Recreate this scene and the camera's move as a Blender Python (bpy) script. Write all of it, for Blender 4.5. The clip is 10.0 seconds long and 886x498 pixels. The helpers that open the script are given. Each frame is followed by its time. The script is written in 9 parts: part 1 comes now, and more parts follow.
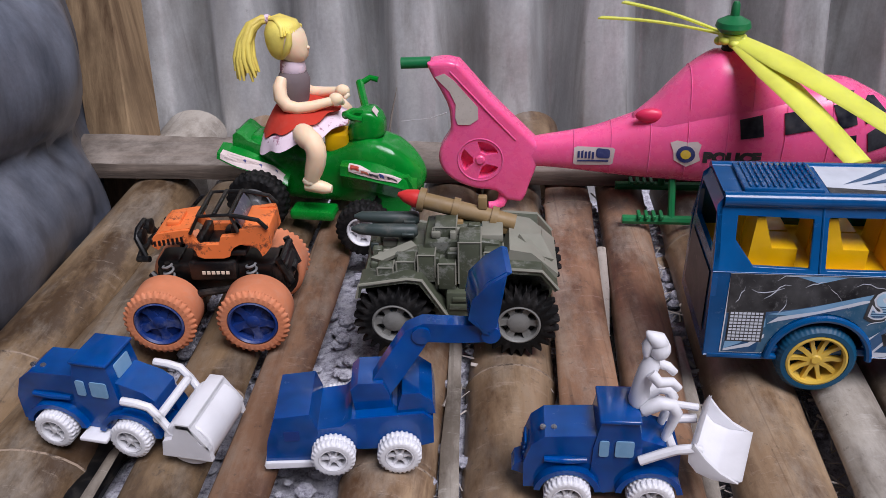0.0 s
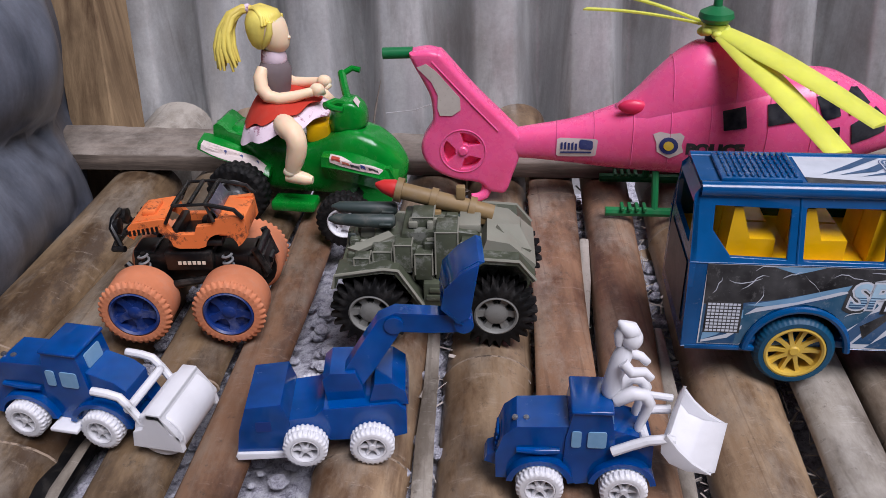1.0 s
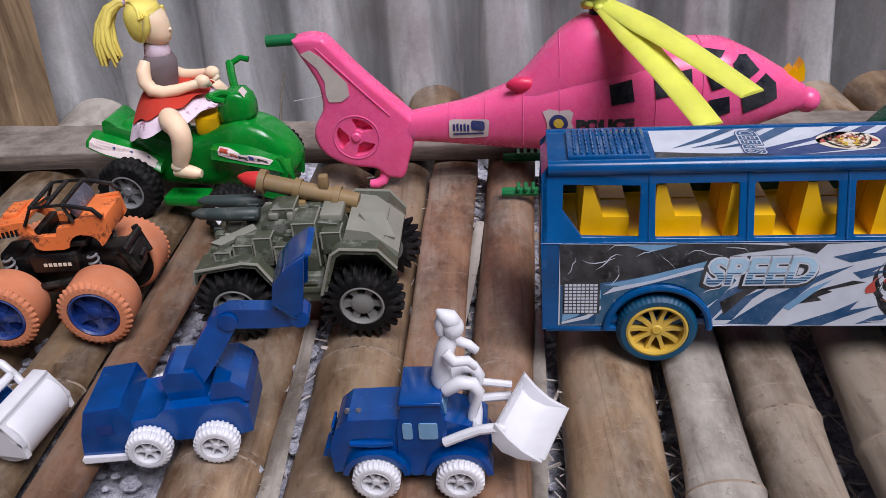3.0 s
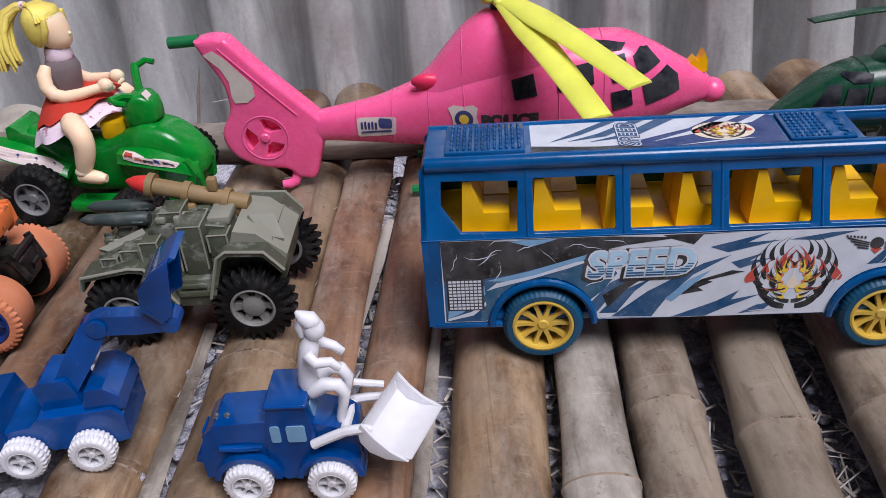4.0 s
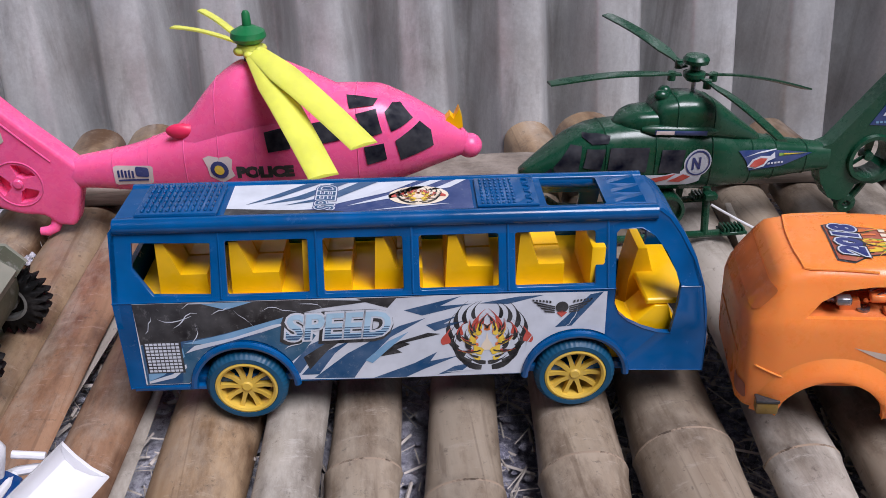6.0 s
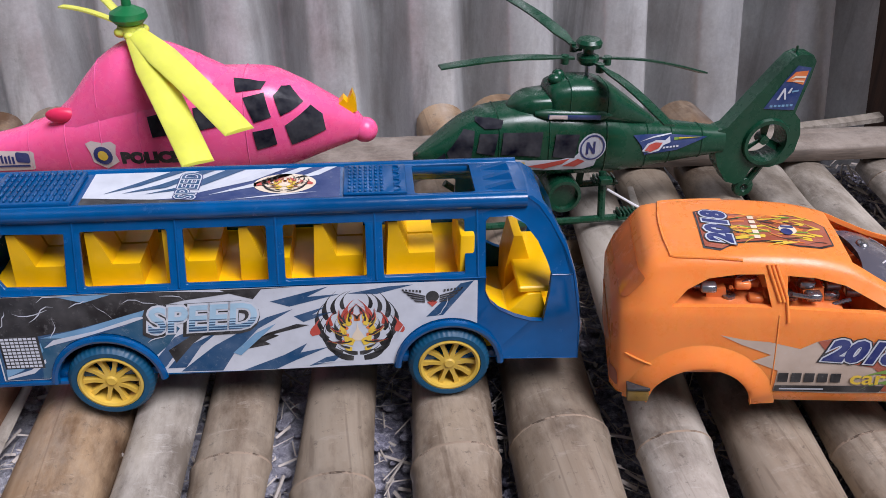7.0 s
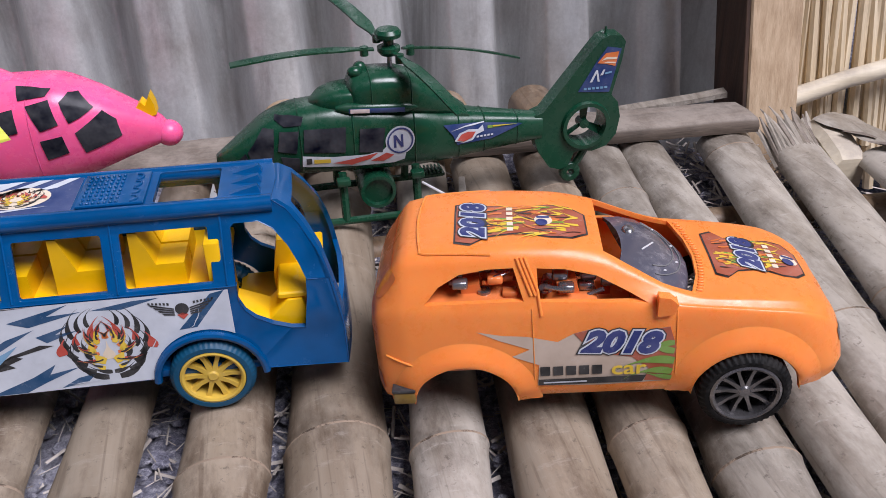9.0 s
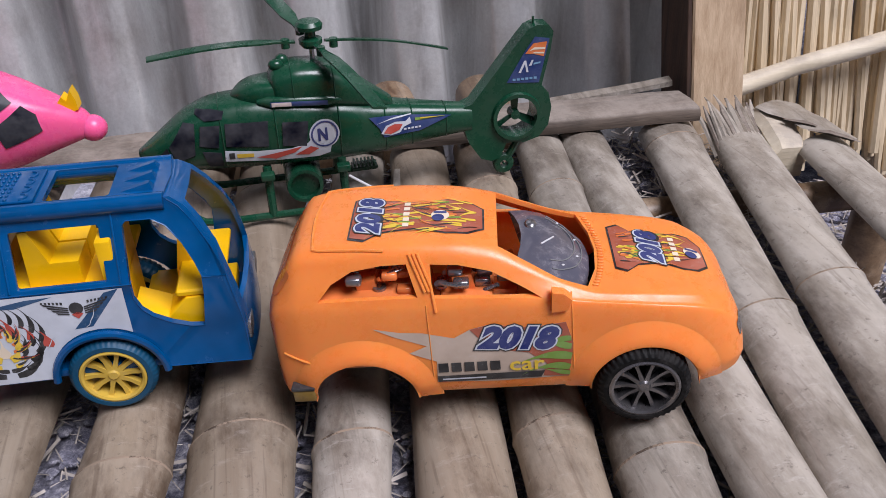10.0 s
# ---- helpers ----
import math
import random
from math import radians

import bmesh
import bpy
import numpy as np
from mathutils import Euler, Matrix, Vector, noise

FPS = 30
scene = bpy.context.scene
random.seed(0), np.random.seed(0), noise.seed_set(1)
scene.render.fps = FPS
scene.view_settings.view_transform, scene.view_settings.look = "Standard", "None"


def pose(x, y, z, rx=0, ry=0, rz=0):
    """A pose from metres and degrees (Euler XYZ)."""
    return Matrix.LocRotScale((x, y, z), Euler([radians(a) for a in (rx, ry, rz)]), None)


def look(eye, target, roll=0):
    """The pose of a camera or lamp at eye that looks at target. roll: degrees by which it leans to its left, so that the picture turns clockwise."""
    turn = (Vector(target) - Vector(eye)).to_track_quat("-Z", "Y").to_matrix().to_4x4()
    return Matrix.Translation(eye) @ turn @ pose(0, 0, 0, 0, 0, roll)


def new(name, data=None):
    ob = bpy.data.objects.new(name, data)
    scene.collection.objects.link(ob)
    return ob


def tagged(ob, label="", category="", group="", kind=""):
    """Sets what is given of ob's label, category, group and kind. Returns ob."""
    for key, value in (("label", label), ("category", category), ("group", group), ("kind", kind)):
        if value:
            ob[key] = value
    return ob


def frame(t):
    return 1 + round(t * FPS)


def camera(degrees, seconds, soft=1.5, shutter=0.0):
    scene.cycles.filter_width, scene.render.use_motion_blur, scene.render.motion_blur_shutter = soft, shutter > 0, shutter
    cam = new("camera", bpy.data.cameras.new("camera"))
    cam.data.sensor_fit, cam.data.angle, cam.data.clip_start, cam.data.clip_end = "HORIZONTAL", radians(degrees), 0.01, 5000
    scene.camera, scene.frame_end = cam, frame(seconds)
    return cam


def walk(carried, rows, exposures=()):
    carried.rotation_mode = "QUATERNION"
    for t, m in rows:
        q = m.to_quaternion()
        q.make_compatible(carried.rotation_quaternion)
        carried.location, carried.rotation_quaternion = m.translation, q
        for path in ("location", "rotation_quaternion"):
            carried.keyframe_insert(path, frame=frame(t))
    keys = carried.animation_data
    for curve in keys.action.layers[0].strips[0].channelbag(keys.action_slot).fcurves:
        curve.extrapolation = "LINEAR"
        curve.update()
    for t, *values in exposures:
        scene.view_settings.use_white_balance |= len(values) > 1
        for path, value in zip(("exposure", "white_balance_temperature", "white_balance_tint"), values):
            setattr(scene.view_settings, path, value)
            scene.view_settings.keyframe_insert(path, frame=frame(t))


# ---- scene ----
from mathutils import bvhtree

cam = camera(55.2, 10.0, 0.8)
PATH = [
    (0, (0.037, 0.014, 0.337), (-0.017, 1.751, -0.652), -1.4),
    (0.5, (0.038, 0.013, 0.335), (-0.008, 1.752, -0.651), -1.2),
    (1, (0.05, 0.016, 0.331), (0.001, 1.75, -0.665), -1.2),
    (1.5, (0.067, 0.021, 0.329), (0.01, 1.756, -0.666), -1.5),
    (2, (0.089, 0.025, 0.33), (0.032, 1.758, -0.667), -2.6),
    (2.2, (0.102, 0.027, 0.331), (0.046, 1.757, -0.671), -3.0),
    (3.5, (0.165, 0.028, 0.324), (0.102, 1.732, -0.721), -4.5),
    (4, (0.198, 0.03, 0.323), (0.17, 1.735, -0.722), -4.8),
    (4.5, (0.226, 0.033, 0.321), (0.241, 1.735, -0.728), -4.0),
    (5, (0.25, 0.033, 0.331), (0.315, 1.761, -0.673), -2.7),
    (5.5, (0.286, 0.033, 0.337), (0.412, 1.761, -0.661), -1.7),
    (6, (0.317, 0.032, 0.336), (0.507, 1.752, -0.666), -0.7),
    (7.3, (0.382, 0.036, 0.336), (0.67, 1.714, -0.714), 0.5),
    (7.5, (0.391, 0.035, 0.335), (0.679, 1.716, -0.711), 0.3),
    (8, (0.423, 0.034, 0.338), (0.727, 1.716, -0.7), -0.5),
    (8.5, (0.454, 0.034, 0.335), (0.791, 1.699, -0.72), -0.7),
    (9, (0.485, 0.032, 0.334), (0.842, 1.683, -0.737), -1.1),
    (9.5, (0.511, 0.03, 0.336), (0.864, 1.683, -0.733), -1.5),
    (10, (0.539, 0.026, 0.334), (0.894, 1.661, -0.761), -1.6),
]
walk(cam, [(t, look(eye, target, roll)) for t, eye, target, roll in PATH], [(0, -0.08), (4.2, -0.03), (6.0, 0.13), (8.7, 0.19), (10, 0.08)])

# ---- world, sun, exposure ----
world = bpy.data.worlds.new("overcast_sky")
scene.world = world
world.use_nodes = True
_nt = world.node_tree
_sky = _nt.nodes.new("ShaderNodeTexSky")
_sky.sky_type = "NISHITA"
_sky.sun_disc = False
_sky.sun_elevation = radians(60)
_sky.sun_rotation = radians(142)
_sky.air_density, _sky.dust_density = 1.0, 4.0
_bg = _nt.nodes["Background"]
_nt.links.new(_sky.outputs[0], _bg.inputs[0])
_bg.inputs[1].default_value = 0.015

sun_data = bpy.data.lights.new("sun", "SUN")
sun_data.energy, sun_data.angle, sun_data.color = 3.9, radians(32), (0.985, 0.96, 1.08)
sun = new("sun", sun_data)
sun.matrix_basis = look((0.85, -0.26, 1.66), (0.25, 0.5, 0.0))
scene.view_settings.exposure = 0.26


# ---- materials ----
def C(r, g, b):
    """Linear colour from 0-255 display values."""
    f = lambda v: ((v / 255 + 0.055) / 1.055) ** 2.4 if v > 10 else v / 255 / 12.92
    return (f(r), f(g), f(b), 1.0)


def mixed(a, b, k):
    return tuple(a[i] * (1 - k) + b[i] * k for i in range(3)) + (1.0,)


def node(nt, kind, **inputs):
    n = nt.nodes.new(kind)
    for key, value in inputs.items():
        n.inputs[key.replace("_", " ")].default_value = value
    return n


def ramp(nt, source, stops):
    r = nt.nodes.new("ShaderNodeValToRGB")
    while len(r.color_ramp.elements) < len(stops):
        r.color_ramp.elements.new(0.5)
    for e, (p, c) in zip(r.color_ramp.elements, stops):
        e.position, e.color = p, c
    nt.links.new(source, r.inputs[0])
    return r.outputs[0]


def mixc(nt, fac, a, b, mode="MIX"):
    m = nt.nodes.new("ShaderNodeMix")
    m.data_type, m.blend_type = "RGBA", mode
    for sock, v in ((m.inputs[0], fac), (m.inputs[6], a), (m.inputs[7], b)):
        if hasattr(v, "is_linked"):
            nt.links.new(v, sock)
        else:
            sock.default_value = v
    return m.outputs[2]


def coords(nt, stretch=(1, 1, 1), own=True):
    """Object coordinates, shifted for each object by its random number."""
    tc = nt.nodes.new("ShaderNodeTexCoord")
    mp = nt.nodes.new("ShaderNodeMapping")
    nt.links.new(tc.outputs["Object"], mp.inputs["Vector"])
    mp.inputs["Scale"].default_value = stretch
    if own:
        oi = nt.nodes.new("ShaderNodeObjectInfo")
        mul = nt.nodes.new("ShaderNodeMath")
        mul.operation = "MULTIPLY"
        mul.inputs[1].default_value = 7.0
        nt.links.new(oi.outputs["Random"], mul.inputs[0])
        nt.links.new(mul.outputs[0], mp.inputs["Location"])
    return mp.outputs[0]


def noise_tex(nt, vec, scale, detail=4.0, rough=0.6):
    n = node(nt, "ShaderNodeTexNoise", Scale=scale, Detail=detail, Roughness=rough)
    nt.links.new(vec, n.inputs["Vector"])
    return n.outputs["Fac"]


def base(name):
    m = bpy.data.materials.new(name)
    m.use_nodes = True
    return m, m.node_tree, m.node_tree.nodes["Principled BSDF"]


def bumped(nt, bsdf, height, strength, dist=0.001):
    b = node(nt, "ShaderNodeBump", Strength=strength, Distance=dist)
    nt.links.new(height, b.inputs["Height"])
    nt.links.new(b.outputs[0], bsdf.inputs["Normal"])


def plastic(name, col, rough=0.35, dust=0.25, dust_col=(0.32, 0.27, 0.22, 1), spec=0.5, wear=0.12, metal=0.0, bump=0.15, reach=(0.5, 0.78)):
    """Moulded toy plastic: slight tone changes, dusty patches, fine grain and scuffs."""
    m, nt, b = base(name)
    v = coords(nt)
    big = noise_tex(nt, v, 28, 3)
    fine = noise_tex(nt, v, 420, 3, 0.7)
    tone = ramp(nt, big, [(0.3, mixed(col, (0, 0, 0), wear)), (0.7, tuple(min(1, c * (1 + wear)) for c in col[:3]) + (1.0,))])
    patch = noise_tex(nt, v, 75, 6, 0.75)
    amount = ramp(nt, patch, [(reach[0], (0, 0, 0, 1)), (reach[1], (dust, dust, dust, 1))])
    nt.links.new(mixc(nt, amount, tone, dust_col), b.inputs["Base Color"])
    r = ramp(nt, patch, [(0.4, (rough, rough, rough, 1)), (0.8, (min(rough + 0.3, 1),) * 3 + (1,))])
    nt.links.new(r, b.inputs["Roughness"])
    b.inputs["Specular IOR Level"].default_value = spec
    b.inputs["Metallic"].default_value = metal
    bumped(nt, b, fine, bump, 0.0004)
    return m


def print_ink(name, col, rough=0.45, wear=0.3, wear_col=(0.55, 0.55, 0.55, 1)):
    """Printed sticker: glossy ink with rubbed specks."""
    m, nt, b = base(name)
    v = coords(nt)
    rub = noise_tex(nt, v, 260, 6, 0.8)
    amount = ramp(nt, rub, [(0.56, (0, 0, 0, 1)), (0.72, (wear, wear, wear, 1))])
    tone = ramp(nt, noise_tex(nt, v, 60, 3), [(0.3, mixed(col, (0, 0, 0), 0.15)), (0.7, mixed(col, (1, 1, 1), 0.06))])
    nt.links.new(mixc(nt, amount, tone, wear_col), b.inputs["Base Color"])
    b.inputs["Roughness"].default_value = rough
    bumped(nt, b, noise_tex(nt, v, 90, 4), 0.2, 0.0006)
    return m


def bamboo_mat(name, light, dark, stain):
    """Weathered cane: faint fibres, brown and dusty grey patches, dark specks, rubbed scratches."""
    m, nt, b = base(name)
    streak = noise_tex(nt, coords(nt, (1, 0.06, 1)), 90, 4, 0.55)
    c = ramp(nt, streak, [(0.3, mixed(light, dark, 0.75)), (0.7, light)])
    blotch = noise_tex(nt, coords(nt, (1, 0.4, 1)), 13, 8, 0.72)
    c = mixc(nt, ramp(nt, blotch, [(0.40, (0.9, 0.9, 0.9, 1)), (0.56, (0, 0, 0, 1))]), c, stain)
    # grey dust, most of it on the upper side
    gn = nt.nodes.new("ShaderNodeNewGeometry")
    sep = nt.nodes.new("ShaderNodeSeparateXYZ")
    nt.links.new(gn.outputs["Normal"], sep.inputs[0])
    lying = ramp(nt, sep.outputs[2], [(0.45, (0, 0, 0, 1)), (0.95, (1, 1, 1, 1))])
    patchy = ramp(nt, noise_tex(nt, coords(nt, (1, 0.45, 1)), 24, 8, 0.75), [(0.46, (0, 0, 0, 1)), (0.66, (0.5, 0.5, 0.5, 1))])
    c = mixc(nt, mixc(nt, 1.0, lying, patchy, "MULTIPLY"), c, C(166, 158, 145))
    specks = ramp(nt, noise_tex(nt, coords(nt), 150, 5, 0.75), [(0.59, (0, 0, 0, 1)), (0.69, (0.6, 0.6, 0.6, 1))])
    c = mixc(nt, specks, c, (0.07, 0.055, 0.045, 1))
    rubbed = ramp(nt, noise_tex(nt, coords(nt, (0.3, 1, 0.3)), 150, 6, 0.8), [(0.57, (0, 0, 0, 1)), (0.67, (0.35, 0.35, 0.35, 1))])
    c = mixc(nt, rubbed, c, mixed(light, (1, 1, 1), 0.2))
    along = ramp(nt, noise_tex(nt, coords(nt, (1, 0.015, 1)), 260, 2, 0.5), [(0.62, (0, 0, 0, 1)), (0.70, (0.32, 0.32, 0.32, 1))])
    c = mixc(nt, along, c, stain)
    oi = nt.nodes.new("ShaderNodeObjectInfo")
    shade = ramp(nt, oi.outputs["Random"], [(0.0, (0.78, 0.76, 0.74, 1)), (1.0, (1.1, 1.09, 1.08, 1))])
    c = mixc(nt, 1.0, c, shade, "MULTIPLY")
    nt.links.new(c, b.inputs["Base Color"])
    r = ramp(nt, blotch, [(0.3, (0.30, 0.30, 0.30, 1)), (0.7, (0.56, 0.56, 0.56, 1))])
    nt.links.new(r, b.inputs["Roughness"])
    bumped(nt, b, mixc(nt, 0.5, streak, blotch), 0.3, 0.0025)
    return m


def wood_mat(name, light, dark, stretch=(1, 0.08, 1), scale=110, rough=0.8):
    m, nt, b = base(name)
    v = coords(nt, stretch)
    grain = noise_tex(nt, v, scale, 6, 0.7)
    c = ramp(nt, grain, [(0.28, dark), (0.72, light)])
    stain = noise_tex(nt, coords(nt), 14, 4)
    c = mixc(nt, ramp(nt, stain, [(0.5, (0, 0, 0, 1)), (0.75, (0.6, 0.6, 0.6, 1))]), c, mixed(dark, (0, 0, 0), 0.4))
    # dust on upward faces, in patches; also paints in the plank's lit top
    gn = nt.nodes.new("ShaderNodeNewGeometry")
    sep = nt.nodes.new("ShaderNodeSeparateXYZ")
    nt.links.new(gn.outputs["Normal"], sep.inputs[0])
    lying = ramp(nt, sep.outputs[2], [(0.6, (0, 0, 0, 1)), (0.9, (1, 1, 1, 1))])
    patchy = ramp(nt, noise_tex(nt, coords(nt), 26, 8, 0.75), [(0.40, (0.25, 0.25, 0.25, 1)), (0.60, (0.75, 0.75, 0.75, 1))])
    c = mixc(nt, mixc(nt, 1.0, lying, patchy, "MULTIPLY"), c, C(158, 148, 138))
    nt.links.new(c, b.inputs["Base Color"])
    b.inputs["Roughness"].default_value = rough
    bumped(nt, b, grain, 0.6, 0.002)
    return m


def zinc_mat(name, light, dark, rust, metal=0.25):
    m, nt, b = base(name)
    v = coords(nt, (1, 1, 0.25))
    streak = noise_tex(nt, v, 26, 5, 0.6)
    blot = noise_tex(nt, coords(nt), 9, 6, 0.7)
    c = ramp(nt, streak, [(0.3, dark), (0.7, light)])
    c = mixc(nt, ramp(nt, blot, [(0.48, (0, 0, 0, 1)), (0.74, (0.5, 0.5, 0.5, 1))]), c, rust)
    spots = noise_tex(nt, coords(nt), 70, 5, 0.8)
    c = mixc(nt, ramp(nt, spots, [(0.64, (0, 0, 0, 1)), (0.76, (0.6, 0.6, 0.6, 1))]), c, mixed(dark, (0, 0, 0), 0.5))
    runs = noise_tex(nt, coords(nt, (1, 1, 0.05)), 34, 5, 0.65)
    c = mixc(nt, ramp(nt, runs, [(0.54, (0, 0, 0, 1)), (0.70, (0.42, 0.42, 0.42, 1))]), c, mixed(rust, (0, 0, 0), 0.45))
    grain = ramp(nt, noise_tex(nt, coords(nt), 260, 5, 0.75), [(0.3, (0.88, 0.88, 0.88, 1)), (0.7, (1.07, 1.07, 1.07, 1))])
    c = mixc(nt, 1.0, c, grain, "MULTIPLY")
    nt.links.new(c, b.inputs["Base Color"])
    b.inputs["Metallic"].default_value = metal
    b.inputs["Roughness"].default_value = 0.36
    bumped(nt, b, blot, 0.2, 0.003)
    return m


def earth_mat(name):
    m, nt, b = base(name)
    v = coords(nt, own=False)
    a = noise_tex(nt, v, 110, 8, 0.8)
    c = ramp(nt, a, [(0.36, C(84, 84, 100)), (0.5, C(152, 151, 170)), (0.64, C(240, 237, 246))])
    ash = ramp(nt, noise_tex(nt, v, 170, 8, 0.8), [(0.38, C(136, 134, 150)), (0.49, C(212, 211, 224)), (0.60, C(242, 242, 250))])
    sep = nt.nodes.new("ShaderNodeSeparateXYZ")
    nt.links.new(v, sep.inputs[0])
    away = nt.nodes.new("ShaderNodeMath")
    away.operation = "ABSOLUTE"
    nt.links.new(sep.outputs[0], away.inputs[0])
    heap = ramp(nt, away.outputs[0], [(0.24, (1, 1, 1, 1)), (0.40, (0, 0, 0, 1))])
    ahead = ramp(nt, sep.outputs[1], [(0.05, (0, 0, 0, 1)), (0.20, (1, 1, 1, 1))])
    c = mixc(nt, mixc(nt, 1.0, heap, ahead, "MULTIPLY"), c, ash)
    nt.links.new(c, b.inputs["Base Color"])
    b.inputs["Roughness"].default_value = 0.95
    bumped(nt, b, a, 0.9, 0.01)
    return m


BLUE = plastic("blue_bus_plastic", C(0, 75, 130), 0.10, 0.010, spec=0.5, wear=0.2, bump=0.03)
BLUE_TYRE = plastic("blue_tyre_rubber", C(0, 72, 104), 0.45, 0.08)
BLUE_TOY = plastic("blue_tractor_plastic", C(0, 66, 134), 0.07, 0.004, spec=0.5, wear=0.35, bump=0.03)
YELLOW = plastic("yellow_seat_plastic", C(238, 186, 6), 0.3, 0.06)
YELLOW_RIM = plastic("yellow_rim_plastic", C(208, 174, 72), 0.28, 0.35, dust_col=(0.6, 0.5, 0.3, 1))
YELLOW_BLADE = plastic("lime_yellow_blade_plastic", C(230, 234, 96), 0.4, 0.08)
PINK = plastic("pink_plastic", C(255, 98, 154), 0.20, 0.04, dust_col=(0.75, 0.35, 0.4, 1), wear=0.08)
PINK_DARK = plastic("deep_pink_plastic", C(225, 45, 90), 0.35, 0.05)
GREEN_BIKE = plastic("bright_green_plastic", C(4, 128, 40), 0.16, 0.04, wear=0.2)
GREEN_DARK = plastic("army_green_plastic", C(18, 66, 46), 0.2, 0.05, wear=0.12, bump=0.05)
GREEN_CAP = plastic("dark_green_plastic", C(16, 112, 62), 0.35, 0.1)
ORANGE = plastic("orange_car_plastic", C(255, 142, 68), 0.24, 0.06, dust_col=(0.75, 0.42, 0.22, 1), wear=0.06)
ORANGE_TRUCK = plastic("orange_truck_plastic", C(238, 126, 66), 0.42, 0.85, dust_col=(0.02, 0.015, 0.015, 1), reach=(0.54, 0.62))
ORANGE_TYRE = plastic("dusty_orange_tyre_rubber", C(204, 126, 88), 0.75, 0.3, dust_col=(0.5, 0.38, 0.3, 1), bump=0.4)
AMBER = plastic("amber_clear_plastic", C(224, 124, 66), 0.15, 0.2, wear=0.3)
BLACK = plastic("black_plastic", C(10, 10, 11), 0.35, 0.16)
BLACK_TYRE = plastic("black_tyre_rubber", C(8, 8, 9), 0.62, 0.18, dust_col=(0.2, 0.18, 0.17, 1), spec=0.25, bump=0.4)
GREY_RIM = plastic("grey_rim_plastic", C(120, 122, 124), 0.4, 0.4)
RIM_DUSTY = plastic("dusty_dark_rim_plastic", C(126, 126, 122), 0.4, 0.6, dust_col=(0.04, 0.04, 0.04, 1))
CHROME = plastic("worn_chrome", C(150, 150, 155), 0.22, 0.4, metal=0.85)
WHITE = plastic("white_plastic", C(224, 224, 228), 0.4, 0.12, dust_col=(0.5, 0.47, 0.44, 1), wear=0.08)
ARMY = plastic("grey_green_plastic", C(72, 77, 62), 0.38, 0.3, dust_col=(0.45, 0.45, 0.42, 1), wear=0.3, reach=(0.52, 0.62))
ARMY_LIGHT = plastic("pale_grey_green_plastic", C(134, 134, 121), 0.5, 0.4)
KHAKI = plastic("khaki_plastic", C(138, 114, 76), 0.5, 0.35)
GUN = plastic("dark_grey_green_plastic", C(52, 64, 62), 0.45, 0.35)
RED = plastic("red_plastic", C(206, 50, 48), 0.35, 0.1)
NAVY = plastic("navy_rim_plastic", C(18, 48, 112), 0.4, 0.4, dust_col=(0.35, 0.35, 0.4, 1))
WINDOW_DARK = print_ink("dark_window_film", C(12, 15, 30), 0.2, 0.02)
INK_BLACK = print_ink("black_ink", C(16, 18, 24), 0.3, 0.25)
INK_WHITE = print_ink("white_paper", C(204, 210, 220), 0.45, 0.25, (0.4, 0.4, 0.4, 1))
INK_BLUE = print_ink("blue_ink", C(6, 72, 116), 0.4, 0.25)
INK_PALE = print_ink("pale_blue_ink", C(112, 160, 196), 0.4, 0.3)
INK_SKY = print_ink("sky_blue_ink", C(168, 204, 226), 0.4, 0.2)
INK_TEAL = print_ink("teal_ink", C(22, 84, 116), 0.4, 0.3)
INK_REAR = print_ink("dark_mottled_print", C(58, 62, 78), 0.4, 0.6, (0.35, 0.28, 0.24, 1))
INK_ROYAL = print_ink("royal_blue_ink", C(12, 50, 112), 0.35, 0.2)
INK_NAVY = print_ink("navy_ink", C(24, 42, 112), 0.4, 0.15)
INK_RED = print_ink("red_ink", C(190, 66, 50), 0.4, 0.2)
INK_RUST = print_ink("rust_red_ink", C(168, 82, 54), 0.4, 0.3)
INK_YELLOW = print_ink("yellow_ink", C(232, 196, 52), 0.4, 0.2)
INK_ORANGE = print_ink("orange_ink", C(226, 120, 50), 0.4, 0.2)
INK_GREEN = print_ink("green_ink", C(112, 150, 50), 0.4, 0.2)
INK_LAMP = print_ink("dull_yellow_print", C(128, 100, 34), 0.35, 0.6, (0.05, 0.04, 0.03, 1))
INK_CREAM = print_ink("cream_ink", C(236, 220, 196), 0.4, 0.2)
PAPER_TORN = print_ink("bare_torn_paper", C(196, 176, 158), 0.8, 0.4)
PAPER_GLITTER = print_ink("rubbed_glittery_paper", C(206, 196, 186), 0.35, 0.75, (0.30, 0.24, 0.19, 1))
PAPER_PINKISH = print_ink("rubbed_pale_paper", C(222, 206, 202), 0.6, 0.5, (0.45, 0.4, 0.38, 1))
SKIN = plastic("doll_skin_plastic", C(250, 218, 184), 0.45, 0.04, wear=0.05)
HAIR = plastic("blond_doll_hair", C(240, 212, 104), 0.42, 0.05, wear=0.3, bump=0.8)
CLOTH_GREY = plastic("grey_cloth", C(112, 100, 102), 0.9, 0.1, bump=0.6)
CLOTH_RED = plastic("red_cloth", C(196, 52, 34), 0.85, 0.1, bump=0.6)
CLOTH_LACE = plastic("patterned_lace_cloth", C(232, 212, 224), 0.9, 0.85, dust_col=(0.30, 0.09, 0.16, 1), bump=0.6, reach=(0.53, 0.58))
WINDOW_DARK.node_tree.nodes["Principled BSDF"].inputs["Specular IOR Level"].default_value = 0.08
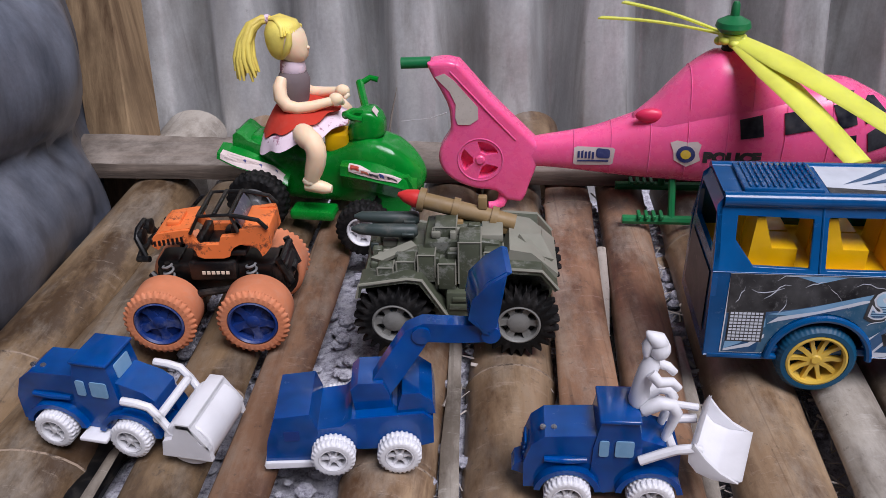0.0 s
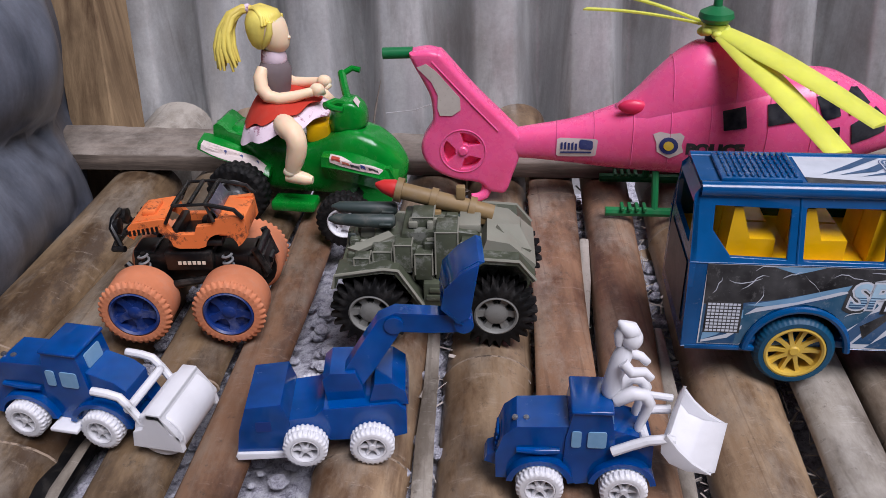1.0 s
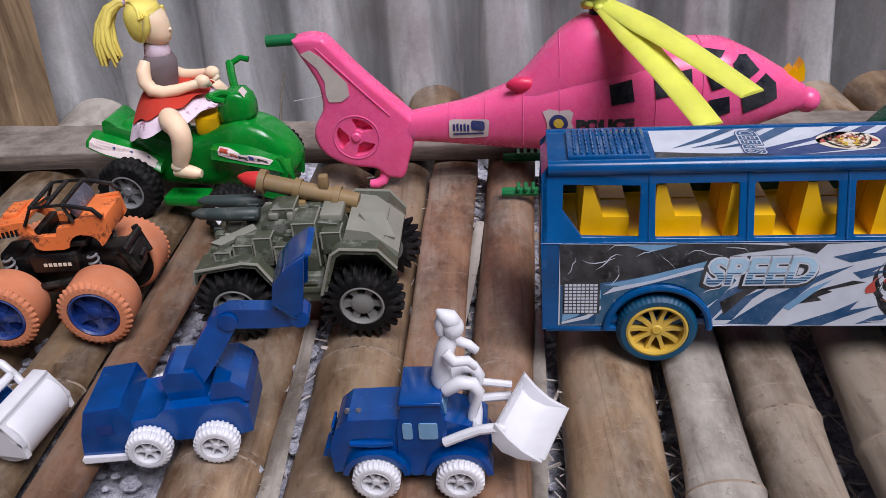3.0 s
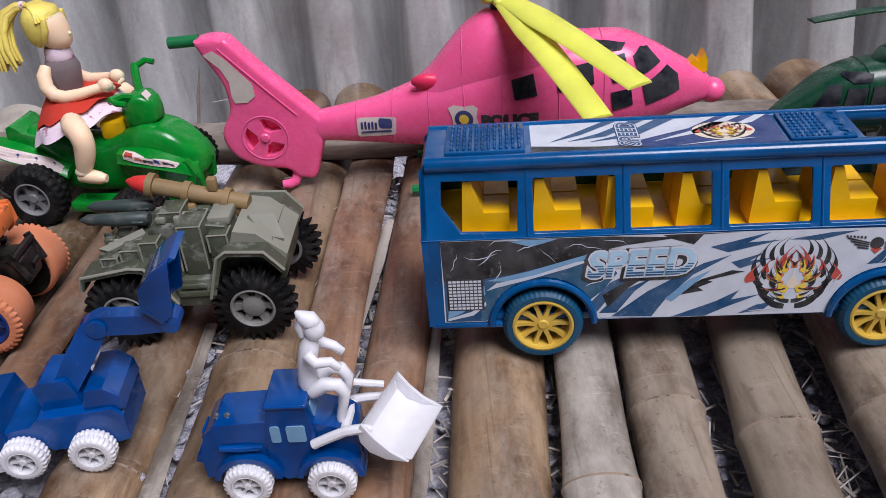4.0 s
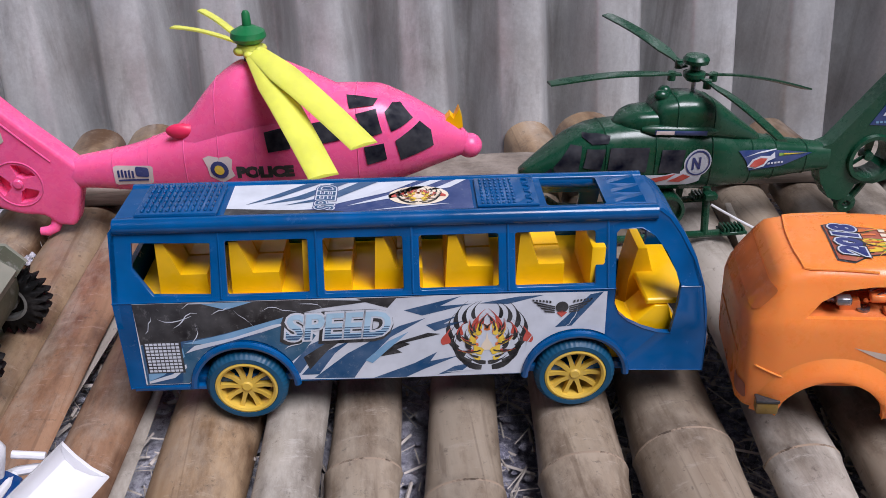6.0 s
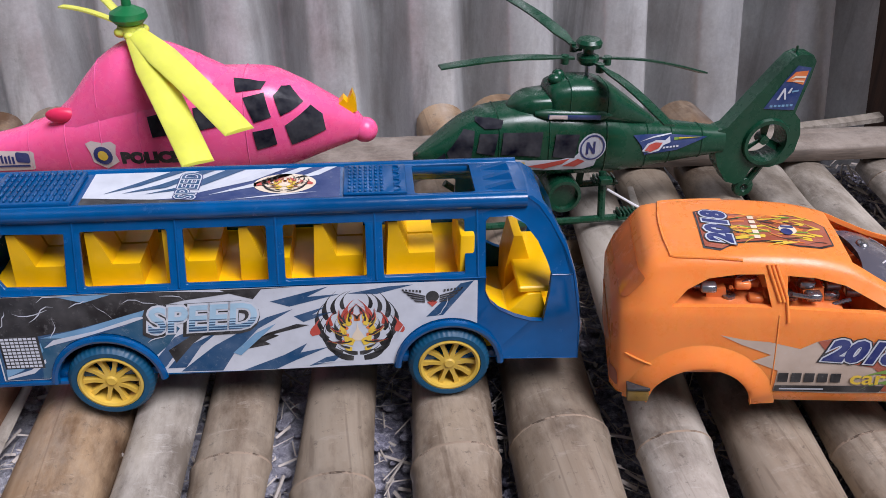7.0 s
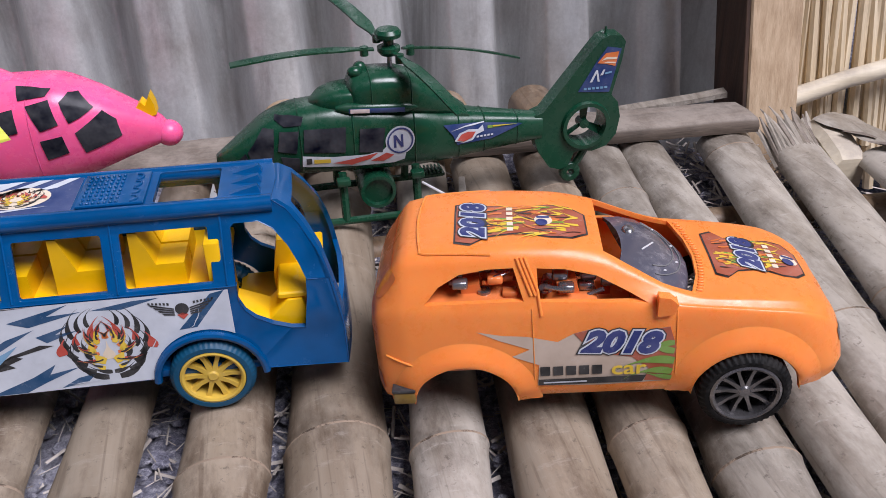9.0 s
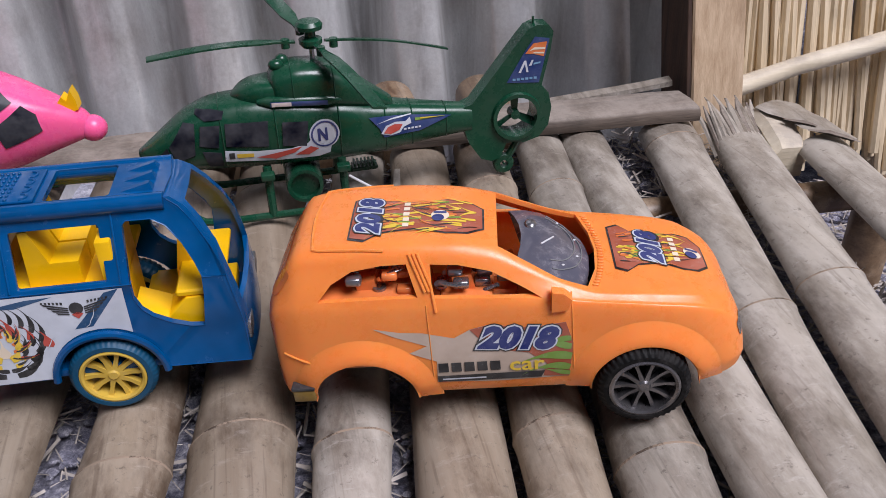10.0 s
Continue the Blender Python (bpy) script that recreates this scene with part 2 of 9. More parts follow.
# slat tones mix weathering with painted light: darker at left, paler at right
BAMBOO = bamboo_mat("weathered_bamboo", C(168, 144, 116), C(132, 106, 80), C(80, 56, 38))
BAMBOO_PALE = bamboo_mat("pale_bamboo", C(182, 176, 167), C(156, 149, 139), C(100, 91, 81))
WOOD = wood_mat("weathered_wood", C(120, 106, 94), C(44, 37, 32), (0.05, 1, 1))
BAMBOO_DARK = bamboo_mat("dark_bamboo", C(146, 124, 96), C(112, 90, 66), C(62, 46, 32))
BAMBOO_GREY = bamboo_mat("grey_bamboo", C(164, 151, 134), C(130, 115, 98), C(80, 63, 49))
# one brown slat's own colour; on two more, the bus's shade put into colour
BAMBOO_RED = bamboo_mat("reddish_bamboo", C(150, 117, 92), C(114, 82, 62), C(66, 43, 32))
RIM_DARK = plastic("dark_chrome", C(128, 126, 128), 0.22, 0.85, dust_col=(0.02, 0.02, 0.02, 1), metal=0.8)
for soft_mat, rad in ((PINK, (1.0, 0.25, 0.3)), (ORANGE, (1.0, 0.35, 0.15)), (YELLOW_BLADE, (1.0, 0.9, 0.3)), (WHITE, (1.0, 1.0, 1.0)), (SKIN, (1.0, 0.5, 0.35)), (BLUE_TOY, (0.05, 0.35, 1.0))):
    sb = soft_mat.node_tree.nodes["Principled BSDF"]
    sb.inputs["Subsurface Weight"].default_value = 0.4
    sb.inputs["Subsurface Radius"].default_value = rad
    sb.inputs["Subsurface Scale"].default_value = 0.006
BAMBOO_NODE = plastic("bamboo_node", C(150, 132, 114), 0.7, 0.9, dust_col=(0.05, 0.035, 0.025, 1), bump=0.6, reach=(0.50, 0.60))
POST_WOOD = wood_mat("pale_post_wood", C(212, 188, 158), C(164, 136, 106), (1, 1, 0.06), 120)
# same post wood, browner to put the left corner's dimmer light into colour
POST_SHADED = wood_mat("brown_post_wood", C(172, 146, 112), C(96, 74, 52), (1, 1, 0.06), 70)
PEELED = wood_mat("peeled_bamboo", C(232, 222, 200), C(198, 184, 158), (0.06, 1, 1), 60, 0.6)
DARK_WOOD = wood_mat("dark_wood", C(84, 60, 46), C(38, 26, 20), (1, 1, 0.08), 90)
STRAW = wood_mat("dry_straw", C(216, 208, 200), C(160, 150, 140), (1, 1, 0.1), 60)
REED = wood_mat("dry_reed", C(238, 222, 192), C(184, 162, 128), (1, 1, 0.05), 80)
ZINC = zinc_mat("weathered_zinc", C(216, 217, 216), C(176, 176, 177), C(140, 129, 122), 0.35)
ZINC_BLUE = zinc_mat("blue_grey_sheet", C(136, 142, 156), C(74, 80, 92), C(100, 98, 102))
EARTH = earth_mat("ashy_earth")
SMOKE = plastic("smoked_clear_plastic", C(84, 84, 96), 0.12, 0.5, dust_col=(0.4, 0.38, 0.4, 1))


# ---- building helpers ----
def B():
    return bmesh.new()


def thing(name, m, label, category, group=""):
    ob = new(name)
    ob.empty_display_size = 0.02
    ob.matrix_basis = m
    return tagged(ob, label, category, group)


def part(name, bm, material, parent=None, label="", sharp=38, normals=True):
    if normals:
        bmesh.ops.recalc_face_normals(bm, faces=bm.faces[:])
    me = bpy.data.meshes.new(name)
    for f in bm.faces:
        f.smooth = True
    bm.to_mesh(me)
    bm.free()
    me.set_sharp_from_angle(angle=radians(sharp))
    for mm in material if isinstance(material, (list, tuple)) else (material,):
        me.materials.append(mm)
    ob = new(name, me)
    if parent:
        ob.parent = parent
    if label:
        ob["label"] = label
    return ob


def raw(bm, verts, faces, mi=0):
    vs = [bm.verts.new(v) for v in verts]
    for f in faces:
        if len(set(f)) > 2:
            bm.faces.new([vs[i] for i in f]).material_index = mi
    return vs


def box(bm, x0, x1, y0, y1, z0, z1, bev=0.0, seg=2, m=None, mi=0):
    g = bmesh.ops.create_cube(bm, size=1.0)
    vs = g["verts"]
    for v in vs:
        v.co = Vector(((x0 + x1) / 2 + v.co.x * (x1 - x0), (y0 + y1) / 2 + v.co.y * (y1 - y0), (z0 + z1) / 2 + v.co.z * (z1 - z0)))
        if m:
            v.co = m @ v.co
    fs = {f for v in vs for f in v.link_faces}
    for f in fs:
        f.material_index = mi
    if bev:
        bmesh.ops.bevel(bm, geom=list({e for f in fs for e in f.edges}), offset=bev, segments=seg, profile=0.5, affect="EDGES")


def loft(bm, rings, caps=True, closed=True, mi=0):
    n = len(rings[0])
    vs = [[bm.verts.new(p) for p in r] for r in rings]
    for a, b in zip(vs, vs[1:]):
        for i in range(n if closed else n - 1):
            j = (i + 1) % n
            bm.faces.new((a[i], a[j], b[j], b[i])).material_index = mi
    if caps and closed:
        bm.faces.new(vs[0][::-1]).material_index = mi
        bm.faces.new(vs[-1]).material_index = mi
    return vs


def tube(bm, pts, r, n=8, mi=0, flat=1.0):
    """A round (or flattened) bar swept along points; r may be a list."""
    pts = [Vector(p) for p in pts]
    rr = r if isinstance(r, (list, tuple)) else [r] * len(pts)
    rings, up = [], None
    for i, p in enumerate(pts):
        d = (pts[min(i + 1, len(pts) - 1)] - pts[max(i - 1, 0)]).normalized()
        if up is None:
            up = Vector((0, 0, 1)) if abs(d.z) < 0.9 else Vector((1, 0, 0))
        s = d.cross(up).normalized()
        up = s.cross(d).normalized()
        rings.append([p + s * (rr[i] * math.cos(a)) + up * (rr[i] * flat * math.sin(a)) for a in (2 * math.pi * k / n for k in range(n))])
    loft(bm, rings, mi=mi)


def lathe(bm, prof, n=24, m=None, axis="y", mi=0, a0=0.0, a1=2 * math.pi):
    """Turns (radius, height) pairs about an axis through the origin, moved by m."""
    full = a1 - a0 > 6.28
    rings = []
    for k in range(n if full else n + 1):
        a = a0 + (a1 - a0) * k / n
        c, s = math.cos(a), math.sin(a)
        ring = []
        for r, hgt in prof:
            p = {"y": (r * c, hgt, r * s), "z": (r * c, r * s, hgt), "x": (hgt, r * c, r * s)}[axis]
            ring.append(m @ Vector(p) if m else Vector(p))
        rings.append(ring)
    if full:
        rings.append(None)
    vs = [[bm.verts.new(p) for p in r] for r in rings if r]
    if full:
        vs.append(vs[0])
    for a, b in zip(vs, vs[1:]):
        for i in range(len(prof) - 1):
            if (a[i].co - a[i + 1].co).length < 1e-9:
                continue
            q = [a[i], a[i + 1], b[i + 1], b[i]]
            q = [v for k, v in enumerate(q) if (v.co - q[k - 1].co).length > 1e-9]
            if len(q) > 2:
                bm.faces.new(q).material_index = mi


def blob(bm, c, r, nu=16, nv=10, m=None, mi=0):
    """An ellipsoid."""
    c = Vector(c)
    rings = []
    for j in range(1, nv):
        b = math.pi * j / nv
        rings.append([Vector((c.x + r[0] * math.sin(b) * math.cos(a), c.y + r[1] * math.sin(b) * math.sin(a), c.z + r[2] * math.cos(b))) for a in (2 * math.pi * k / nu for k in range(nu))])
    if m:
        rings = [[m @ p for p in q] for q in rings]
    loft(bm, rings, mi=mi)


def tri_fill(loops, cell=None):
    """2D polygon with holes, as points and triangles; cell: longest edge."""
    t = B()
    edges = []
    for lp in loops:
        vs = [t.verts.new((p[0], p[1], 0)) for p in lp]
        edges += [t.edges.new((vs[i], vs[(i + 1) % len(vs)])) for i in range(len(vs))]
    bmesh.ops.triangle_fill(t, use_beauty=True, use_dissolve=False, edges=edges, normal=(0, 0, 1))
    if cell:
        for _ in range(4):
            long = [e for e in t.edges if e.calc_length() > cell]
            if not long:
                break
            bmesh.ops.subdivide_edges(t, edges=long, cuts=1)
            bmesh.ops.triangulate(t, faces=t.faces[:])
    t.verts.index_update()
    pts = [(v.co.x, v.co.y) for v in t.verts]
    tris = []
    for f in t.faces:
        i = [v.index for v in f.verts]
        tris.append(i if f.normal.z > 0 else i[::-1])
    rim = [tuple(v.index for v in e.verts) for e in t.edges if len(e.link_faces) == 1]
    t.free()
    return pts, tris, rim


def plate(bm, loops, fn, cell=None, mi=0):
    """A plate with holes: fn(u, v, w) places it; w is 0 on the face and 1 on the back."""
    pts, tris, rim = tri_fill(loops, cell)
    n = len(pts)
    verts = [fn(u, v, 0) for u, v in pts] + [fn(u, v, 1) for u, v in pts]
    faces = [tuple(t) for t in tris] + [tuple(i + n for i in reversed(t)) for t in tris] + [(a, b, b + n, a + n) for a, b in rim]
    raw(bm, verts, faces, mi)


def sheet(bm, loops, fn, cell=None, mi=0):
    """A flat print: the face alone."""
    pts, tris, _ = tri_fill(loops, cell)
    raw(bm, [fn(u, v, 0) for u, v in pts], tris, mi)


def prism(bm, pts, y0, y1, mi=0):
    """An outline in x and z, drawn out from y0 to y1."""
    plate(bm, [pts], lambda u, v, w: (u, y0 + (y1 - y0) * w, v), mi=mi)


def smooth_loop(pts, per=3):
    """A closed curve through the points."""
    out = []
    n = len(pts)
    for i in range(n):
        p0, p1, p2, p3 = pts[i - 1], pts[i], pts[(i + 1) % n], pts[(i + 2) % n]
        for k in range(per):
            t = k / per
            out.append(tuple(0.5 * (2 * p1[j] + (p2[j] - p0[j]) * t + (2 * p0[j] - 5 * p1[j] + 4 * p2[j] - p3[j]) * t * t + (3 * p1[j] - p0[j] - 3 * p2[j] + p3[j]) * t ** 3) for j in (0, 1)))
    return out


def cushion(bm, pts, y0, y1, r, per=3, mi=0):
    """An outline in x and z, drawn out from y0 to y1 with well rounded rims."""
    pts = smooth_loop(pts, per)
    n = len(pts)
    area = sum(pts[i - 1][0] * pts[i][1] - pts[i][0] * pts[i - 1][1] for i in range(n))
    sgn = 1 if area > 0 else -1
    inward = []
    for i in range(n):
        d = Vector((pts[(i + 1) % n][0] - pts[i - 1][0], pts[(i + 1) % n][1] - pts[i - 1][1])).normalized()
        inward.append((-d.y * sgn, d.x * sgn))
    rings = []
    for out, dep in [(1 - c, 1 - q) for c, q in ((math.sin(a), math.cos(a)) for a in (math.pi / 2 * k / 4 for k in range(5)))]:
        rings.append([Vector((p[0] + w[0] * r * out, y0 + r * dep, p[1] + w[1] * r * out)) for p, w in zip(pts, inward)])
    mirror = [[Vector((p.x, y0 + y1 - p.y, p.z)) for p in ring] for ring in reversed(rings)]
    loft(bm, rings + mirror, mi=mi)


def bevelled(bm, width, seg=2, angle=30):
    edges = [e for e in bm.edges if len(e.link_faces) == 2 and e.calc_face_angle(0) > radians(angle)]
    bmesh.ops.bevel(bm, geom=edges, offset=width, segments=seg, profile=0.5, affect="EDGES", clamp_overlap=True)


def weld(bm, d=1e-5):
    bmesh.ops.remove_doubles(bm, verts=bm.verts[:], dist=d)
    return bm


def arc(cx, cy, r, a0, a1, n, r2=None):
    return [(cx + r * math.cos(radians(a0 + (a1 - a0) * k / n)), cy + (r2 or r) * math.sin(radians(a0 + (a1 - a0) * k / n))) for k in range(n + 1)]


def rrect(x0, x1, y0, y1, r, n=4):
    return arc(x1 - r, y1 - r, r, 0, 90, n) + arc(x0 + r, y1 - r, r, 90, 180, n) + arc(x0 + r, y0 + r, r, 180, 270, n) + arc(x1 - r, y0 + r, r, 270, 360, n)


def lerp_table(table, x):
    """A smooth curve through the rows of a table, with no overshoot."""
    if x <= table[0][0]:
        return table[0][1:]
    for a, b in zip(table, table[1:]):
        if x <= b[0]:
            i = table.index(a)
            before, after = table[max(i - 1, 0)], table[min(i + 2, len(table) - 1)]
            h = b[0] - a[0]
            k = (x - a[0]) / h
            out = []
            for j in range(1, len(a)):
                s = (b[j] - a[j]) / h
                sl = (a[j] - before[j]) / (a[0] - before[0]) if i else s
                sr = (after[j] - b[j]) / (after[0] - b[0]) if after is not b else s
                m0 = 0.0 if s * sl <= 0 else 2 * s * sl / (s + sl)
                m1 = 0.0 if s * sr <= 0 else 2 * s * sr / (s + sr)
                out.append((1 + 2 * k) * (1 - k) ** 2 * a[j] + k * (1 - k) ** 2 * h * m0 + k * k * (3 - 2 * k) * b[j] + k * k * (k - 1) * h * m1)
            return tuple(out)
    return table[-1][1:]


def shape_text(body, size, shear=0.0, fat=0.0, squeeze=1.0):
    """Flat letters, centred on 0, 0: points and faces."""
    cu = bpy.data.curves.new("letters", "FONT")
    cu.body, cu.size, cu.shear, cu.offset, cu.resolution_u = body, size, shear, fat, 3
    cu.align_x, cu.align_y = "CENTER", "CENTER"
    ob = new("letters", cu)
    dg = bpy.context.evaluated_depsgraph_get()
    me = bpy.data.meshes.new_from_object(ob.evaluated_get(dg))
    pts = [(v.co.x * squeeze, v.co.y) for v in me.vertices]
    faces = [tuple(p.vertices) for p in me.polygons]
    bpy.data.objects.remove(ob)
    bpy.data.curves.remove(cu)
    bpy.data.meshes.remove(me)
    return pts, faces


def letters(bm, body, size, fn, shear=0.0, fat=0.0, squeeze=1.0, turn=0.0, at=(0, 0), mi=0):
    pts, faces = shape_text(body, size, shear, fat, squeeze)
    c, s = math.cos(radians(turn)), math.sin(radians(turn))
    raw(bm, [fn(at[0] + u * c - v * s, at[1] + u * s + v * c, 0) for u, v in pts], faces, mi)


def on_surface(ob, way, lift):
    """fn for prints laid on ob along a direction: way(u, v) gives a start point and a direction."""
    t = bvhtree.BVHTree.FromPolygons([v.co.copy() for v in ob.data.vertices], [tuple(p.vertices) for p in ob.data.polygons])

    def fn(u, v, w):
        start, d = way(u, v)
        hit, nrm, _, _ = t.ray_cast(Vector(start), Vector(d), 1.0)
        if hit is None:
            hit, nrm, _, _ = t.find_nearest(Vector(start) + Vector(d) * 0.05)
        if nrm.dot(Vector(d)) > 0:
            nrm = -nrm
        return hit + nrm * (lift - 0.0004 * w)

    return fn


def cut(ob, *cutters):
    """Takes the cutters' shapes out of ob's mesh for good."""
    for c in cutters:
        mod = ob.modifiers.new("cut", "BOOLEAN")
        mod.operation, mod.object, mod.solver = "DIFFERENCE", c, "EXACT"
    bpy.context.view_layer.update()
    dg = bpy.context.evaluated_depsgraph_get()
    me = bpy.data.meshes.new_from_object(ob.evaluated_get(dg))
    me.name = ob.name
    ob.modifiers.clear()
    ob.data = me
    me.set_sharp_from_angle(angle=radians(42))
    for c in cutters:
        old = c.data
        bpy.data.objects.remove(c)
        bpy.data.meshes.remove(old)


def wheel(parent, at, r, w, tyre_mat, rim_mat, spokes=6, tread=24, lug=0.001, lug_w=0.5, rim=0.68, dish=0.25, side=1, spoke_w=0.16, hub_r=0.22, label="", rim_label="", turn=0.0, name="wheel", solid=False, shoulder=False):
    """A wheel on an axle along y; side 1 shows its face towards -y."""
    m = Matrix.Translation(at) @ Matrix.Rotation(turn, 4, "Y") @ Matrix.Diagonal((1, side, 1, 1))
    bm = B()
    h = w / 2
    e = 0.13 * r
    q = rim * r
    # profile rows: radius, place, tread row (0 none, 1 face side, 2 back side)
    prof = [(q, -h + 0.1 * w, 0), (q * 1.02, -h, 0), (r * 0.9, -h, 0), (r - e * 0.3, -h + e * 0.5, 1), (r, -h + e, 1), (r, -0.06 * w, 1), (r, 0.0, 0), (r, 0.06 * w, 2), (r, h - e, 2), (r - e * 0.3, h - e * 0.5, 2), (r * 0.9, h, 0), (q, h, 0)]
    if shoulder:
        prof = [(a, b, c if i in (3, 4) else 0) for i, (a, b, c) in enumerate(prof)]
        prof.insert(5, (r * 1.0, -h + e * 1.25, 0))
    steps = tread * 4
    cols = []
    for k in range(steps):
        a = 2 * math.pi * k / steps
        col = []
        for rad, yy, row in prof:
            kk = (k + (2 if row == 2 else 0)) % 4
            up = lug if row and kk in (1, 2) else 0.0
            aa = a + (0.5 - lug_w) * (2 * math.pi / steps) * ((1 if kk == 1 else -1 if kk == 2 else 0) if row else 0)
            col.append(bm.verts.new(m @ Vector(((rad + up) * math.cos(aa), yy, (rad + up) * math.sin(aa)))))
        cols.append(col)
    for k in range(steps):
        c0, c1 = cols[k], cols[(k + 1) % steps]
        for i in range(len(prof)):
            j = (i + 1) % len(prof)
            bm.faces.new((c0[i], c0[j], c1[j], c1[i]))
    t_ob = part(name, bm, tyre_mat, parent, label)
    bm = B()
    R = rim * r
    lathe(bm, [(R * 0.86, -h + dish * w), (R * 0.86, -h + 0.04 * w), (R * 0.93, -h - 0.01 * w), (R, -h + 0.02 * w), (R, h), (R * 0.86, h), (R * 0.86, -h + dish * w)], 32, m)
    if solid:
        lathe(bm, [(0.0001, -h + dish * w), (R * 0.4, -h + dish * w * 0.9), (R * 0.88, -h + dish * w * 1.6), (R * 0.88, h * 0.9), (0.0001, h * 0.9)], 28, m)
    lathe(bm, [(0.0001, -h + dish * w * 0.35), (R * hub_r * 0.7, -h + dish * w * 0.35), (R * hub_r, -h + dish * w * 0.6), (R * hub_r, h * 0.8), (0.0001, h * 0.8)], 16, m)
    for k in range(spokes):
        rot = m @ Matrix.Rotation(2 * math.pi * k / spokes, 4, "Y")
        s = R * spoke_w * 0.5
        loft(bm, [[rot @ Vector((x, y, z)) for y, z in ((-h + dish * w * d, -s * q), (-h + dish * w * d, s * q), (-h + dish * w * d + 0.25 * w, s * q), (-h + dish * w * d + 0.25 * w, -s * q))] for x, q, d in ((R * hub_r * 0.8, 1.2, 0.55), (R * 0.55, 0.8, 0.75), (R * 0.9, 1.1, 0.6))])
    part("rim", bm, rim_mat, t_ob, rim_label)
    return t_ob


def draw_in(ob, x0, x1, by):
    """Shortens a boom: shifts what lies past x1 by -by, easing in from x0; leaves the rotor."""
    for ch in ob.children:
        if ch.name.startswith(("rotor", "blade")):
            continue
        for v in ch.data.vertices:
            k = min(max((v.co.x - x0) / (x1 - x0), 0.0), 1.0)
            v.co.x -= by * k * k * (3 - 2 * k)
        draw_in(ch, x0, x1, by)


def reshape(ob, m):
    """Applies m to the meshes of ob's parts and their parts."""
    for ch in ob.children:
        if ch.type == "MESH":
            ch.data.transform(m)
        reshape(ch, m)


# ---- the place: ground, bench, walls, posts ----
def earth_z(x):
    """Height of the earth: heaped close under the slats at one end, low beyond the other."""
    near = min(max((0.42 - x) / 0.20, 0.0), 1.0)
    away = min(max((x - 0.93) / 0.12, 0.0), 1.0)
    return -0.047 + 0.013 * near * near * (3 - 2 * near) + 0.011 * math.exp(-(((x - 0.02) / 0.10) ** 4)) - 0.09 * away * away * (3 - 2 * away)


def rough_ground():
    bm = B()
    n = 160
    grid = []
    for j in range(n + 1):
        row = []
        for i in range(n + 1):
            x, y = -0.8 + 2.8 * i / n, -0.2 + 2.0 * j / n
            back = min(max((y - 0.73) / 0.06, 0.0), 1.0)
            row.append(bm.verts.new((x, y, earth_z(x) - 0.06 * back * back * (3 - 2 * back) + 0.006 * noise.noise((x * 9, y * 9, 0)) + 0.006 * noise.noise((x * 30, y * 30, 3)) + 0.003 * noise.noise((x * 80, y * 80, 6)))))
        grid.append(row)
    for j in range(n):
        for i in range(n):
            bm.faces.new((grid[j][i], grid[j][i + 1], grid[j + 1][i + 1], grid[j + 1][i]))
    far = 40
    ring = [(-far, -far), (far, -far), (far, far), (-far, far)]
    inner = [grid[0][0], grid[0][n], grid[n][n], grid[n][0]]
    outer = [bm.verts.new((x, y, -0.050 if x < 0 else -0.14)) for x, y in ring]
    for k in range(4):
        bm.faces.new((outer[k], outer[(k + 1) % 4], inner[(k + 1) % 4], inner[k]))
    g = part("ground", bm, EARTH)
    tagged(g, "grey ashy earth with dry straw bits under the bench", "ground", kind="structure")


def litter():
    """Straw, chips and pebbles on the ground below the slats."""
    rnd = random.Random(5)
    bm = B()
    for _ in range(7000):
        x, y = 0.02 + 1.13 * rnd.random() ** 0.75, rnd.uniform(0.25, 0.735)
        a, ln, r = rnd.uniform(0, 3.14), rnd.uniform(0.005, 0.026), 0.0003 + 0.0013 * rnd.random() ** 3
        z = earth_z(x) + 0.004 + rnd.uniform(0, 0.010)
        d = Vector((math.cos(a), math.sin(a), rnd.uniform(-0.2, 0.2))) * ln
        p = Vector((x, y, z))
        s = Vector((-math.sin(a), math.cos(a), 0)) * r
        u = Vector((0, 0, r))
        raw(bm, [p - s, p + u, p + s, p + d - s, p + d + u, p + d + s], [(0, 1, 4, 3), (1, 2, 5, 4), (0, 2, 1), (3, 4, 5), (0, 3, 5, 2)])
    tagged(part("straw_litter", bm, STRAW, sharp=20), "dry straw stalks scattered on the earth", "straw", kind="stuff")
    bm = B()
    for _ in range(4000):
        x, y = rnd.uniform(-0.30, 1.15), rnd.uniform(0.25, 0.735)
        r = rnd.uniform(0.002, 0.007)
        blob(bm, (x, y, earth_z(x) + 0.003 + rnd.uniform(0, 0.006)), (r, r * rnd.uniform(0.6, 1), r * 0.6), 6, 4)
    tagged(part("pebbles", bm, EARTH), "small grey pebbles on the ashy earth", "gravel", kind="stuff")


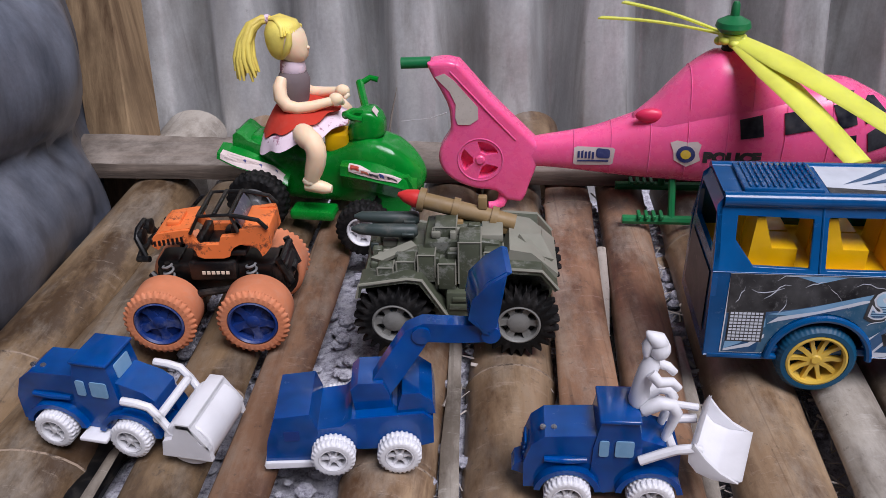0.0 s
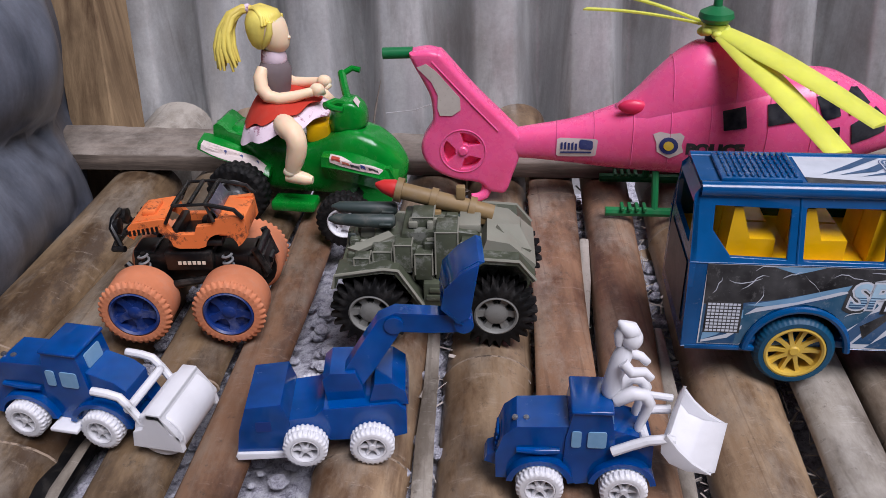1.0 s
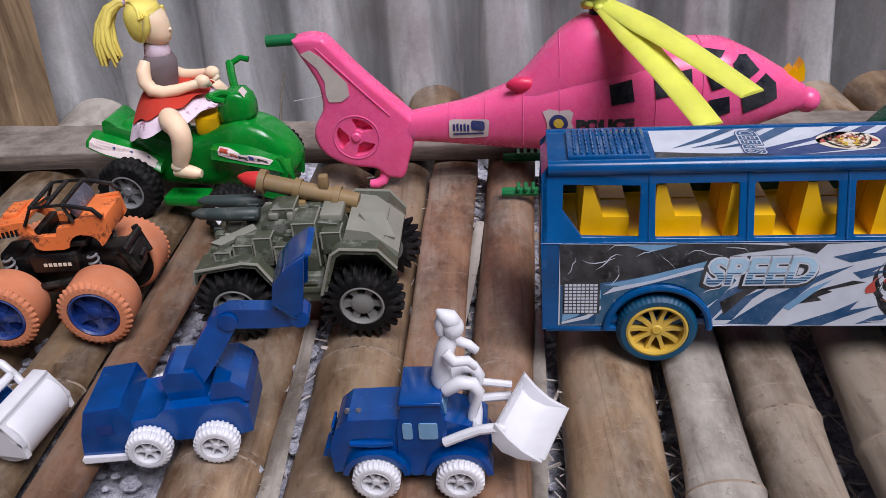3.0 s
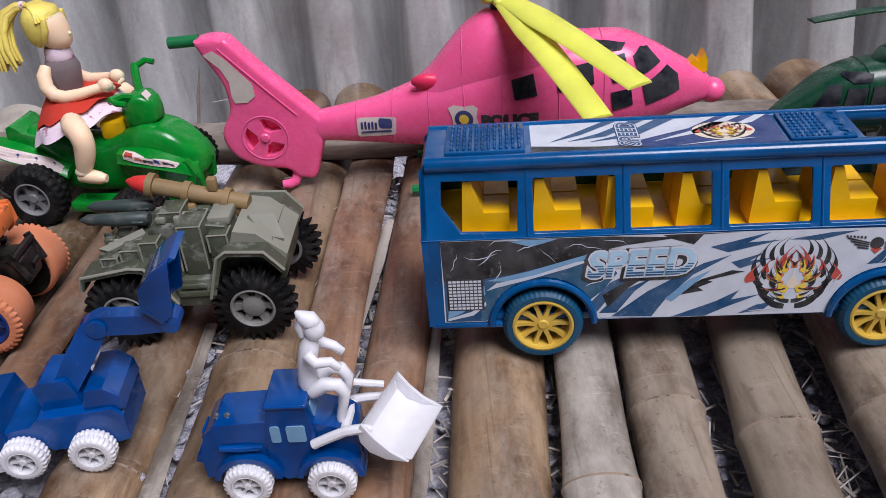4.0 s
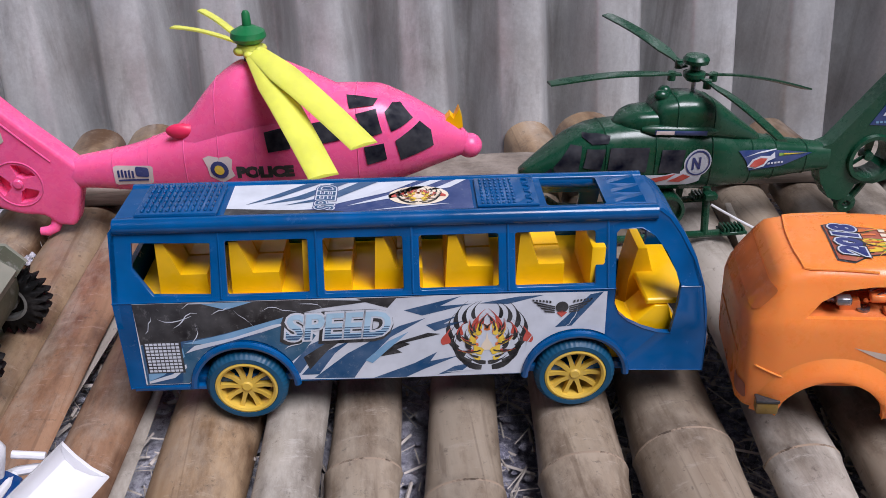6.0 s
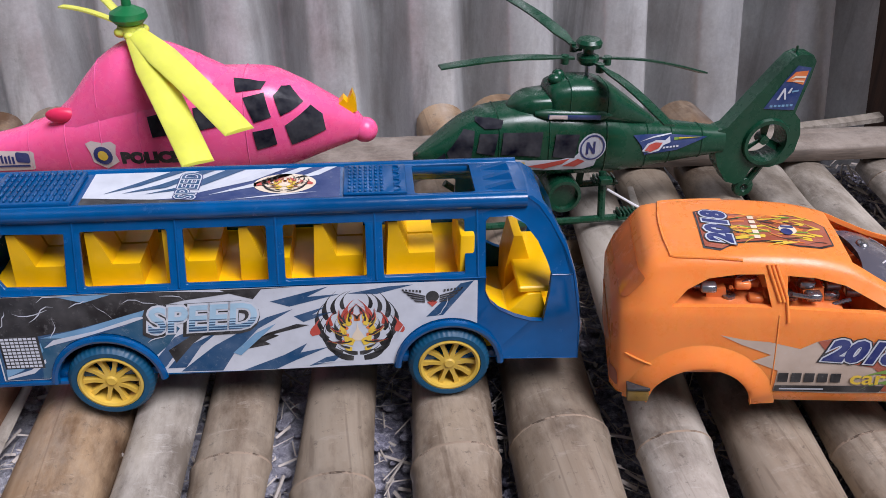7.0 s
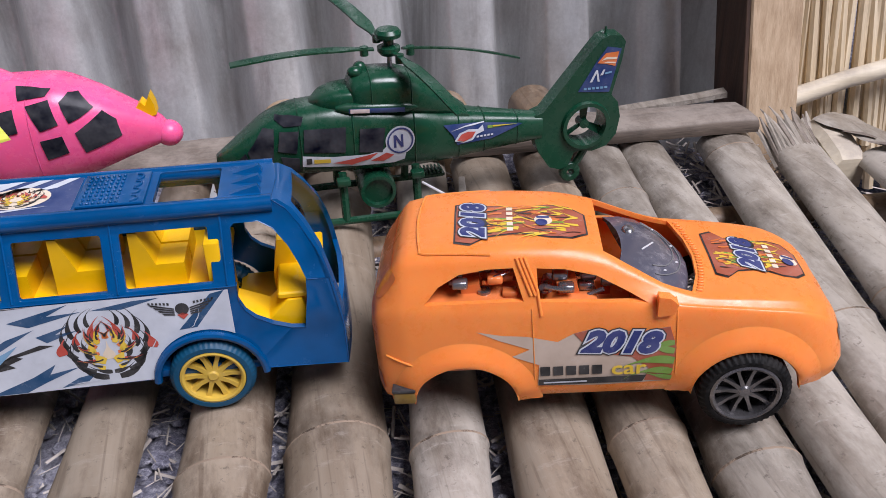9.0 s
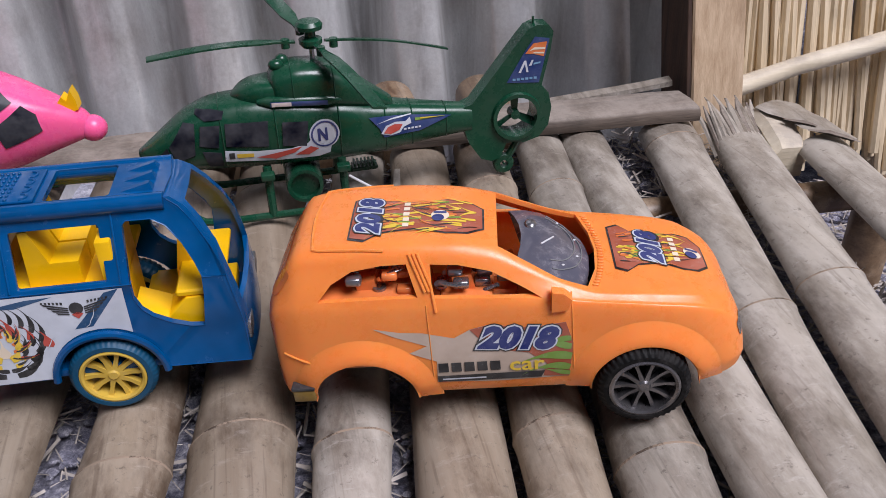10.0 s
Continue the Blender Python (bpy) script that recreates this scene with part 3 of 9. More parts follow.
def slat_mesh(xa, wa, xb, wb, y0, y1, arch, nodes, seed, thick=0.007):
    """Half-round bamboo: centre and width at y = 0.25 and y = 0.70, node rings at the given y."""
    bm = B()
    n = 14
    rings = []
    ys = sorted(set([y0 + (y1 - y0) * k / 36 for k in range(37)] + [q for nd in nodes for q in (nd - 0.007, nd - 0.003, nd - 0.0008, nd + 0.0008, nd + 0.003, nd + 0.007)]))
    ys = [y for y in ys if y0 <= y <= y1]
    for y in ys:
        k = (y - 0.25) / 0.45
        xc, w = xa + (xb - xa) * k, wa + (wb - wa) * k
        xc += 0.0016 * noise.noise((seed * 3.1, y * 6, 0))
        w *= 1 + 0.05 * noise.noise((seed * 7.7, y * 9, 5))
        swell = 0.0
        for nd in nodes:
            swell += 0.0011 * math.exp(-(((y - nd) / 0.003) ** 2)) + 0.0010 * math.exp(-(((y - nd) / 0.02) ** 2))
        h = arch * w * 1.12
        ring = []
        for i in range(n + 1):
            a = math.pi * (1 - i / n)
            rr = 1 + swell / (w / 2) + 0.012 * noise.noise((math.cos(a) * 2 + seed, y * 5, math.sin(a) * 2))
            ring.append(Vector((xc + w / 2 * math.cos(a) * rr, y, h * (math.sin(a) ** 0.95 * rr - 1))))
        for i in range(n, -1, -1):
            a = math.pi * (1 - i / n)
            q = 1 - thick / (w / 2)
            ring.append(Vector((xc + w / 2 * math.cos(a) * q, y, h * (math.sin(a) ** 0.95 - 1) - thick * math.sin(a) - 0.004)))
        rings.append(ring)
    loft(bm, rings)
    for f in bm.faces:
        yc = sum(v.co.y for v in f.verts) / len(f.verts)
        if len(f.verts) == 4 and any(abs(yc - nd) < 0.0007 for nd in nodes):
            f.material_index = 1
    return bm


def bench():
    b = thing("bamboo_bench", pose(0, 0, 0), "weathered bamboo slat bench with gaps between the slats", "bench")
    # centre, width at y 0.25; centre, width at y 0.70; start; end; arch; node places
    S = [
        (-0.290, 0.062, -0.262, 0.066, 0.18, 0.765, 0.36, (0.47,)),
        (-0.240, 0.092, -0.186, 0.066, 0.18, 0.768, 0.34, (0.375, 0.60)),
        (-0.139, 0.042, -0.118, 0.052, 0.18, 0.76, 0.22, (0.435,)),
        (-0.094, 0.034, -0.0685, 0.035, 0.18, 0.76, 0.16, ()),
        (-0.018, 0.052, 0.020, 0.056, 0.16, 0.755, 0.36, (0.365,)),
        (0.056, 0.058, 0.078, 0.056, 0.16, 0.76, 0.38, (0.452,)),
        (0.103, 0.036, 0.128, 0.040, 0.16, 0.752, 0.10, (0.69,)),
        (0.139, 0.037, 0.178, 0.043, 0.16, 0.75, 0.30, (0.32,)),
        (0.205, 0.056, 0.239, 0.058, 0.16, 0.75, 0.36, (0.63,)),
        (0.257, 0.037, 0.291, 0.038, 0.16, 0.745, 0.24, (0.33, 0.56)),
        (0.297, 0.041, 0.336, 0.042, 0.16, 0.745, 0.30, (0.383, 0.66)),
        (0.351, 0.042, 0.404, 0.042, 0.16, 0.74, 0.32, (0.36, 0.64)),
        (0.417, 0.048, 0.474, 0.050, 0.16, 0.735, 0.36, (0.372, 0.60)),
        (0.482, 0.058, 0.533, 0.058, 0.16, 0.73, 0.38, (0.384, 0.66)),
        (0.540, 0.042, 0.610, 0.046, 0.14, 0.72, 0.30, (0.362,)),
        (0.601, 0.054, 0.665, 0.052, 0.14, 0.715, 0.36, (0.55,)),
        (0.654, 0.043, 0.721, 0.047, 0.14, 0.71, 0.34, (0.345, 0.62)),
        (0.708, 0.050, 0.777, 0.044, 0.14, 0.705, 0.34, (0.31, 0.60)),
        (0.764, 0.046, 0.818, 0.044, 0.14, 0.70, 0.34, (0.50,)),
        (0.801, 0.041, 0.903, 0.055, 0.24, 0.69, 0.28, (0.41, 0.655)),
        (0.857, 0.050, 0.964, 0.051, 0.14, 0.652, 0.26, (0.43,)),
        (0.966, 0.046, 1.024, 0.046, 0.14, 0.618, 0.26, (0.36,)),
    ]
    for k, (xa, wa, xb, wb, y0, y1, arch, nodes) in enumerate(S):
        # dark at left, pale at right carry the light; reddish 6 and 7 carry shade
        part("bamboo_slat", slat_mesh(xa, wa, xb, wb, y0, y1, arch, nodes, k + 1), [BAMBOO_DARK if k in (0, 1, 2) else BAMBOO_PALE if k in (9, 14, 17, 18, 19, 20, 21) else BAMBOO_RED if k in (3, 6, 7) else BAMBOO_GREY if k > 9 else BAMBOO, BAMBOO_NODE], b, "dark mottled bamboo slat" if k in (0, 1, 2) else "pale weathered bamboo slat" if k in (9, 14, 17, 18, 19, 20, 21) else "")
    # thin split strips lying in the gaps
    for pts, w, lab in (([(0.0295, 0.498, -0.010), (0.0285, 0.44, -0.012), (0.0265, 0.39, -0.012), (0.0255, 0.30, -0.014)], (0.0042, 0.0045, 0.0055, 0.006), "pale split bamboo strip"),
                        ([(0.148, 0.62, -0.008), (0.141, 0.56, -0.009), (0.132, 0.50, -0.009), (0.127, 0.46, -0.010)], (0.0035, 0.0045, 0.0045, 0.003), "pale split bamboo strip"),
                        ([(0.184, 0.50, -0.012), (0.179, 0.44, -0.012), (0.175, 0.39, -0.012), (0.168, 0.32, -0.014)], (0.0025, 0.004, 0.0045, 0.004), "pale split bamboo strip"),
                        ([(-0.108, 0.495, -0.006), (-0.1125, 0.465, -0.007), (-0.115, 0.43, -0.008)], (0.002, 0.003, 0.0015), "white bamboo splinter"),
                        ([(0.640, 0.665, -0.006), (0.622, 0.58, -0.008), (0.606, 0.50, -0.010)], (0.003, 0.005, 0.003), "pale split bamboo strip"),
                        ([(0.880, 0.60, -0.008), (0.862, 0.52, -0.009), (0.845, 0.44, -0.012)], (0.003, 0.005, 0.003), "dark split bamboo strip"),
                        ([(0.905, 0.645, -0.004), (0.885, 0.56, -0.006), (0.868, 0.47, -0.008)], (0.002, 0.004, 0.002), "pale split bamboo strip")):
        bm = B()
        tube(bm, pts, list(w), 8, flat=0.28)
        part("bamboo_strip", bm, BAMBOO_PALE, b, lab)
    # frayed end of the slat beside the corner post
    rnd = random.Random(8)
    for k in range(15):
        u = -1 + 2 * k / 14
        drop = -0.017 * (1 - math.sqrt(max(1 - 0.92 * u * u, 0)))
        xm, end = 0.9520 + 0.024 * u, 0.963 + 0.026 * u + rnd.uniform(-0.002, 0.002)
        y1 = 0.706 + rnd.uniform(-0.018, 0.008) - 0.010 * u
        z1 = rnd.uniform(0.000, 0.006)
        bm = B()
        tube(bm, [(xm - 0.006, 0.628, drop - 0.003), (xm, 0.650, drop - 0.0005), (xm + (end - xm) * 0.5, 0.676, drop * 0.7 + 0.5 * z1 + 0.002), (end, y1, drop * 0.4 + z1 + 0.003)], [0.0034, 0.0036, 0.0032, 0.0008], 6, flat=0.5)
        part("bamboo_splinter", bm, WOOD if k in (1, 5, 9, 12) else BAMBOO_PALE, b, "frayed grey bamboo splinter")
    # short stub and torn bark between the two last slats
    bm = B()
    loft(bm, [[Vector((x - w, y, -0.036)), Vector((x - w, y, zt - 0.006)), Vector((x - 0.6 * w, y, zt)), Vector((x + 0.7 * w, y, zt - 0.001)), Vector((x + w, y, zt - 0.008)), Vector((x + w, y, -0.036))] for x, y, w, zt in ((0.982, 0.612, 0.015, -0.006), (0.984, 0.620, 0.017, -0.001), (0.990, 0.648, 0.018, 0.003), (0.996, 0.680, 0.018, 0.003))])
    part("bamboo_stub", bm, PEELED, b, "pale squat bamboo stub")
    for pts, w, mat, lab in (([(0.998, 0.682, 0.004), (1.003, 0.664, 0.006), (1.008, 0.648, 0.006), (1.013, 0.630, 0.005), (1.021, 0.612, 0.004), (1.030, 0.594, 0.003)], (0.016, 0.020, 0.015, 0.017, 0.010, 0.004), BAMBOO_PALE, "torn flat bamboo sheath"),
                             ([(0.990, 0.642, 0.0070), (1.001, 0.630, 0.0085), (1.009, 0.620, 0.0080)], (0.0015, 0.0032, 0.0012), DARK_WOOD, "dark curled bark strip"),
                             ([(0.999, 0.618, 0.006), (1.013, 0.608, 0.007), (1.022, 0.598, 0.006), (1.032, 0.590, 0.003)], (0.0015, 0.0035, 0.0030, 0.0010), DARK_WOOD, "dark curled bark strip")):
        bm = B()
        tube(bm, pts, list(w), 10, flat=0.14)
        part("bamboo_sheath", bm, mat, b, lab)
    # cross beams that carry the slats
    for y in (0.22, 0.63):
        bm = B()
        tube(bm, [(-0.335, y + 0.02, -0.041), (0.4, y, -0.041), (1.12, y - 0.06, -0.041)], 0.014, 14)
        part("cross_pole", bm, BAMBOO, b)
    for x, y in ((-0.33, 0.24), (-0.33, 0.66), (1.05, 0.17), (1.05, 0.57)):
        bm = B()
        tube(bm, [(x, y, -0.15 if x > 1 else -0.08), (x, y, -0.045)], 0.02, 12)
        part("leg", bm, BAMBOO, b)


def back_beam():
    bm = B()
    n = 220
    rings = []
    for k in range(n + 1):
        u = k / n
        x = -0.385 + 1.308 * u
        yf, yb = 0.748 - 0.062 * (x + 0.32), 0.822 - 0.084 * (x + 0.34)
        zt = 0.0175 - 0.004 * u + 0.0015 * noise.noise((x * 14, 1, 2)) + 0.0012 * noise.noise((x * 60, 5, 2))
        zb = 0.0012 + 0.001 * noise.noise((x * 9, 4, 2))
        yf += 0.003 * noise.noise((x * 11, 7, 2)) + 0.0012 * noise.noise((x * 55, 9, 2))
        rings.append([Vector(p) for p in ((x, yf, zb), (x, yf - 0.001, (zt + zb) / 2), (x, yf + 0.001, zt - 0.002), (x, yf + 0.004, zt), (x, (yf + yb) / 2, zt + 0.001), (x, yb, zt - 0.001), (x, yb, zb))])
    loft(bm, rings)
    tagged(part("trim_plank", bm, WOOD), "grey weathered timber plank laid along the wall over the bamboo", "plank", kind="structure")
    for x, y, w, z in ((-0.276, 0.935, 0.072, 0.000), (-0.19, 0.925, 0.05, -0.004), (0.050, 0.905, 0.052, 0.002), (0.110, 0.90, 0.06, 0.006), (0.503, 0.868, 0.052, 0.0), (0.565, 0.866, 0.066, 0.008), (0.665, 0.855, 0.05, -0.002), (0.76, 0.845, 0.05, -0.002)):
        bm = B()
        rings = []
        for k in range(8):
            yy = y - 0.10 + 0.10 * k / 7
            rings.append([Vector((x + w / 2 * math.cos(a), yy, z + 0.40 * w * (math.sin(a) - 1))) for a in [math.pi * j / 12 for j in range(13)]] + [Vector((x - w / 2, yy, -0.06)), Vector((x + w / 2, yy, -0.06))])
        loft(bm, rings)
        tagged(part("bamboo_end", bm, BAMBOO_PALE if x < -0.25 else BAMBOO), "sawn bamboo end behind the plank at the wall", "bamboo", "bamboo ends at the wall")


SEAM_X = -0.050
LEAN = math.tan(radians(12))


def wall_y(x):
    return 0.953 - 0.072 * (x + 0.3)


def corrugated_wall():
    bm = B()
    rings = []
    zs = [-0.22 + 0.06 * k for k in range(32)]
    n = 700
    pitch = 0.1025
    for z in zs:
        row = []
        for i in range(n + 1):
            x = -0.46 + 1.455 * i / n
            u = abs((x - 0.394) / pitch - round((x - 0.394) / pitch))
            k = min(max((u - 0.20) / 0.28, 0.0), 1.0)
            d = 0.026 - 0.054 * k * k * (3 - 2 * k) - 0.10 * u * u
            dent = 0.006 * noise.noise((x * 5, z * 3, 0)) + 0.0016 * noise.noise((x * 22, z * 12, 4))
            dent += 0.012 if x < SEAM_X else 0.0
            row.append(Vector((x - 0.02 * z, wall_y(x) + LEAN * z - d + dent, z)))
        rings.append(row)
    vs = [[bm.verts.new(p) for p in r] for r in rings]
    for a, b in zip(vs, vs[1:]):
        for i in range(n):
            bm.faces.new((a[i], a[i + 1], b[i + 1], b[i]))
    ob = part("wall_back", bm, ZINC, sharp=180)
    mod = ob.modifiers.new("thickness", "SOLIDIFY")
    mod.thickness, mod.offset = 0.0015, 1
    tagged(ob, "weathered grey corrugated zinc sheet wall", "wall", kind="structure")


def side_sheet():
    bm = B()
    vs = []
    n, m = 200, 160
    # runs far forward and up, out of view, to block light from the left
    for j in range(m + 1):
        row = []
        for i in range(n + 1):
            y, z = -0.92 + 1.84 * i / n, -0.22 + 1.84 * j / m
            fold = abs(math.sin(math.pi * (z + 0.055 + 0.22 * (y - 0.6)) / 0.135)) ** 0.6
            k = min(max((0.83 - y) / 0.12, 0.0), 1.0)
            x = -0.352 - 0.02 * (y - 0.5) - 0.05 * max(z - 0.2, 0) + (0.020 + 0.032 * fold) * k * k * (3 - 2 * k) + 0.016 * noise.noise((y * 6, z * 5, 2)) + 0.012 * abs(noise.noise((y * 13 + z * 6, z * 9 - y * 4, 5))) + 0.004 * noise.noise((y * 24, z * 18, 7))
            row.append(bm.verts.new((x, y, z)))
        vs.append(row)
    for j in range(m):
        for i in range(n):
            bm.faces.new((vs[j][i], vs[j][i + 1], vs[j + 1][i + 1], vs[j + 1][i]))
    ob = part("wall_left", bm, ZINC_BLUE, sharp=180)
    mod = ob.modifiers.new("thickness", "SOLIDIFY")
    mod.thickness = 0.002
    tagged(ob, "dented blue-grey metal sheet side wall", "wall", kind="structure")


def post(name, x, y, wx, wy, z0, z1, turn, mats, label, lean=(0, 0)):
    bm = B()
    rings = []
    for k in range(13):
        z = z0 + (z1 - z0) * k / 12
        cx, cy = x + lean[0] * z, y + lean[1] * z
        c, s = math.cos(radians(turn)), math.sin(radians(turn))
        w = 1 + 0.006 * noise.noise((z * 6, x, 1))
        ring = []
        for px, py in ((-1, -0.94), (-0.94, -1), (0.94, -1), (1, -0.94), (1, 0.94), (0.94, 1), (-0.94, 1), (-1, 0.94)):
            a, b = px * wx / 2 * w, py * wy / 2 * w
            ring.append(Vector((cx + a * c - b * s, cy + a * s + b * c, z)))
        rings.append(ring)
    loft(bm, rings)
    tagged(part(name, bm, mats, sharp=20), label, "post", kind="structure")


def reed_wall():
    rnd = random.Random(11)
    e = thing("wall_right", pose(0, 0, 0), "fence wall of dry upright reeds", "wall")
    e["kind"] = "structure"
    meshes = []
    for k in range(6):
        bm = B()
        pts = [(0.004 * noise.noise((k, z * 3, 0)), 0.004 * noise.noise((z * 3, k, 2)), -0.26 + z * 0.2) for z in range(7)]
        tube(bm, pts, [0.0052, 0.005, 0.0056, 0.0048, 0.005, 0.0046, 0.004], 7)
        o = part("reed", bm, REED, e)
        meshes.append(o.data)
        o.matrix_basis = pose(1.02 + 0.012 * k, 0.845, 0, rnd.uniform(-2, 2), rnd.uniform(-2, 2))
    for k in range(290):
        o = new("reed", meshes[k % 6])
        o.parent = e
        layer = k % 2
        u = k / 290
        sc = rnd.uniform(0.7, 1.25)
        o.matrix_basis = pose(0.99 + 0.95 * u + rnd.uniform(-0.004, 0.004), 0.848 - 0.02 * u + 0.009 * layer + rnd.uniform(-0.004, 0.004), 0.168 - 0.20 * min(u, 0.4) + rnd.uniform(-0.035, 0.02), -10 + rnd.uniform(-2.0, 2.0), -2 + rnd.uniform(-2.5, 2.5), rnd.uniform(0, 0.1)) @ Matrix.Diagonal((sc, sc, 1, 1))


def unseen_wall():
    """Plain sheet wall out of view, added to block light from the left front."""
    bm = B()
    box(bm, -0.9, 0.25, -0.92, -0.9, -0.14, 1.62)
    tagged(part("wall_front", bm, ZINC, sharp=30), "plain grey zinc sheet wall out of view, added to block light", "wall", kind="structure")


def unseen_eave():
    # strip above the view, added to hold back sky light over the wall
    bm = B()
    box(bm, -0.62, 1.35, 0.92, 1.34, 1.60, 1.615)
    tagged(part("ceiling", bm, ZINC_BLUE, sharp=30), "plain zinc sheet eave out of view, added to block sky light", "roof", kind="structure")


unseen_wall()
unseen_eave()
rough_ground()
litter()
bench()
back_beam()
corrugated_wall()
side_sheet()
post("post_left", -0.325, 0.852, 0.053, 0.053, -0.14, 0.7, -14, POST_SHADED, "pale sawn timber corner post against the zinc wall", (-0.02, LEAN * 0.9))
post("post_right", 0.970, 0.753, 0.056, 0.056, -0.14, 0.7, 2, POST_WOOD, "pale sawn timber corner post at the bench end", (-0.03, LEAN * 0.9))
reed_wall()
# thin dark board added so the post's shaded side comes out dark
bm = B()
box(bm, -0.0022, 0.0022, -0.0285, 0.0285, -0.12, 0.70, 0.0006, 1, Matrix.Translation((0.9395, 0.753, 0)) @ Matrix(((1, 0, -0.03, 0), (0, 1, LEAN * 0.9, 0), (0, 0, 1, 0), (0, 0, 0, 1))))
tagged(part("trim_board", bm, DARK_WOOD, sharp=30), "thin dark board added over the corner post's shaded side", "board", kind="structure")
bm = B()
loft(bm, [[Vector((x, 0.742, z)), Vector((x, 0.752, z)), Vector((x, 0.752, z + h)), Vector((x, 0.743, z + h - 0.002))] for x, z, h in ((0.80, 0.0, 0.004), (0.85, 0.001, 0.006), (0.90, 0.004, 0.006), (0.930, 0.006, 0.007))])
tagged(part("trim_lath", bm, BAMBOO_PALE, sharp=30), "pale bamboo lath wedged behind the plank", "lath", kind="structure")
for pts, r, lab in (([(-0.0400, 0.798, 0.012), (-0.0345, 0.800, 0.042), (-0.0285, 0.803, 0.068)], [0.0050, 0.0056, 0.0012], "pale bamboo splinter leaning behind the green bike"),):
    bm = B()
    tube(bm, pts, r, 8, flat=0.2)
    tagged(part("bamboo_splinter", bm, BAMBOO_PALE, sharp=40), lab, "bamboo splinter")
bm = B()
loft(bm, [[Vector((x - 0.015, y, -0.020)), Vector((x - 0.015, y, -0.0165)), Vector((x, y, -0.0150 + 0.0012 * math.sin(y * 160))), Vector((x + 0.015, y, -0.0165)), Vector((x + 0.015, y, -0.020))] for x, y in ((-0.186 + 0.10 * (q - 0.359), q) for q in (0.24, 0.27, 0.30, 0.33, 0.345, 0.36, 0.375, 0.39, 0.405, 0.43))])
tagged(part("rubber_strip", bm, BLACK, sharp=30), "scuffed black rubber strip lying between bamboo slats", "strip")
bm = B()
tube(bm, [(-0.1725, 0.300, -0.010), (-0.1715, 0.345, -0.006), (-0.1695, 0.380, -0.007), (-0.1665, 0.412, -0.010)], [0.0025, 0.0036, 0.0030, 0.0012], 8, flat=0.35)
tagged(part("bamboo_splinter", bm, BAMBOO_PALE, sharp=40), "pale bamboo splinter beside the black rubber strip", "bamboo splinter")
bm = B()
tube(bm, [(-0.026, 0.812, 0.030), (-0.010, 0.80, 0.036), (0.004, 0.785, 0.043), (0.020, 0.77, 0.054)], 0.0005, 5)
tagged(part("thread", bm, WHITE), "thin pale thread from the splinter to the pink fin", "thread")
bm = B()
tube(bm, [(0.980, 0.778, -0.034), (1.036, 0.786, -0.023), (1.10, 0.79, -0.010), (1.172, 0.792, 0.001), (1.35, 0.80, 0.030), (1.6, 0.81, 0.07)], [0.0100, 0.0106, 0.0098, 0.0106, 0.0098, 0.0100], 12)
tagged(part("rail", bm, PEELED), "peeled pale bamboo rail fixed beside the corner post", "rail", kind="structure")


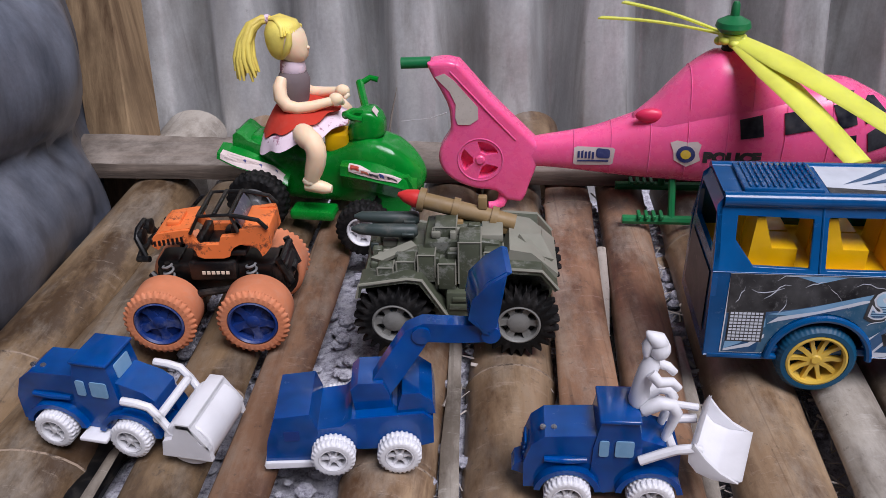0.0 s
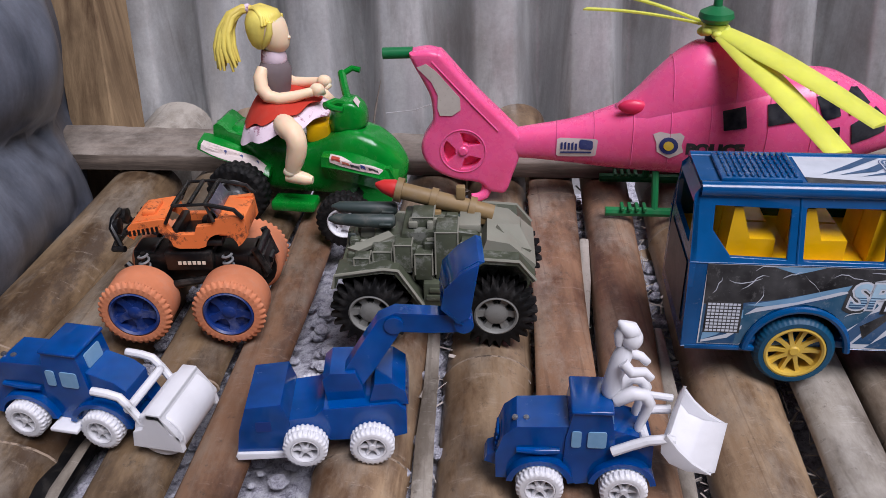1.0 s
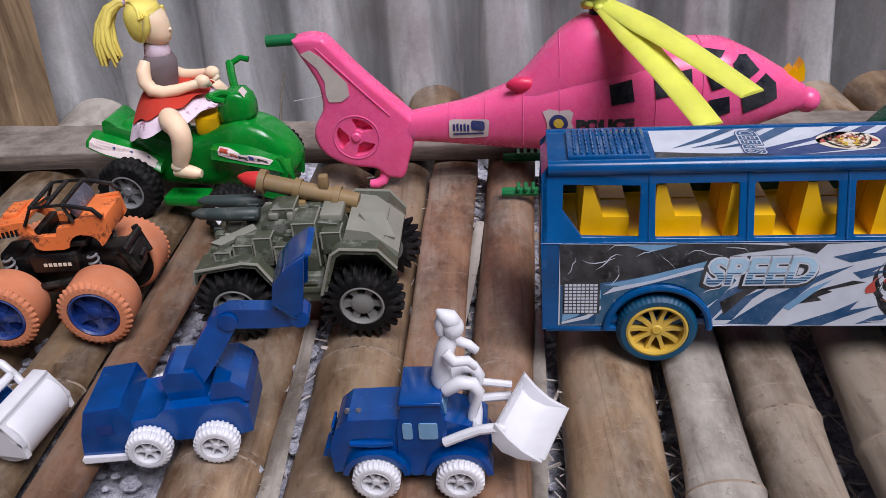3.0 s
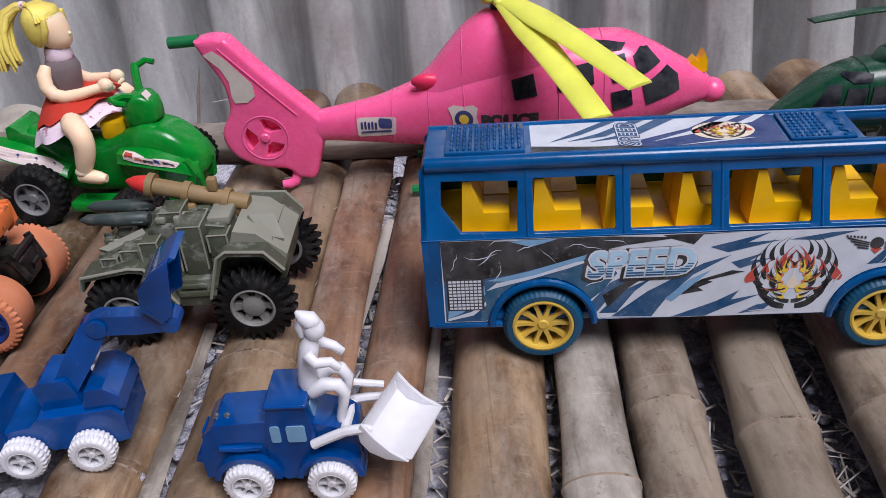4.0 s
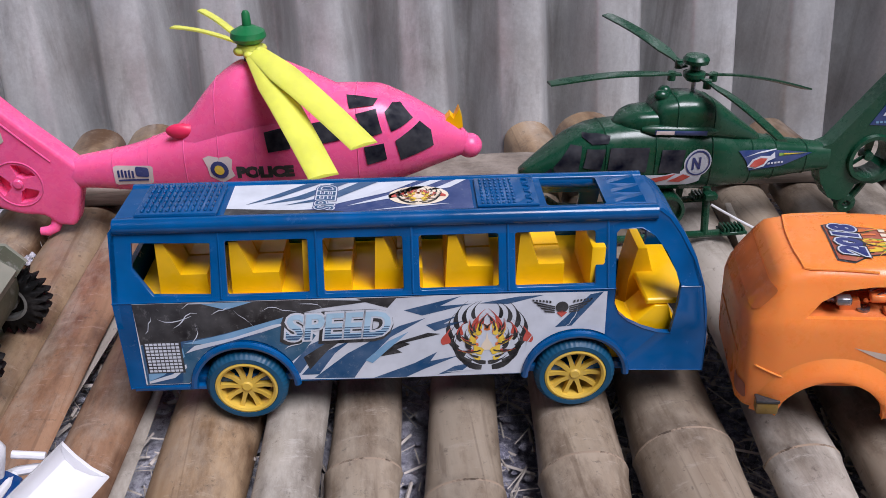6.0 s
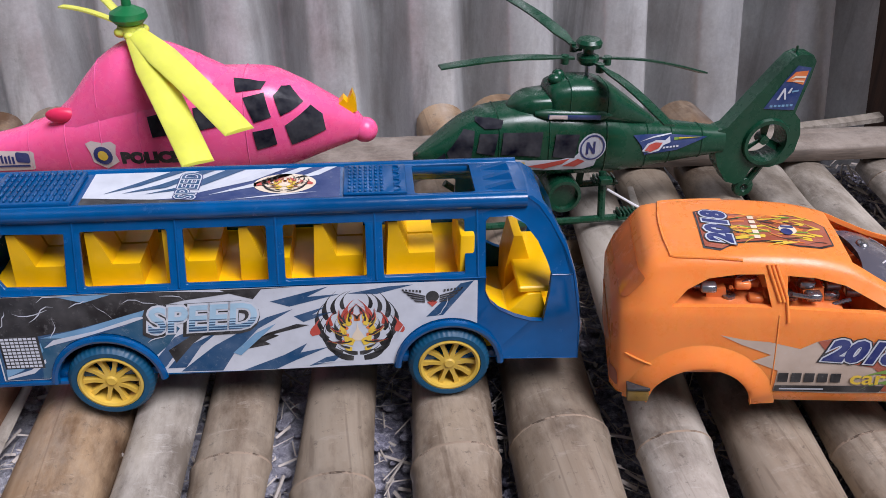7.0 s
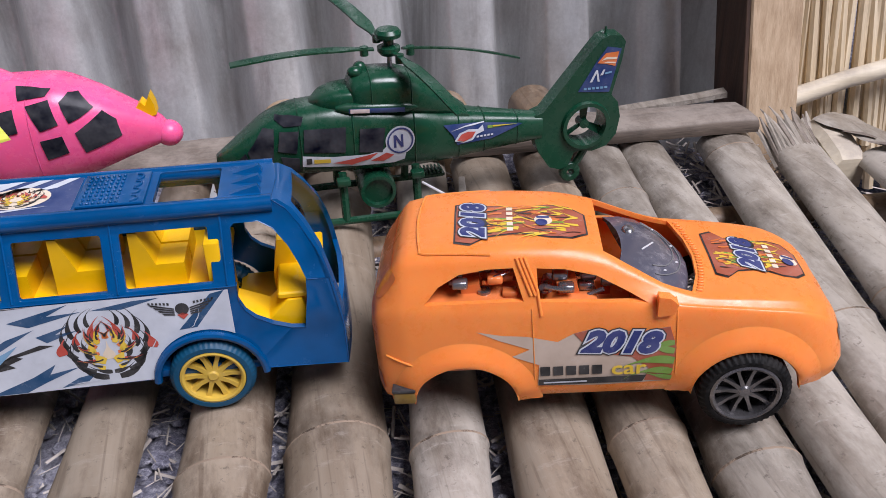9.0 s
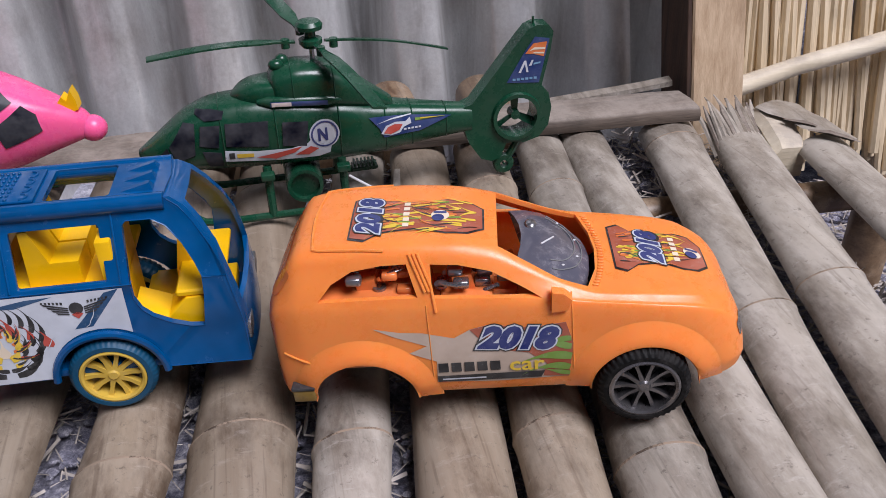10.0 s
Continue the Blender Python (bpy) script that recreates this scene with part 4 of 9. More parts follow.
# ---- the toys ----
def bus():
    e = thing("toy_bus", pose(0.180, 0.430, 0.0, 0, 0, -4.3), "blue plastic toy bus with yellow seats and worn stickers", "toy bus")
    W = 0.087

    def ys(z):
        return 0.002 + (z - 0.024) * 0.07 if z < 0.08 else 0.0059 + (z - 0.08) * 0.40

    front = [(0.024, 0.331), (0.045, 0.3305), (0.064, 0.3285), (0.08, 0.325), (0.095, 0.3195), (0.108, 0.312), (0.116, 0.306), (0.121, 0.299)]

    def xf(z):
        return lerp_table(front, z)[0]

    arch = lambda x: arc(x, 0.0235, 0.0285, 175, 5, 14)
    lower = [(0.0, 0.024)] + arch(0.066) + arch(0.256) + [(xf(0.024), 0.024), (xf(0.05), 0.05), (xf(0.08), 0.08), (0.3130, 0.08), (0.3122, 0.07), (0.3095, 0.0500), (0.302, 0.0508), (0.293, 0.0540), (0.284, 0.0590), (0.279, 0.064), (0.2760, 0.071), (0.2760, 0.08), (-0.001, 0.08)]
    upper = [(-0.001, 0.08), (0.2760, 0.08), (0.2765, 0.109), (0.2785, 0.111), (0.291, 0.111), (0.298, 0.107), (0.305, 0.098), (0.3103, 0.088), (0.3130, 0.08), (xf(0.08), 0.08), (xf(0.095), 0.095), (xf(0.108), 0.108), (xf(0.116), 0.116), (xf(0.121), 0.121), (0.004, 0.121), (0.0, 0.112)]
    wins = [[(0.0109, 0.0975), (0.0215, 0.0834), (0.0528, 0.0825), (0.0537, 0.1095), (0.0115, 0.1106)]]
    for a, b in ((0.0618, 0.1066), (0.1148, 0.1583), (0.1673, 0.2110), (0.2203, 0.2647)):
        wins.append(rrect(a, b, 0.0822, 0.1104, 0.0012, 2))
    for far in (False, True):
        bm = B()
        side = (lambda y: W - y) if far else (lambda y: y)
        plate(bm, [lower], lambda u, v, w: (u, side(ys(v) + 0.0028 * w), v))
        plate(bm, [upper] + wins, lambda u, v, w: (u, side(ys(v + 1e-6) + 0.0028 * w), v))
        weld(bm)
        bevelled(bm, 0.0006, 2, 50)
        ob = part("side_panel", bm, BLUE, e, sharp=40)
        # raised wheel arch lips and pillar seams
        for x in (0.066, 0.256):
            bm = B()
            a = [(x + 0.0295 * math.cos(radians(q)), side(ys(0.03) - 0.0012), 0.0235 + 0.0295 * math.sin(radians(q))) for q in range(178, 1, -8)]
            tube(bm, a, 0.0022, 8)
            part("wheel_arch", bm, BLUE, ob)
        for x in (0.058, 0.1107, 0.163, 0.2157, 0.2712):
            bm = B()
            tube(bm, [(x + 0.0005, side(ys(z + 1e-6) - 0.0001), z) for z in (0.081, 0.095, 0.11, 0.1205)], 0.0007, 6)
            part("seam", bm, BLUE, ob)
    # roof with hatch
    bm = B()
    y0 = ys(0.121)
    hatch = rrect(0.2385, 0.2715, y0 + 0.004, W - y0 - 0.004, 0.002, 3)
    roof = [(0.003, y0), (0.1, y0), (0.2, y0), (xf(0.121), y0), (xf(0.121) + 0.002, W / 2), (xf(0.121), W - y0), (0.2, W - y0), (0.1, W - y0), (0.003, W - y0)]
    plate(bm, [roof, hatch], lambda u, v, w: (u, v, 0.1225 - 0.003 * w))
    top = part("roof", bm, BLUE, e)
    bm = B()
    for s in (y0, W - y0):
        tube(bm, [(x, s, 0.1190) for x in (0.003, 0.1, 0.2, 0.299)], 0.0047, 16)
    part("roof_edge", bm, BLUE, top)
    # rear louvre panel
    bm = B()
    box(bm, 0.014, 0.0585, y0 + 0.001, W - y0 - 0.004, 0.1225, 0.1252, 0.001)
    for r in range(12):
        x = 0.0172 + 0.0034 * r
        for k in range(6):
            y = y0 + 0.0035 + 0.0059 * k
            box(bm, x, x + 0.0017, y, y + 0.0047, 0.1250, 0.1264, 0.0005, 1)
    part("roof_louvre", bm, BLUE, top)
    bm = B()
    box(bm, 0.2, 0.2345, y0 + 0.003, W - y0 - 0.004, 0.1225, 0.1242, 0.0008)
    for r in range(7):
        for k in range(8):
            box(bm, 0.2025 + 0.0029 * r, 0.2042 + 0.0029 * r, y0 + 0.0045 + 0.0042 * k, y0 + 0.0064 + 0.0042 * k, 0.124, 0.1251, 0.0004, 1)
    for k in range(4):
        tube(bm, [(0.2275 + 0.0035 * math.cos(radians(a)), y0 + 0.0075 + 0.0082 * k + 0.0030 * math.sin(radians(a)), 0.1245) for a in range(-90, 91, 30)], 0.0006, 6)
    part("roof_vent", bm, BLUE, top)
    bm = B()
    for k in range(3):
        y = y0 + 0.006 + 0.0118 * k
        raw(bm, [(0.276, y, 0.1222), (0.294, y - 0.001, 0.1222), (0.294, y + 0.005, 0.1222), (0.276, y + 0.004, 0.1222), (0.292, y + 0.001, 0.1262), (0.292, y + 0.004, 0.1262)], [(0, 1, 4), (1, 2, 5, 4), (2, 3, 5), (3, 0, 4, 5), (0, 3, 2, 1)])
    part("roof_fin", bm, BLUE, top)
    # front mask with the open windscreen, rear wall
    zs = [0.024, 0.045, 0.064, 0.08, 0.095, 0.108, 0.116, 0.121]
    outer = [(ys(z + 1e-6), z) for z in zs] + [(W - ys(z + 1e-6), z) for z in reversed(zs)]
    hole = [(ys(z) + 0.0058, z) for z in (0.060, 0.08, 0.095, 0.108, 0.1165)] + [(W - ys(z) - 0.0058, z) for z in (0.1165, 0.108, 0.095, 0.08, 0.060)]
    bm = B()
    plate(bm, [outer, hole], lambda u, v, w: (xf(v) + 0.004 * (1 - ((u - W / 2) / (W / 2)) ** 2) - 0.003 * w, u, v), cell=0.02)
    mask = part("front_mask", bm, BLUE, e, sharp=50)
    for y in (0.014, W - 0.014):
        bm = B()
        box(bm, 0.330, 0.3335, y - 0.008, y + 0.008, 0.036, 0.046, 0.001)
        part("headlight", bm, CHROME, mask, "small silver headlight sticker")
    bm = B()
    outer = [(ys(z + 1e-6), z) for z in zs] + [(W - ys(z + 1e-6), z) for z in reversed(zs)]
    plate(bm, [outer, rrect(0.018, W - 0.018, 0.086, 0.112, 0.002, 3)], lambda u, v, w: (-0.0005 + 0.003 * w + (0.004 if v > 0.12 else 0), u, v))
    rear = part("rear_panel", bm, BLUE, e)
    bm = B()
    sheet(bm, [[(0.012, 0.034), (W - 0.012, 0.034), (W - 0.014, 0.076), (0.013, 0.076)]], lambda u, v, w: (-0.0012, u, v))
    part("rear_sticker", bm, INK_REAR, rear, "rubbed printed sticker")
    # floor tray, seats
    bm = B()
    box(bm, 0.003, 0.326, 0.004, W - 0.004, 0.025, 0.030, 0.001)
    part("chassis", bm, BLUE, e)
    bm = B()
    box(bm, 0.002, 0.043, 0.0015, W - 0.0015, 0.0222, 0.0252, 0.0005)
    part("chassis_lip", bm, BLUE, e)
    bm = B()
    box(bm, 0.006, 0.27, 0.0085, W - 0.0085, 0.070, 0.0745, 0.001)
    box(bm, 0.262, 0.27, 0.011, W - 0.03, 0.03, 0.104, 0.001)
    box(bm, 0.27, 0.322, 0.008, W - 0.008, 0.03, 0.040, 0.001)
    part("seat_tray", bm, YELLOW, e)
    for row in range(6):
        x = 0.0212 + 0.0401 * row
        for y in (0.0205, 0.0435):
            bm = B()
            prism(bm, [(x, 0.0742), (x + 0.002, 0.1085), (x + 0.0065, 0.1085), (x + 0.013, 0.0885), (x + 0.0275, 0.0885), (x + 0.0275, 0.0742)], y, y + 0.021)
            bevelled(bm, 0.0008, 1)
            part("seat", bm, YELLOW, e)
    bm = B()
    prism(bm, [(0.293, 0.038), (0.293, 0.062), (0.297, 0.084), (0.302, 0.084), (0.307, 0.068), (0.314, 0.066), (0.319, 0.04)], 0.042, 0.068)
    bevelled(bm, 0.0012, 2)
    part("driver_seat", bm, YELLOW, e)
    bm = B()
    prism(bm, [(0.273, 0.038), (0.273, 0.06), (0.29, 0.052), (0.301, 0.064), (0.309, 0.064), (0.316, 0.04)], 0.011, 0.034)
    box(bm, 0.296, 0.322, 0.012, W - 0.012, 0.064, 0.068, 0.001)
    bevelled(bm, 0.0012, 2)
    part("dashboard", bm, YELLOW, e)
    # wheels
    for x, z in ((0.066, 0.0235), (0.256, 0.0245)):
        wheel(e, (x, 0.0062, z), 0.0232, 0.014, BLUE_TYRE, YELLOW_RIM, 10, 48, 0.0003, 0.55, 0.77, 0.28, 1, 0.15, 0.2, "blue rubber tyre", "yellow ten-spoke rim")
        wheel(e, (x, W - 0.0062, z), 0.0232, 0.014, BLUE_TYRE, YELLOW_RIM, 10, 40, 0.0006, 0.55, 0.77, 0.28, -1, 0.15, 0.2, "blue rubber tyre", "yellow ten-spoke rim")
        bm = B()
        tube(bm, [(x, 0.008, z), (x, W - 0.008, z)], 0.002, 8)
        part("axle", bm, CHROME, e)
    return e, ys, W


def flame(cx, cy, ang, ln, wd, bend):
    """A curved flame tongue as an outline."""
    pts_l, pts_r = [], []
    for k in range(9):
        t = k / 8
        a = radians(ang + bend * t)
        x = cx + ln * t * math.cos(a)
        y = cy + ln * t * math.sin(a)
        w = wd * (1 - t) ** 0.8 * (0.5 + 0.9 * math.sin(math.pi * min(t * 1.4 + 0.15, 1)))
        pts_l.append((x - w * math.sin(a), y + w * math.cos(a)))
        pts_r.append((x + w * math.sin(a), y - w * math.cos(a)))
    return pts_l + pts_r[::-1][1:]


def flame_emblem(parent, fn, cx, cy, s, name="flame_tongue", dark=1.0):
    """Rising flame tongues, black outside, red and yellow within, on both sides of a pale field."""
    rows = []
    for d in (-1, 1):
        for x, y, a, ln, wd, bend in ((0.10, -0.88, 6, 0.90, 0.070, 50), (0.30, -0.72, 14, 0.86, 0.060, 62), (0.42, -0.52, 22, 0.80, 0.060, 66), (0.56, -0.32, 36, 0.74, 0.055, 60), (0.66, -0.05, 56, 0.74, 0.050, 44), (0.55, 0.20, 66, 0.78, 0.045, 40), (0.40, 0.34, 62, 0.66, 0.040, 54), (0.24, 0.46, 66, 0.52, 0.035, 44), (0.50, -0.14, 50, 0.60, 0.030, 60), (0.30, -0.30, 30, 0.46, 0.026, 70), (0.02, -0.74, 0, 0.46, 0.050, 30), (0.20, 0.12, 40, 0.44, 0.026, 70)):
            rows.append((INK_BLACK, 0, x, y, a, ln, wd, bend, d))
        for x, y, a, ln, wd, bend in ((0.78, -0.20, 74, 0.46, 0.085, 30), (0.22, 0.16, 80, 0.60, 0.060, 30), (0.50, 0.02, 66, 0.40, 0.055, 40)):
            rows.append((INK_RED, 1, x, y, a, ln, wd, bend, d))
        for x, y, a, ln, wd, bend in ((0.08, -0.45, 20, 0.42, 0.080, 50), (0.24, -0.20, 50, 0.40, 0.060, 50), (0.14, 0.02, 60, 0.40, 0.045, 40), (0.12, -0.62, 5, 0.30, 0.050, 40)):
            rows.append((INK_YELLOW, 2, x, y, a, ln, wd, bend, d))
        for x, y, a, ln, wd, bend in ((0.30, -0.36, 25, 0.34, 0.028, 50), (0.36, -0.10, 50, 0.34, 0.026, 40), (0.22, 0.10, 55, 0.34, 0.022, 50), (0.16, -0.58, 10, 0.34, 0.026, 30), (0.52, -0.05, 70, 0.34, 0.026, 30)):
            rows.append((INK_BLACK, 3, x, y, a, ln, wd, bend, d))
    for d in (-1, 1):
        for k in range(13):
            a = 12 * k - 62
            r = 0.26 + 0.10 * (k % 3)
            rows.append(((INK_ORANGE, INK_YELLOW, INK_RED)[k % 3], 1 + (k % 3) * 0.5, r * math.cos(radians(a)) * 0.7, r * math.sin(radians(a)) - 0.12, a + 20, 0.34, 0.040, 26, d))
            rows.append((INK_BLACK, 3, (r + 0.06) * math.cos(radians(a + 5)) * 0.7, (r + 0.06) * math.sin(radians(a + 5)) - 0.12, a + 28, 0.26, 0.017, 24, d))
    rows.append((INK_CREAM, 0.5, 0.0, -0.40, 90, 0.5, 0.10, 0, 1))
    for mat, k, x, y, a, ln, wd, bend, d in rows:
        if mat is INK_BLACK:
            wd *= dark
        bm = B()
        sheet(bm, [[(cx + s * 1.16 * d * px, cy + s * 0.96 * py) for px, py in flame(x, y, a, ln, wd, bend)]], lambda u, v, w: fn(u, v, w, 0.0004 + 0.00009 * k))
        if d < 0:
            bmesh.ops.reverse_faces(bm, faces=bm.faces[:])
        part(name, bm, mat, parent, "", normals=False)


def bus_stickers(e, ys, W):
    def fn(u, v, w, lift=0.0002):
        return (u, ys(v) - lift, v)

    def band(name, loops, mat, lift, parent, label="", cell=None):
        for lp in loops:
            bm = B()
            sheet(bm, [lp], lambda u, v, w: fn(u, v, w, lift), cell)
            ob = part(name, bm, mat, parent, label, normals=False)
        return ob

    arch = lambda x, a, b: arc(x, 0.0235, 0.0315, a, b, 14)
    outline = [(0.009, 0.0265), (0.0335, 0.0265)] + arch(0.066, 172, 6) + [(0.15, 0.0258), (0.2235, 0.0262)] + arch(0.256, 176, 60) + [(0.2715, 0.0785), (0.2, 0.0792), (0.1, 0.0795), (0.0095, 0.0796)]
    st = band("side_sticker", [outline], INK_WHITE, 0.0003, e, "white sticker with blue and black stripes, rubbed")
    band("stripe", [[(0.0095, 0.0795), (0.104, 0.0793), (0.142, 0.0772), (0.112, 0.0735), (0.094, 0.0695), (0.07, 0.0625), (0.05, 0.0575), (0.03, 0.0545), (0.010, 0.0535)],
                    [(0.174, 0.0792), (0.154, 0.0785), (0.149, 0.0725), (0.137, 0.0765), (0.132, 0.079)],
                    [(0.171, 0.0555), (0.155, 0.0505), (0.161, 0.0485), (0.142, 0.0405), (0.156, 0.043), (0.150, 0.0475), (0.178, 0.0545)],
                    [(0.10, 0.042), (0.118, 0.054), (0.130, 0.058), (0.114, 0.046), (0.103, 0.0335)]], INK_BLACK, 0.00045, st, "black printed stripe")
    blues = [[(0.0105, 0.0533), (0.04, 0.0575), (0.072, 0.0655), (0.098, 0.072), (0.08, 0.0635), (0.055, 0.0563), (0.0335, 0.0525), (0.03, 0.027), (0.0105, 0.027)],
             [(0.105, 0.0275), (0.125, 0.0435), (0.155, 0.0605), (0.170, 0.0652), (0.150, 0.0535), (0.135, 0.0375), (0.128, 0.0268)],
             [(0.158, 0.0705), (0.19, 0.0785), (0.178, 0.0725), (0.196, 0.0735), (0.168, 0.0668)],
             [(0.17, 0.0605), (0.188, 0.066), (0.18, 0.061), (0.192, 0.0625), (0.175, 0.0565)],
             [(0.139, 0.0262), (0.163, 0.0355), (0.176, 0.0425), (0.172, 0.0365), (0.188, 0.0395), (0.169, 0.0315), (0.158, 0.0262)],
             [(0.243, 0.0565), (0.262, 0.077), (0.2695, 0.0785), (0.2525, 0.0572)],
             [(0.09, 0.0335), (0.104, 0.05), (0.123, 0.0592), (0.135, 0.062), (0.12, 0.055), (0.107, 0.0445), (0.097, 0.031)]]
    blues += [[(0.034, 0.0505), (0.052, 0.0545), (0.074, 0.0600), (0.092, 0.0660), (0.080, 0.0590), (0.060, 0.0530), (0.042, 0.0490)], [(0.098, 0.0300), (0.110, 0.0440), (0.128, 0.0525), (0.118, 0.0440), (0.108, 0.0300)], [(0.200, 0.0735), (0.222, 0.0770), (0.236, 0.0775), (0.216, 0.0725)], [(0.176, 0.0270), (0.186, 0.0325), (0.196, 0.0345), (0.190, 0.0290)]]
    band("stripe", blues, INK_BLUE, 0.0004, st, "blue printed stripe")
    band("stripe", [[(0.0098, 0.0268), (0.0330, 0.0268)] + arch(0.066, 172, 30) + [(0.1000, 0.0450), (0.1080, 0.0560), (0.0960, 0.0690), (0.0700, 0.0620), (0.0500, 0.0570), (0.0300, 0.0540), (0.0100, 0.0532)]], INK_TEAL, 0.00036, st, "teal printed field")
    band("stripe", [[(0.0340, 0.0470), (0.0400, 0.0520), (0.0620, 0.0565), (0.0850, 0.0640), (0.0960, 0.0655), (0.0800, 0.0600), (0.0560, 0.0530), (0.0400, 0.0490)], [(0.0110, 0.0290), (0.0250, 0.0335), (0.0335, 0.0400), (0.0335, 0.0375), (0.0260, 0.0310), (0.0110, 0.0275)]], INK_WHITE, 0.00052, st, "white printed streak")
    pales = [[(0.0335, 0.0535), (0.058, 0.059), (0.085, 0.0668), (0.099, 0.0705), (0.085, 0.0625), (0.065, 0.0565), (0.045, 0.053)],
             [(0.06, 0.0745), (0.075, 0.0790), (0.062, 0.079), (0.045, 0.0792)],
             [(0.011, 0.029), (0.0115, 0.034), (0.033, 0.0505), (0.0335, 0.045), (0.02, 0.033)],
             [(0.135, 0.0385), (0.148, 0.0505), (0.16, 0.0565), (0.150, 0.047), (0.139, 0.0365)]]
    band("stripe", pales, INK_PALE, 0.0005, st, "pale blue printed stripe")
    # cream mesh field of the sticker
    bm = B()
    for r in range(9):
        for c in range(8):
            x, z = 0.0125 + 0.0024 * c, 0.0353 + 0.0022 * r
            sheet(bm, [[(x, z), (x + 0.0019, z), (x + 0.0019, z + 0.0015), (x, z + 0.0015)]], lambda u, v, w: fn(u, v, w, 0.0007))
    part("mesh_print", bm, INK_WHITE, st, "printed white mesh pattern", normals=False)
    band("mesh_ground", [[(0.0115, 0.0345), (0.0325, 0.0345), (0.0325, 0.0555), (0.0115, 0.0555)]], INK_BLACK, 0.0006, st)
    # lettering
    for fat, mat, lift, label in ((0.0029, INK_BLACK, 0.00058, "black shadow of the lettering"), (0.0018, INK_WHITE, 0.00064, "white outline of the lettering"), (0.0006, INK_SKY, 0.0008, "striped pale blue lettering")):
        bm = B()
        off = 0.0009 if mat is INK_BLACK else 0.0
        letters(bm, "SPEED", 0.0222, lambda u, v, w: fn(u, v, w, lift), 0.18, fat, 0.98, 1, (0.1200 - off, 0.0612 - off))
        part("lettering", bm, mat, st, label, normals=False)
    # dark bars inside the letters' lower half
    for k in range(5):
        z = 0.0538 + 0.0017 * k
        h = 0.0012 - 0.00016 * k
        bm = B()
        letters(bm, "SPEED", 0.0222, lambda u, v, w: (u, v, 0), 0.18, 0.0006, 0.98, 1, (0.1200, 0.0612))
        for co, up in ((z, -1), (z + h, 1)):
            bmesh.ops.bisect_plane(bm, geom=bm.verts[:] + bm.edges[:] + bm.faces[:], plane_co=(0, co, 0), plane_no=(0, up, 0), clear_outer=True)
        for v in bm.verts:
            v.co = fn(v.co.x, v.co.y, 0, 0.00086)
        part("lettering_bar", bm, INK_BLUE, st, normals=False)
    flame_emblem(st, fn, 0.2045, 0.0525, 0.0255)
    # white cracks and scratches in the print
    rnd = random.Random(12)
    for x, z, ang, ln in ((0.030, 0.0640, 35, 0.018), (0.022, 0.0700, -10, 0.020), (0.052, 0.0720, 60, 0.012), (0.064, 0.0745, -20, 0.022), (0.014, 0.0610, 80, 0.012), (0.042, 0.0660, -50, 0.014), (0.080, 0.0735, 15, 0.020), (0.100, 0.0770, -8, 0.018), (0.036, 0.0760, 5, 0.026), (0.090, 0.0480, 70, 0.012), (0.180, 0.0300, 20, 0.020), (0.226, 0.0420, 75, 0.014), (0.255, 0.0690, -60, 0.014)):
        line = []
        px, pz, a = x, z, ang
        for k in range(6):
            line.append((px, pz))
            a += rnd.uniform(-38, 38)
            px, pz = px + ln / 5 * math.cos(radians(a)), min(pz + ln / 5 * math.sin(radians(a)), 0.0792)
        wd = [0.00005, 0.00022, 0.00030, 0.00026, 0.0002, 0.00005]
        bm = B()
        sheet(bm, [[(p[0], p[1] + q) for p, q in zip(line, wd)] + [(p[0] + q, p[1] - q) for p, q in reversed(list(zip(line, wd)))]], lambda u, v, w: fn(u, v, w, 0.0009))
        part("scratch", bm, INK_WHITE, st, "", normals=False)
    # winged badge
    bm = B()
    sheet(bm, [arc(0.2465, 0.0695, 0.0036, 0, 350, 16)], lambda u, v, w: fn(u, v, w, 0.0006))
    for s in (-1, 1):
        for k in range(4):
            sheet(bm, [[(0.2465 + s * 0.004, 0.0702 - 0.0012 * k), (0.2465 + s * (0.0165 - 0.002 * k), 0.0738 - 0.002 * k), (0.2465 + s * (0.0155 - 0.002 * k), 0.0725 - 0.002 * k), (0.2465 + s * 0.004, 0.0694 - 0.0012 * k)]], lambda u, v, w: fn(u, v, w, 0.0006))
    part("wing_badge", bm, INK_BLACK, st, "small dark winged badge print", normals=False)
    for s in (-1, 1):
        for k in range(6):
            bm = B()
            x = 0.2465 + s * (0.0062 + 0.0019 * k)
            sheet(bm, [[(x, 0.0722 + 0.0003 * k), (x + s * 0.0011, 0.0725 + 0.0003 * k), (x + s * 0.0011, 0.0740 + 0.0002 * k), (x, 0.0737 + 0.0002 * k)]], lambda u, v, w: fn(u, v, w, 0.0006))
            part("badge_check", bm, INK_BLACK, st, "", normals=False)
    bm = B()
    sheet(bm, [[(0.2435, 0.0660), (0.2465, 0.0630), (0.2495, 0.0660), (0.2465, 0.0672)]], lambda u, v, w: fn(u, v, w, 0.0006))
    part("badge_point", bm, INK_RED, st, "", normals=False)
    # roof sticker
    y0 = ys(0.121)
    wide = 0.099
    narrow = (W - 2 * y0) / (wide - 2 * y0)
    rf = lambda u, v, w, lift=0.0002: (u, y0 + (v - y0) * narrow, 0.1225 + lift)

    def rband(name, loops, mat, lift, label=""):
        for lp in loops:
            bm = B()
            sheet(bm, [lp], lambda u, v, w: rf(u, v, w, lift))
            ob = part(name, bm, mat, rs, label, normals=False)
        return ob

    bm = B()
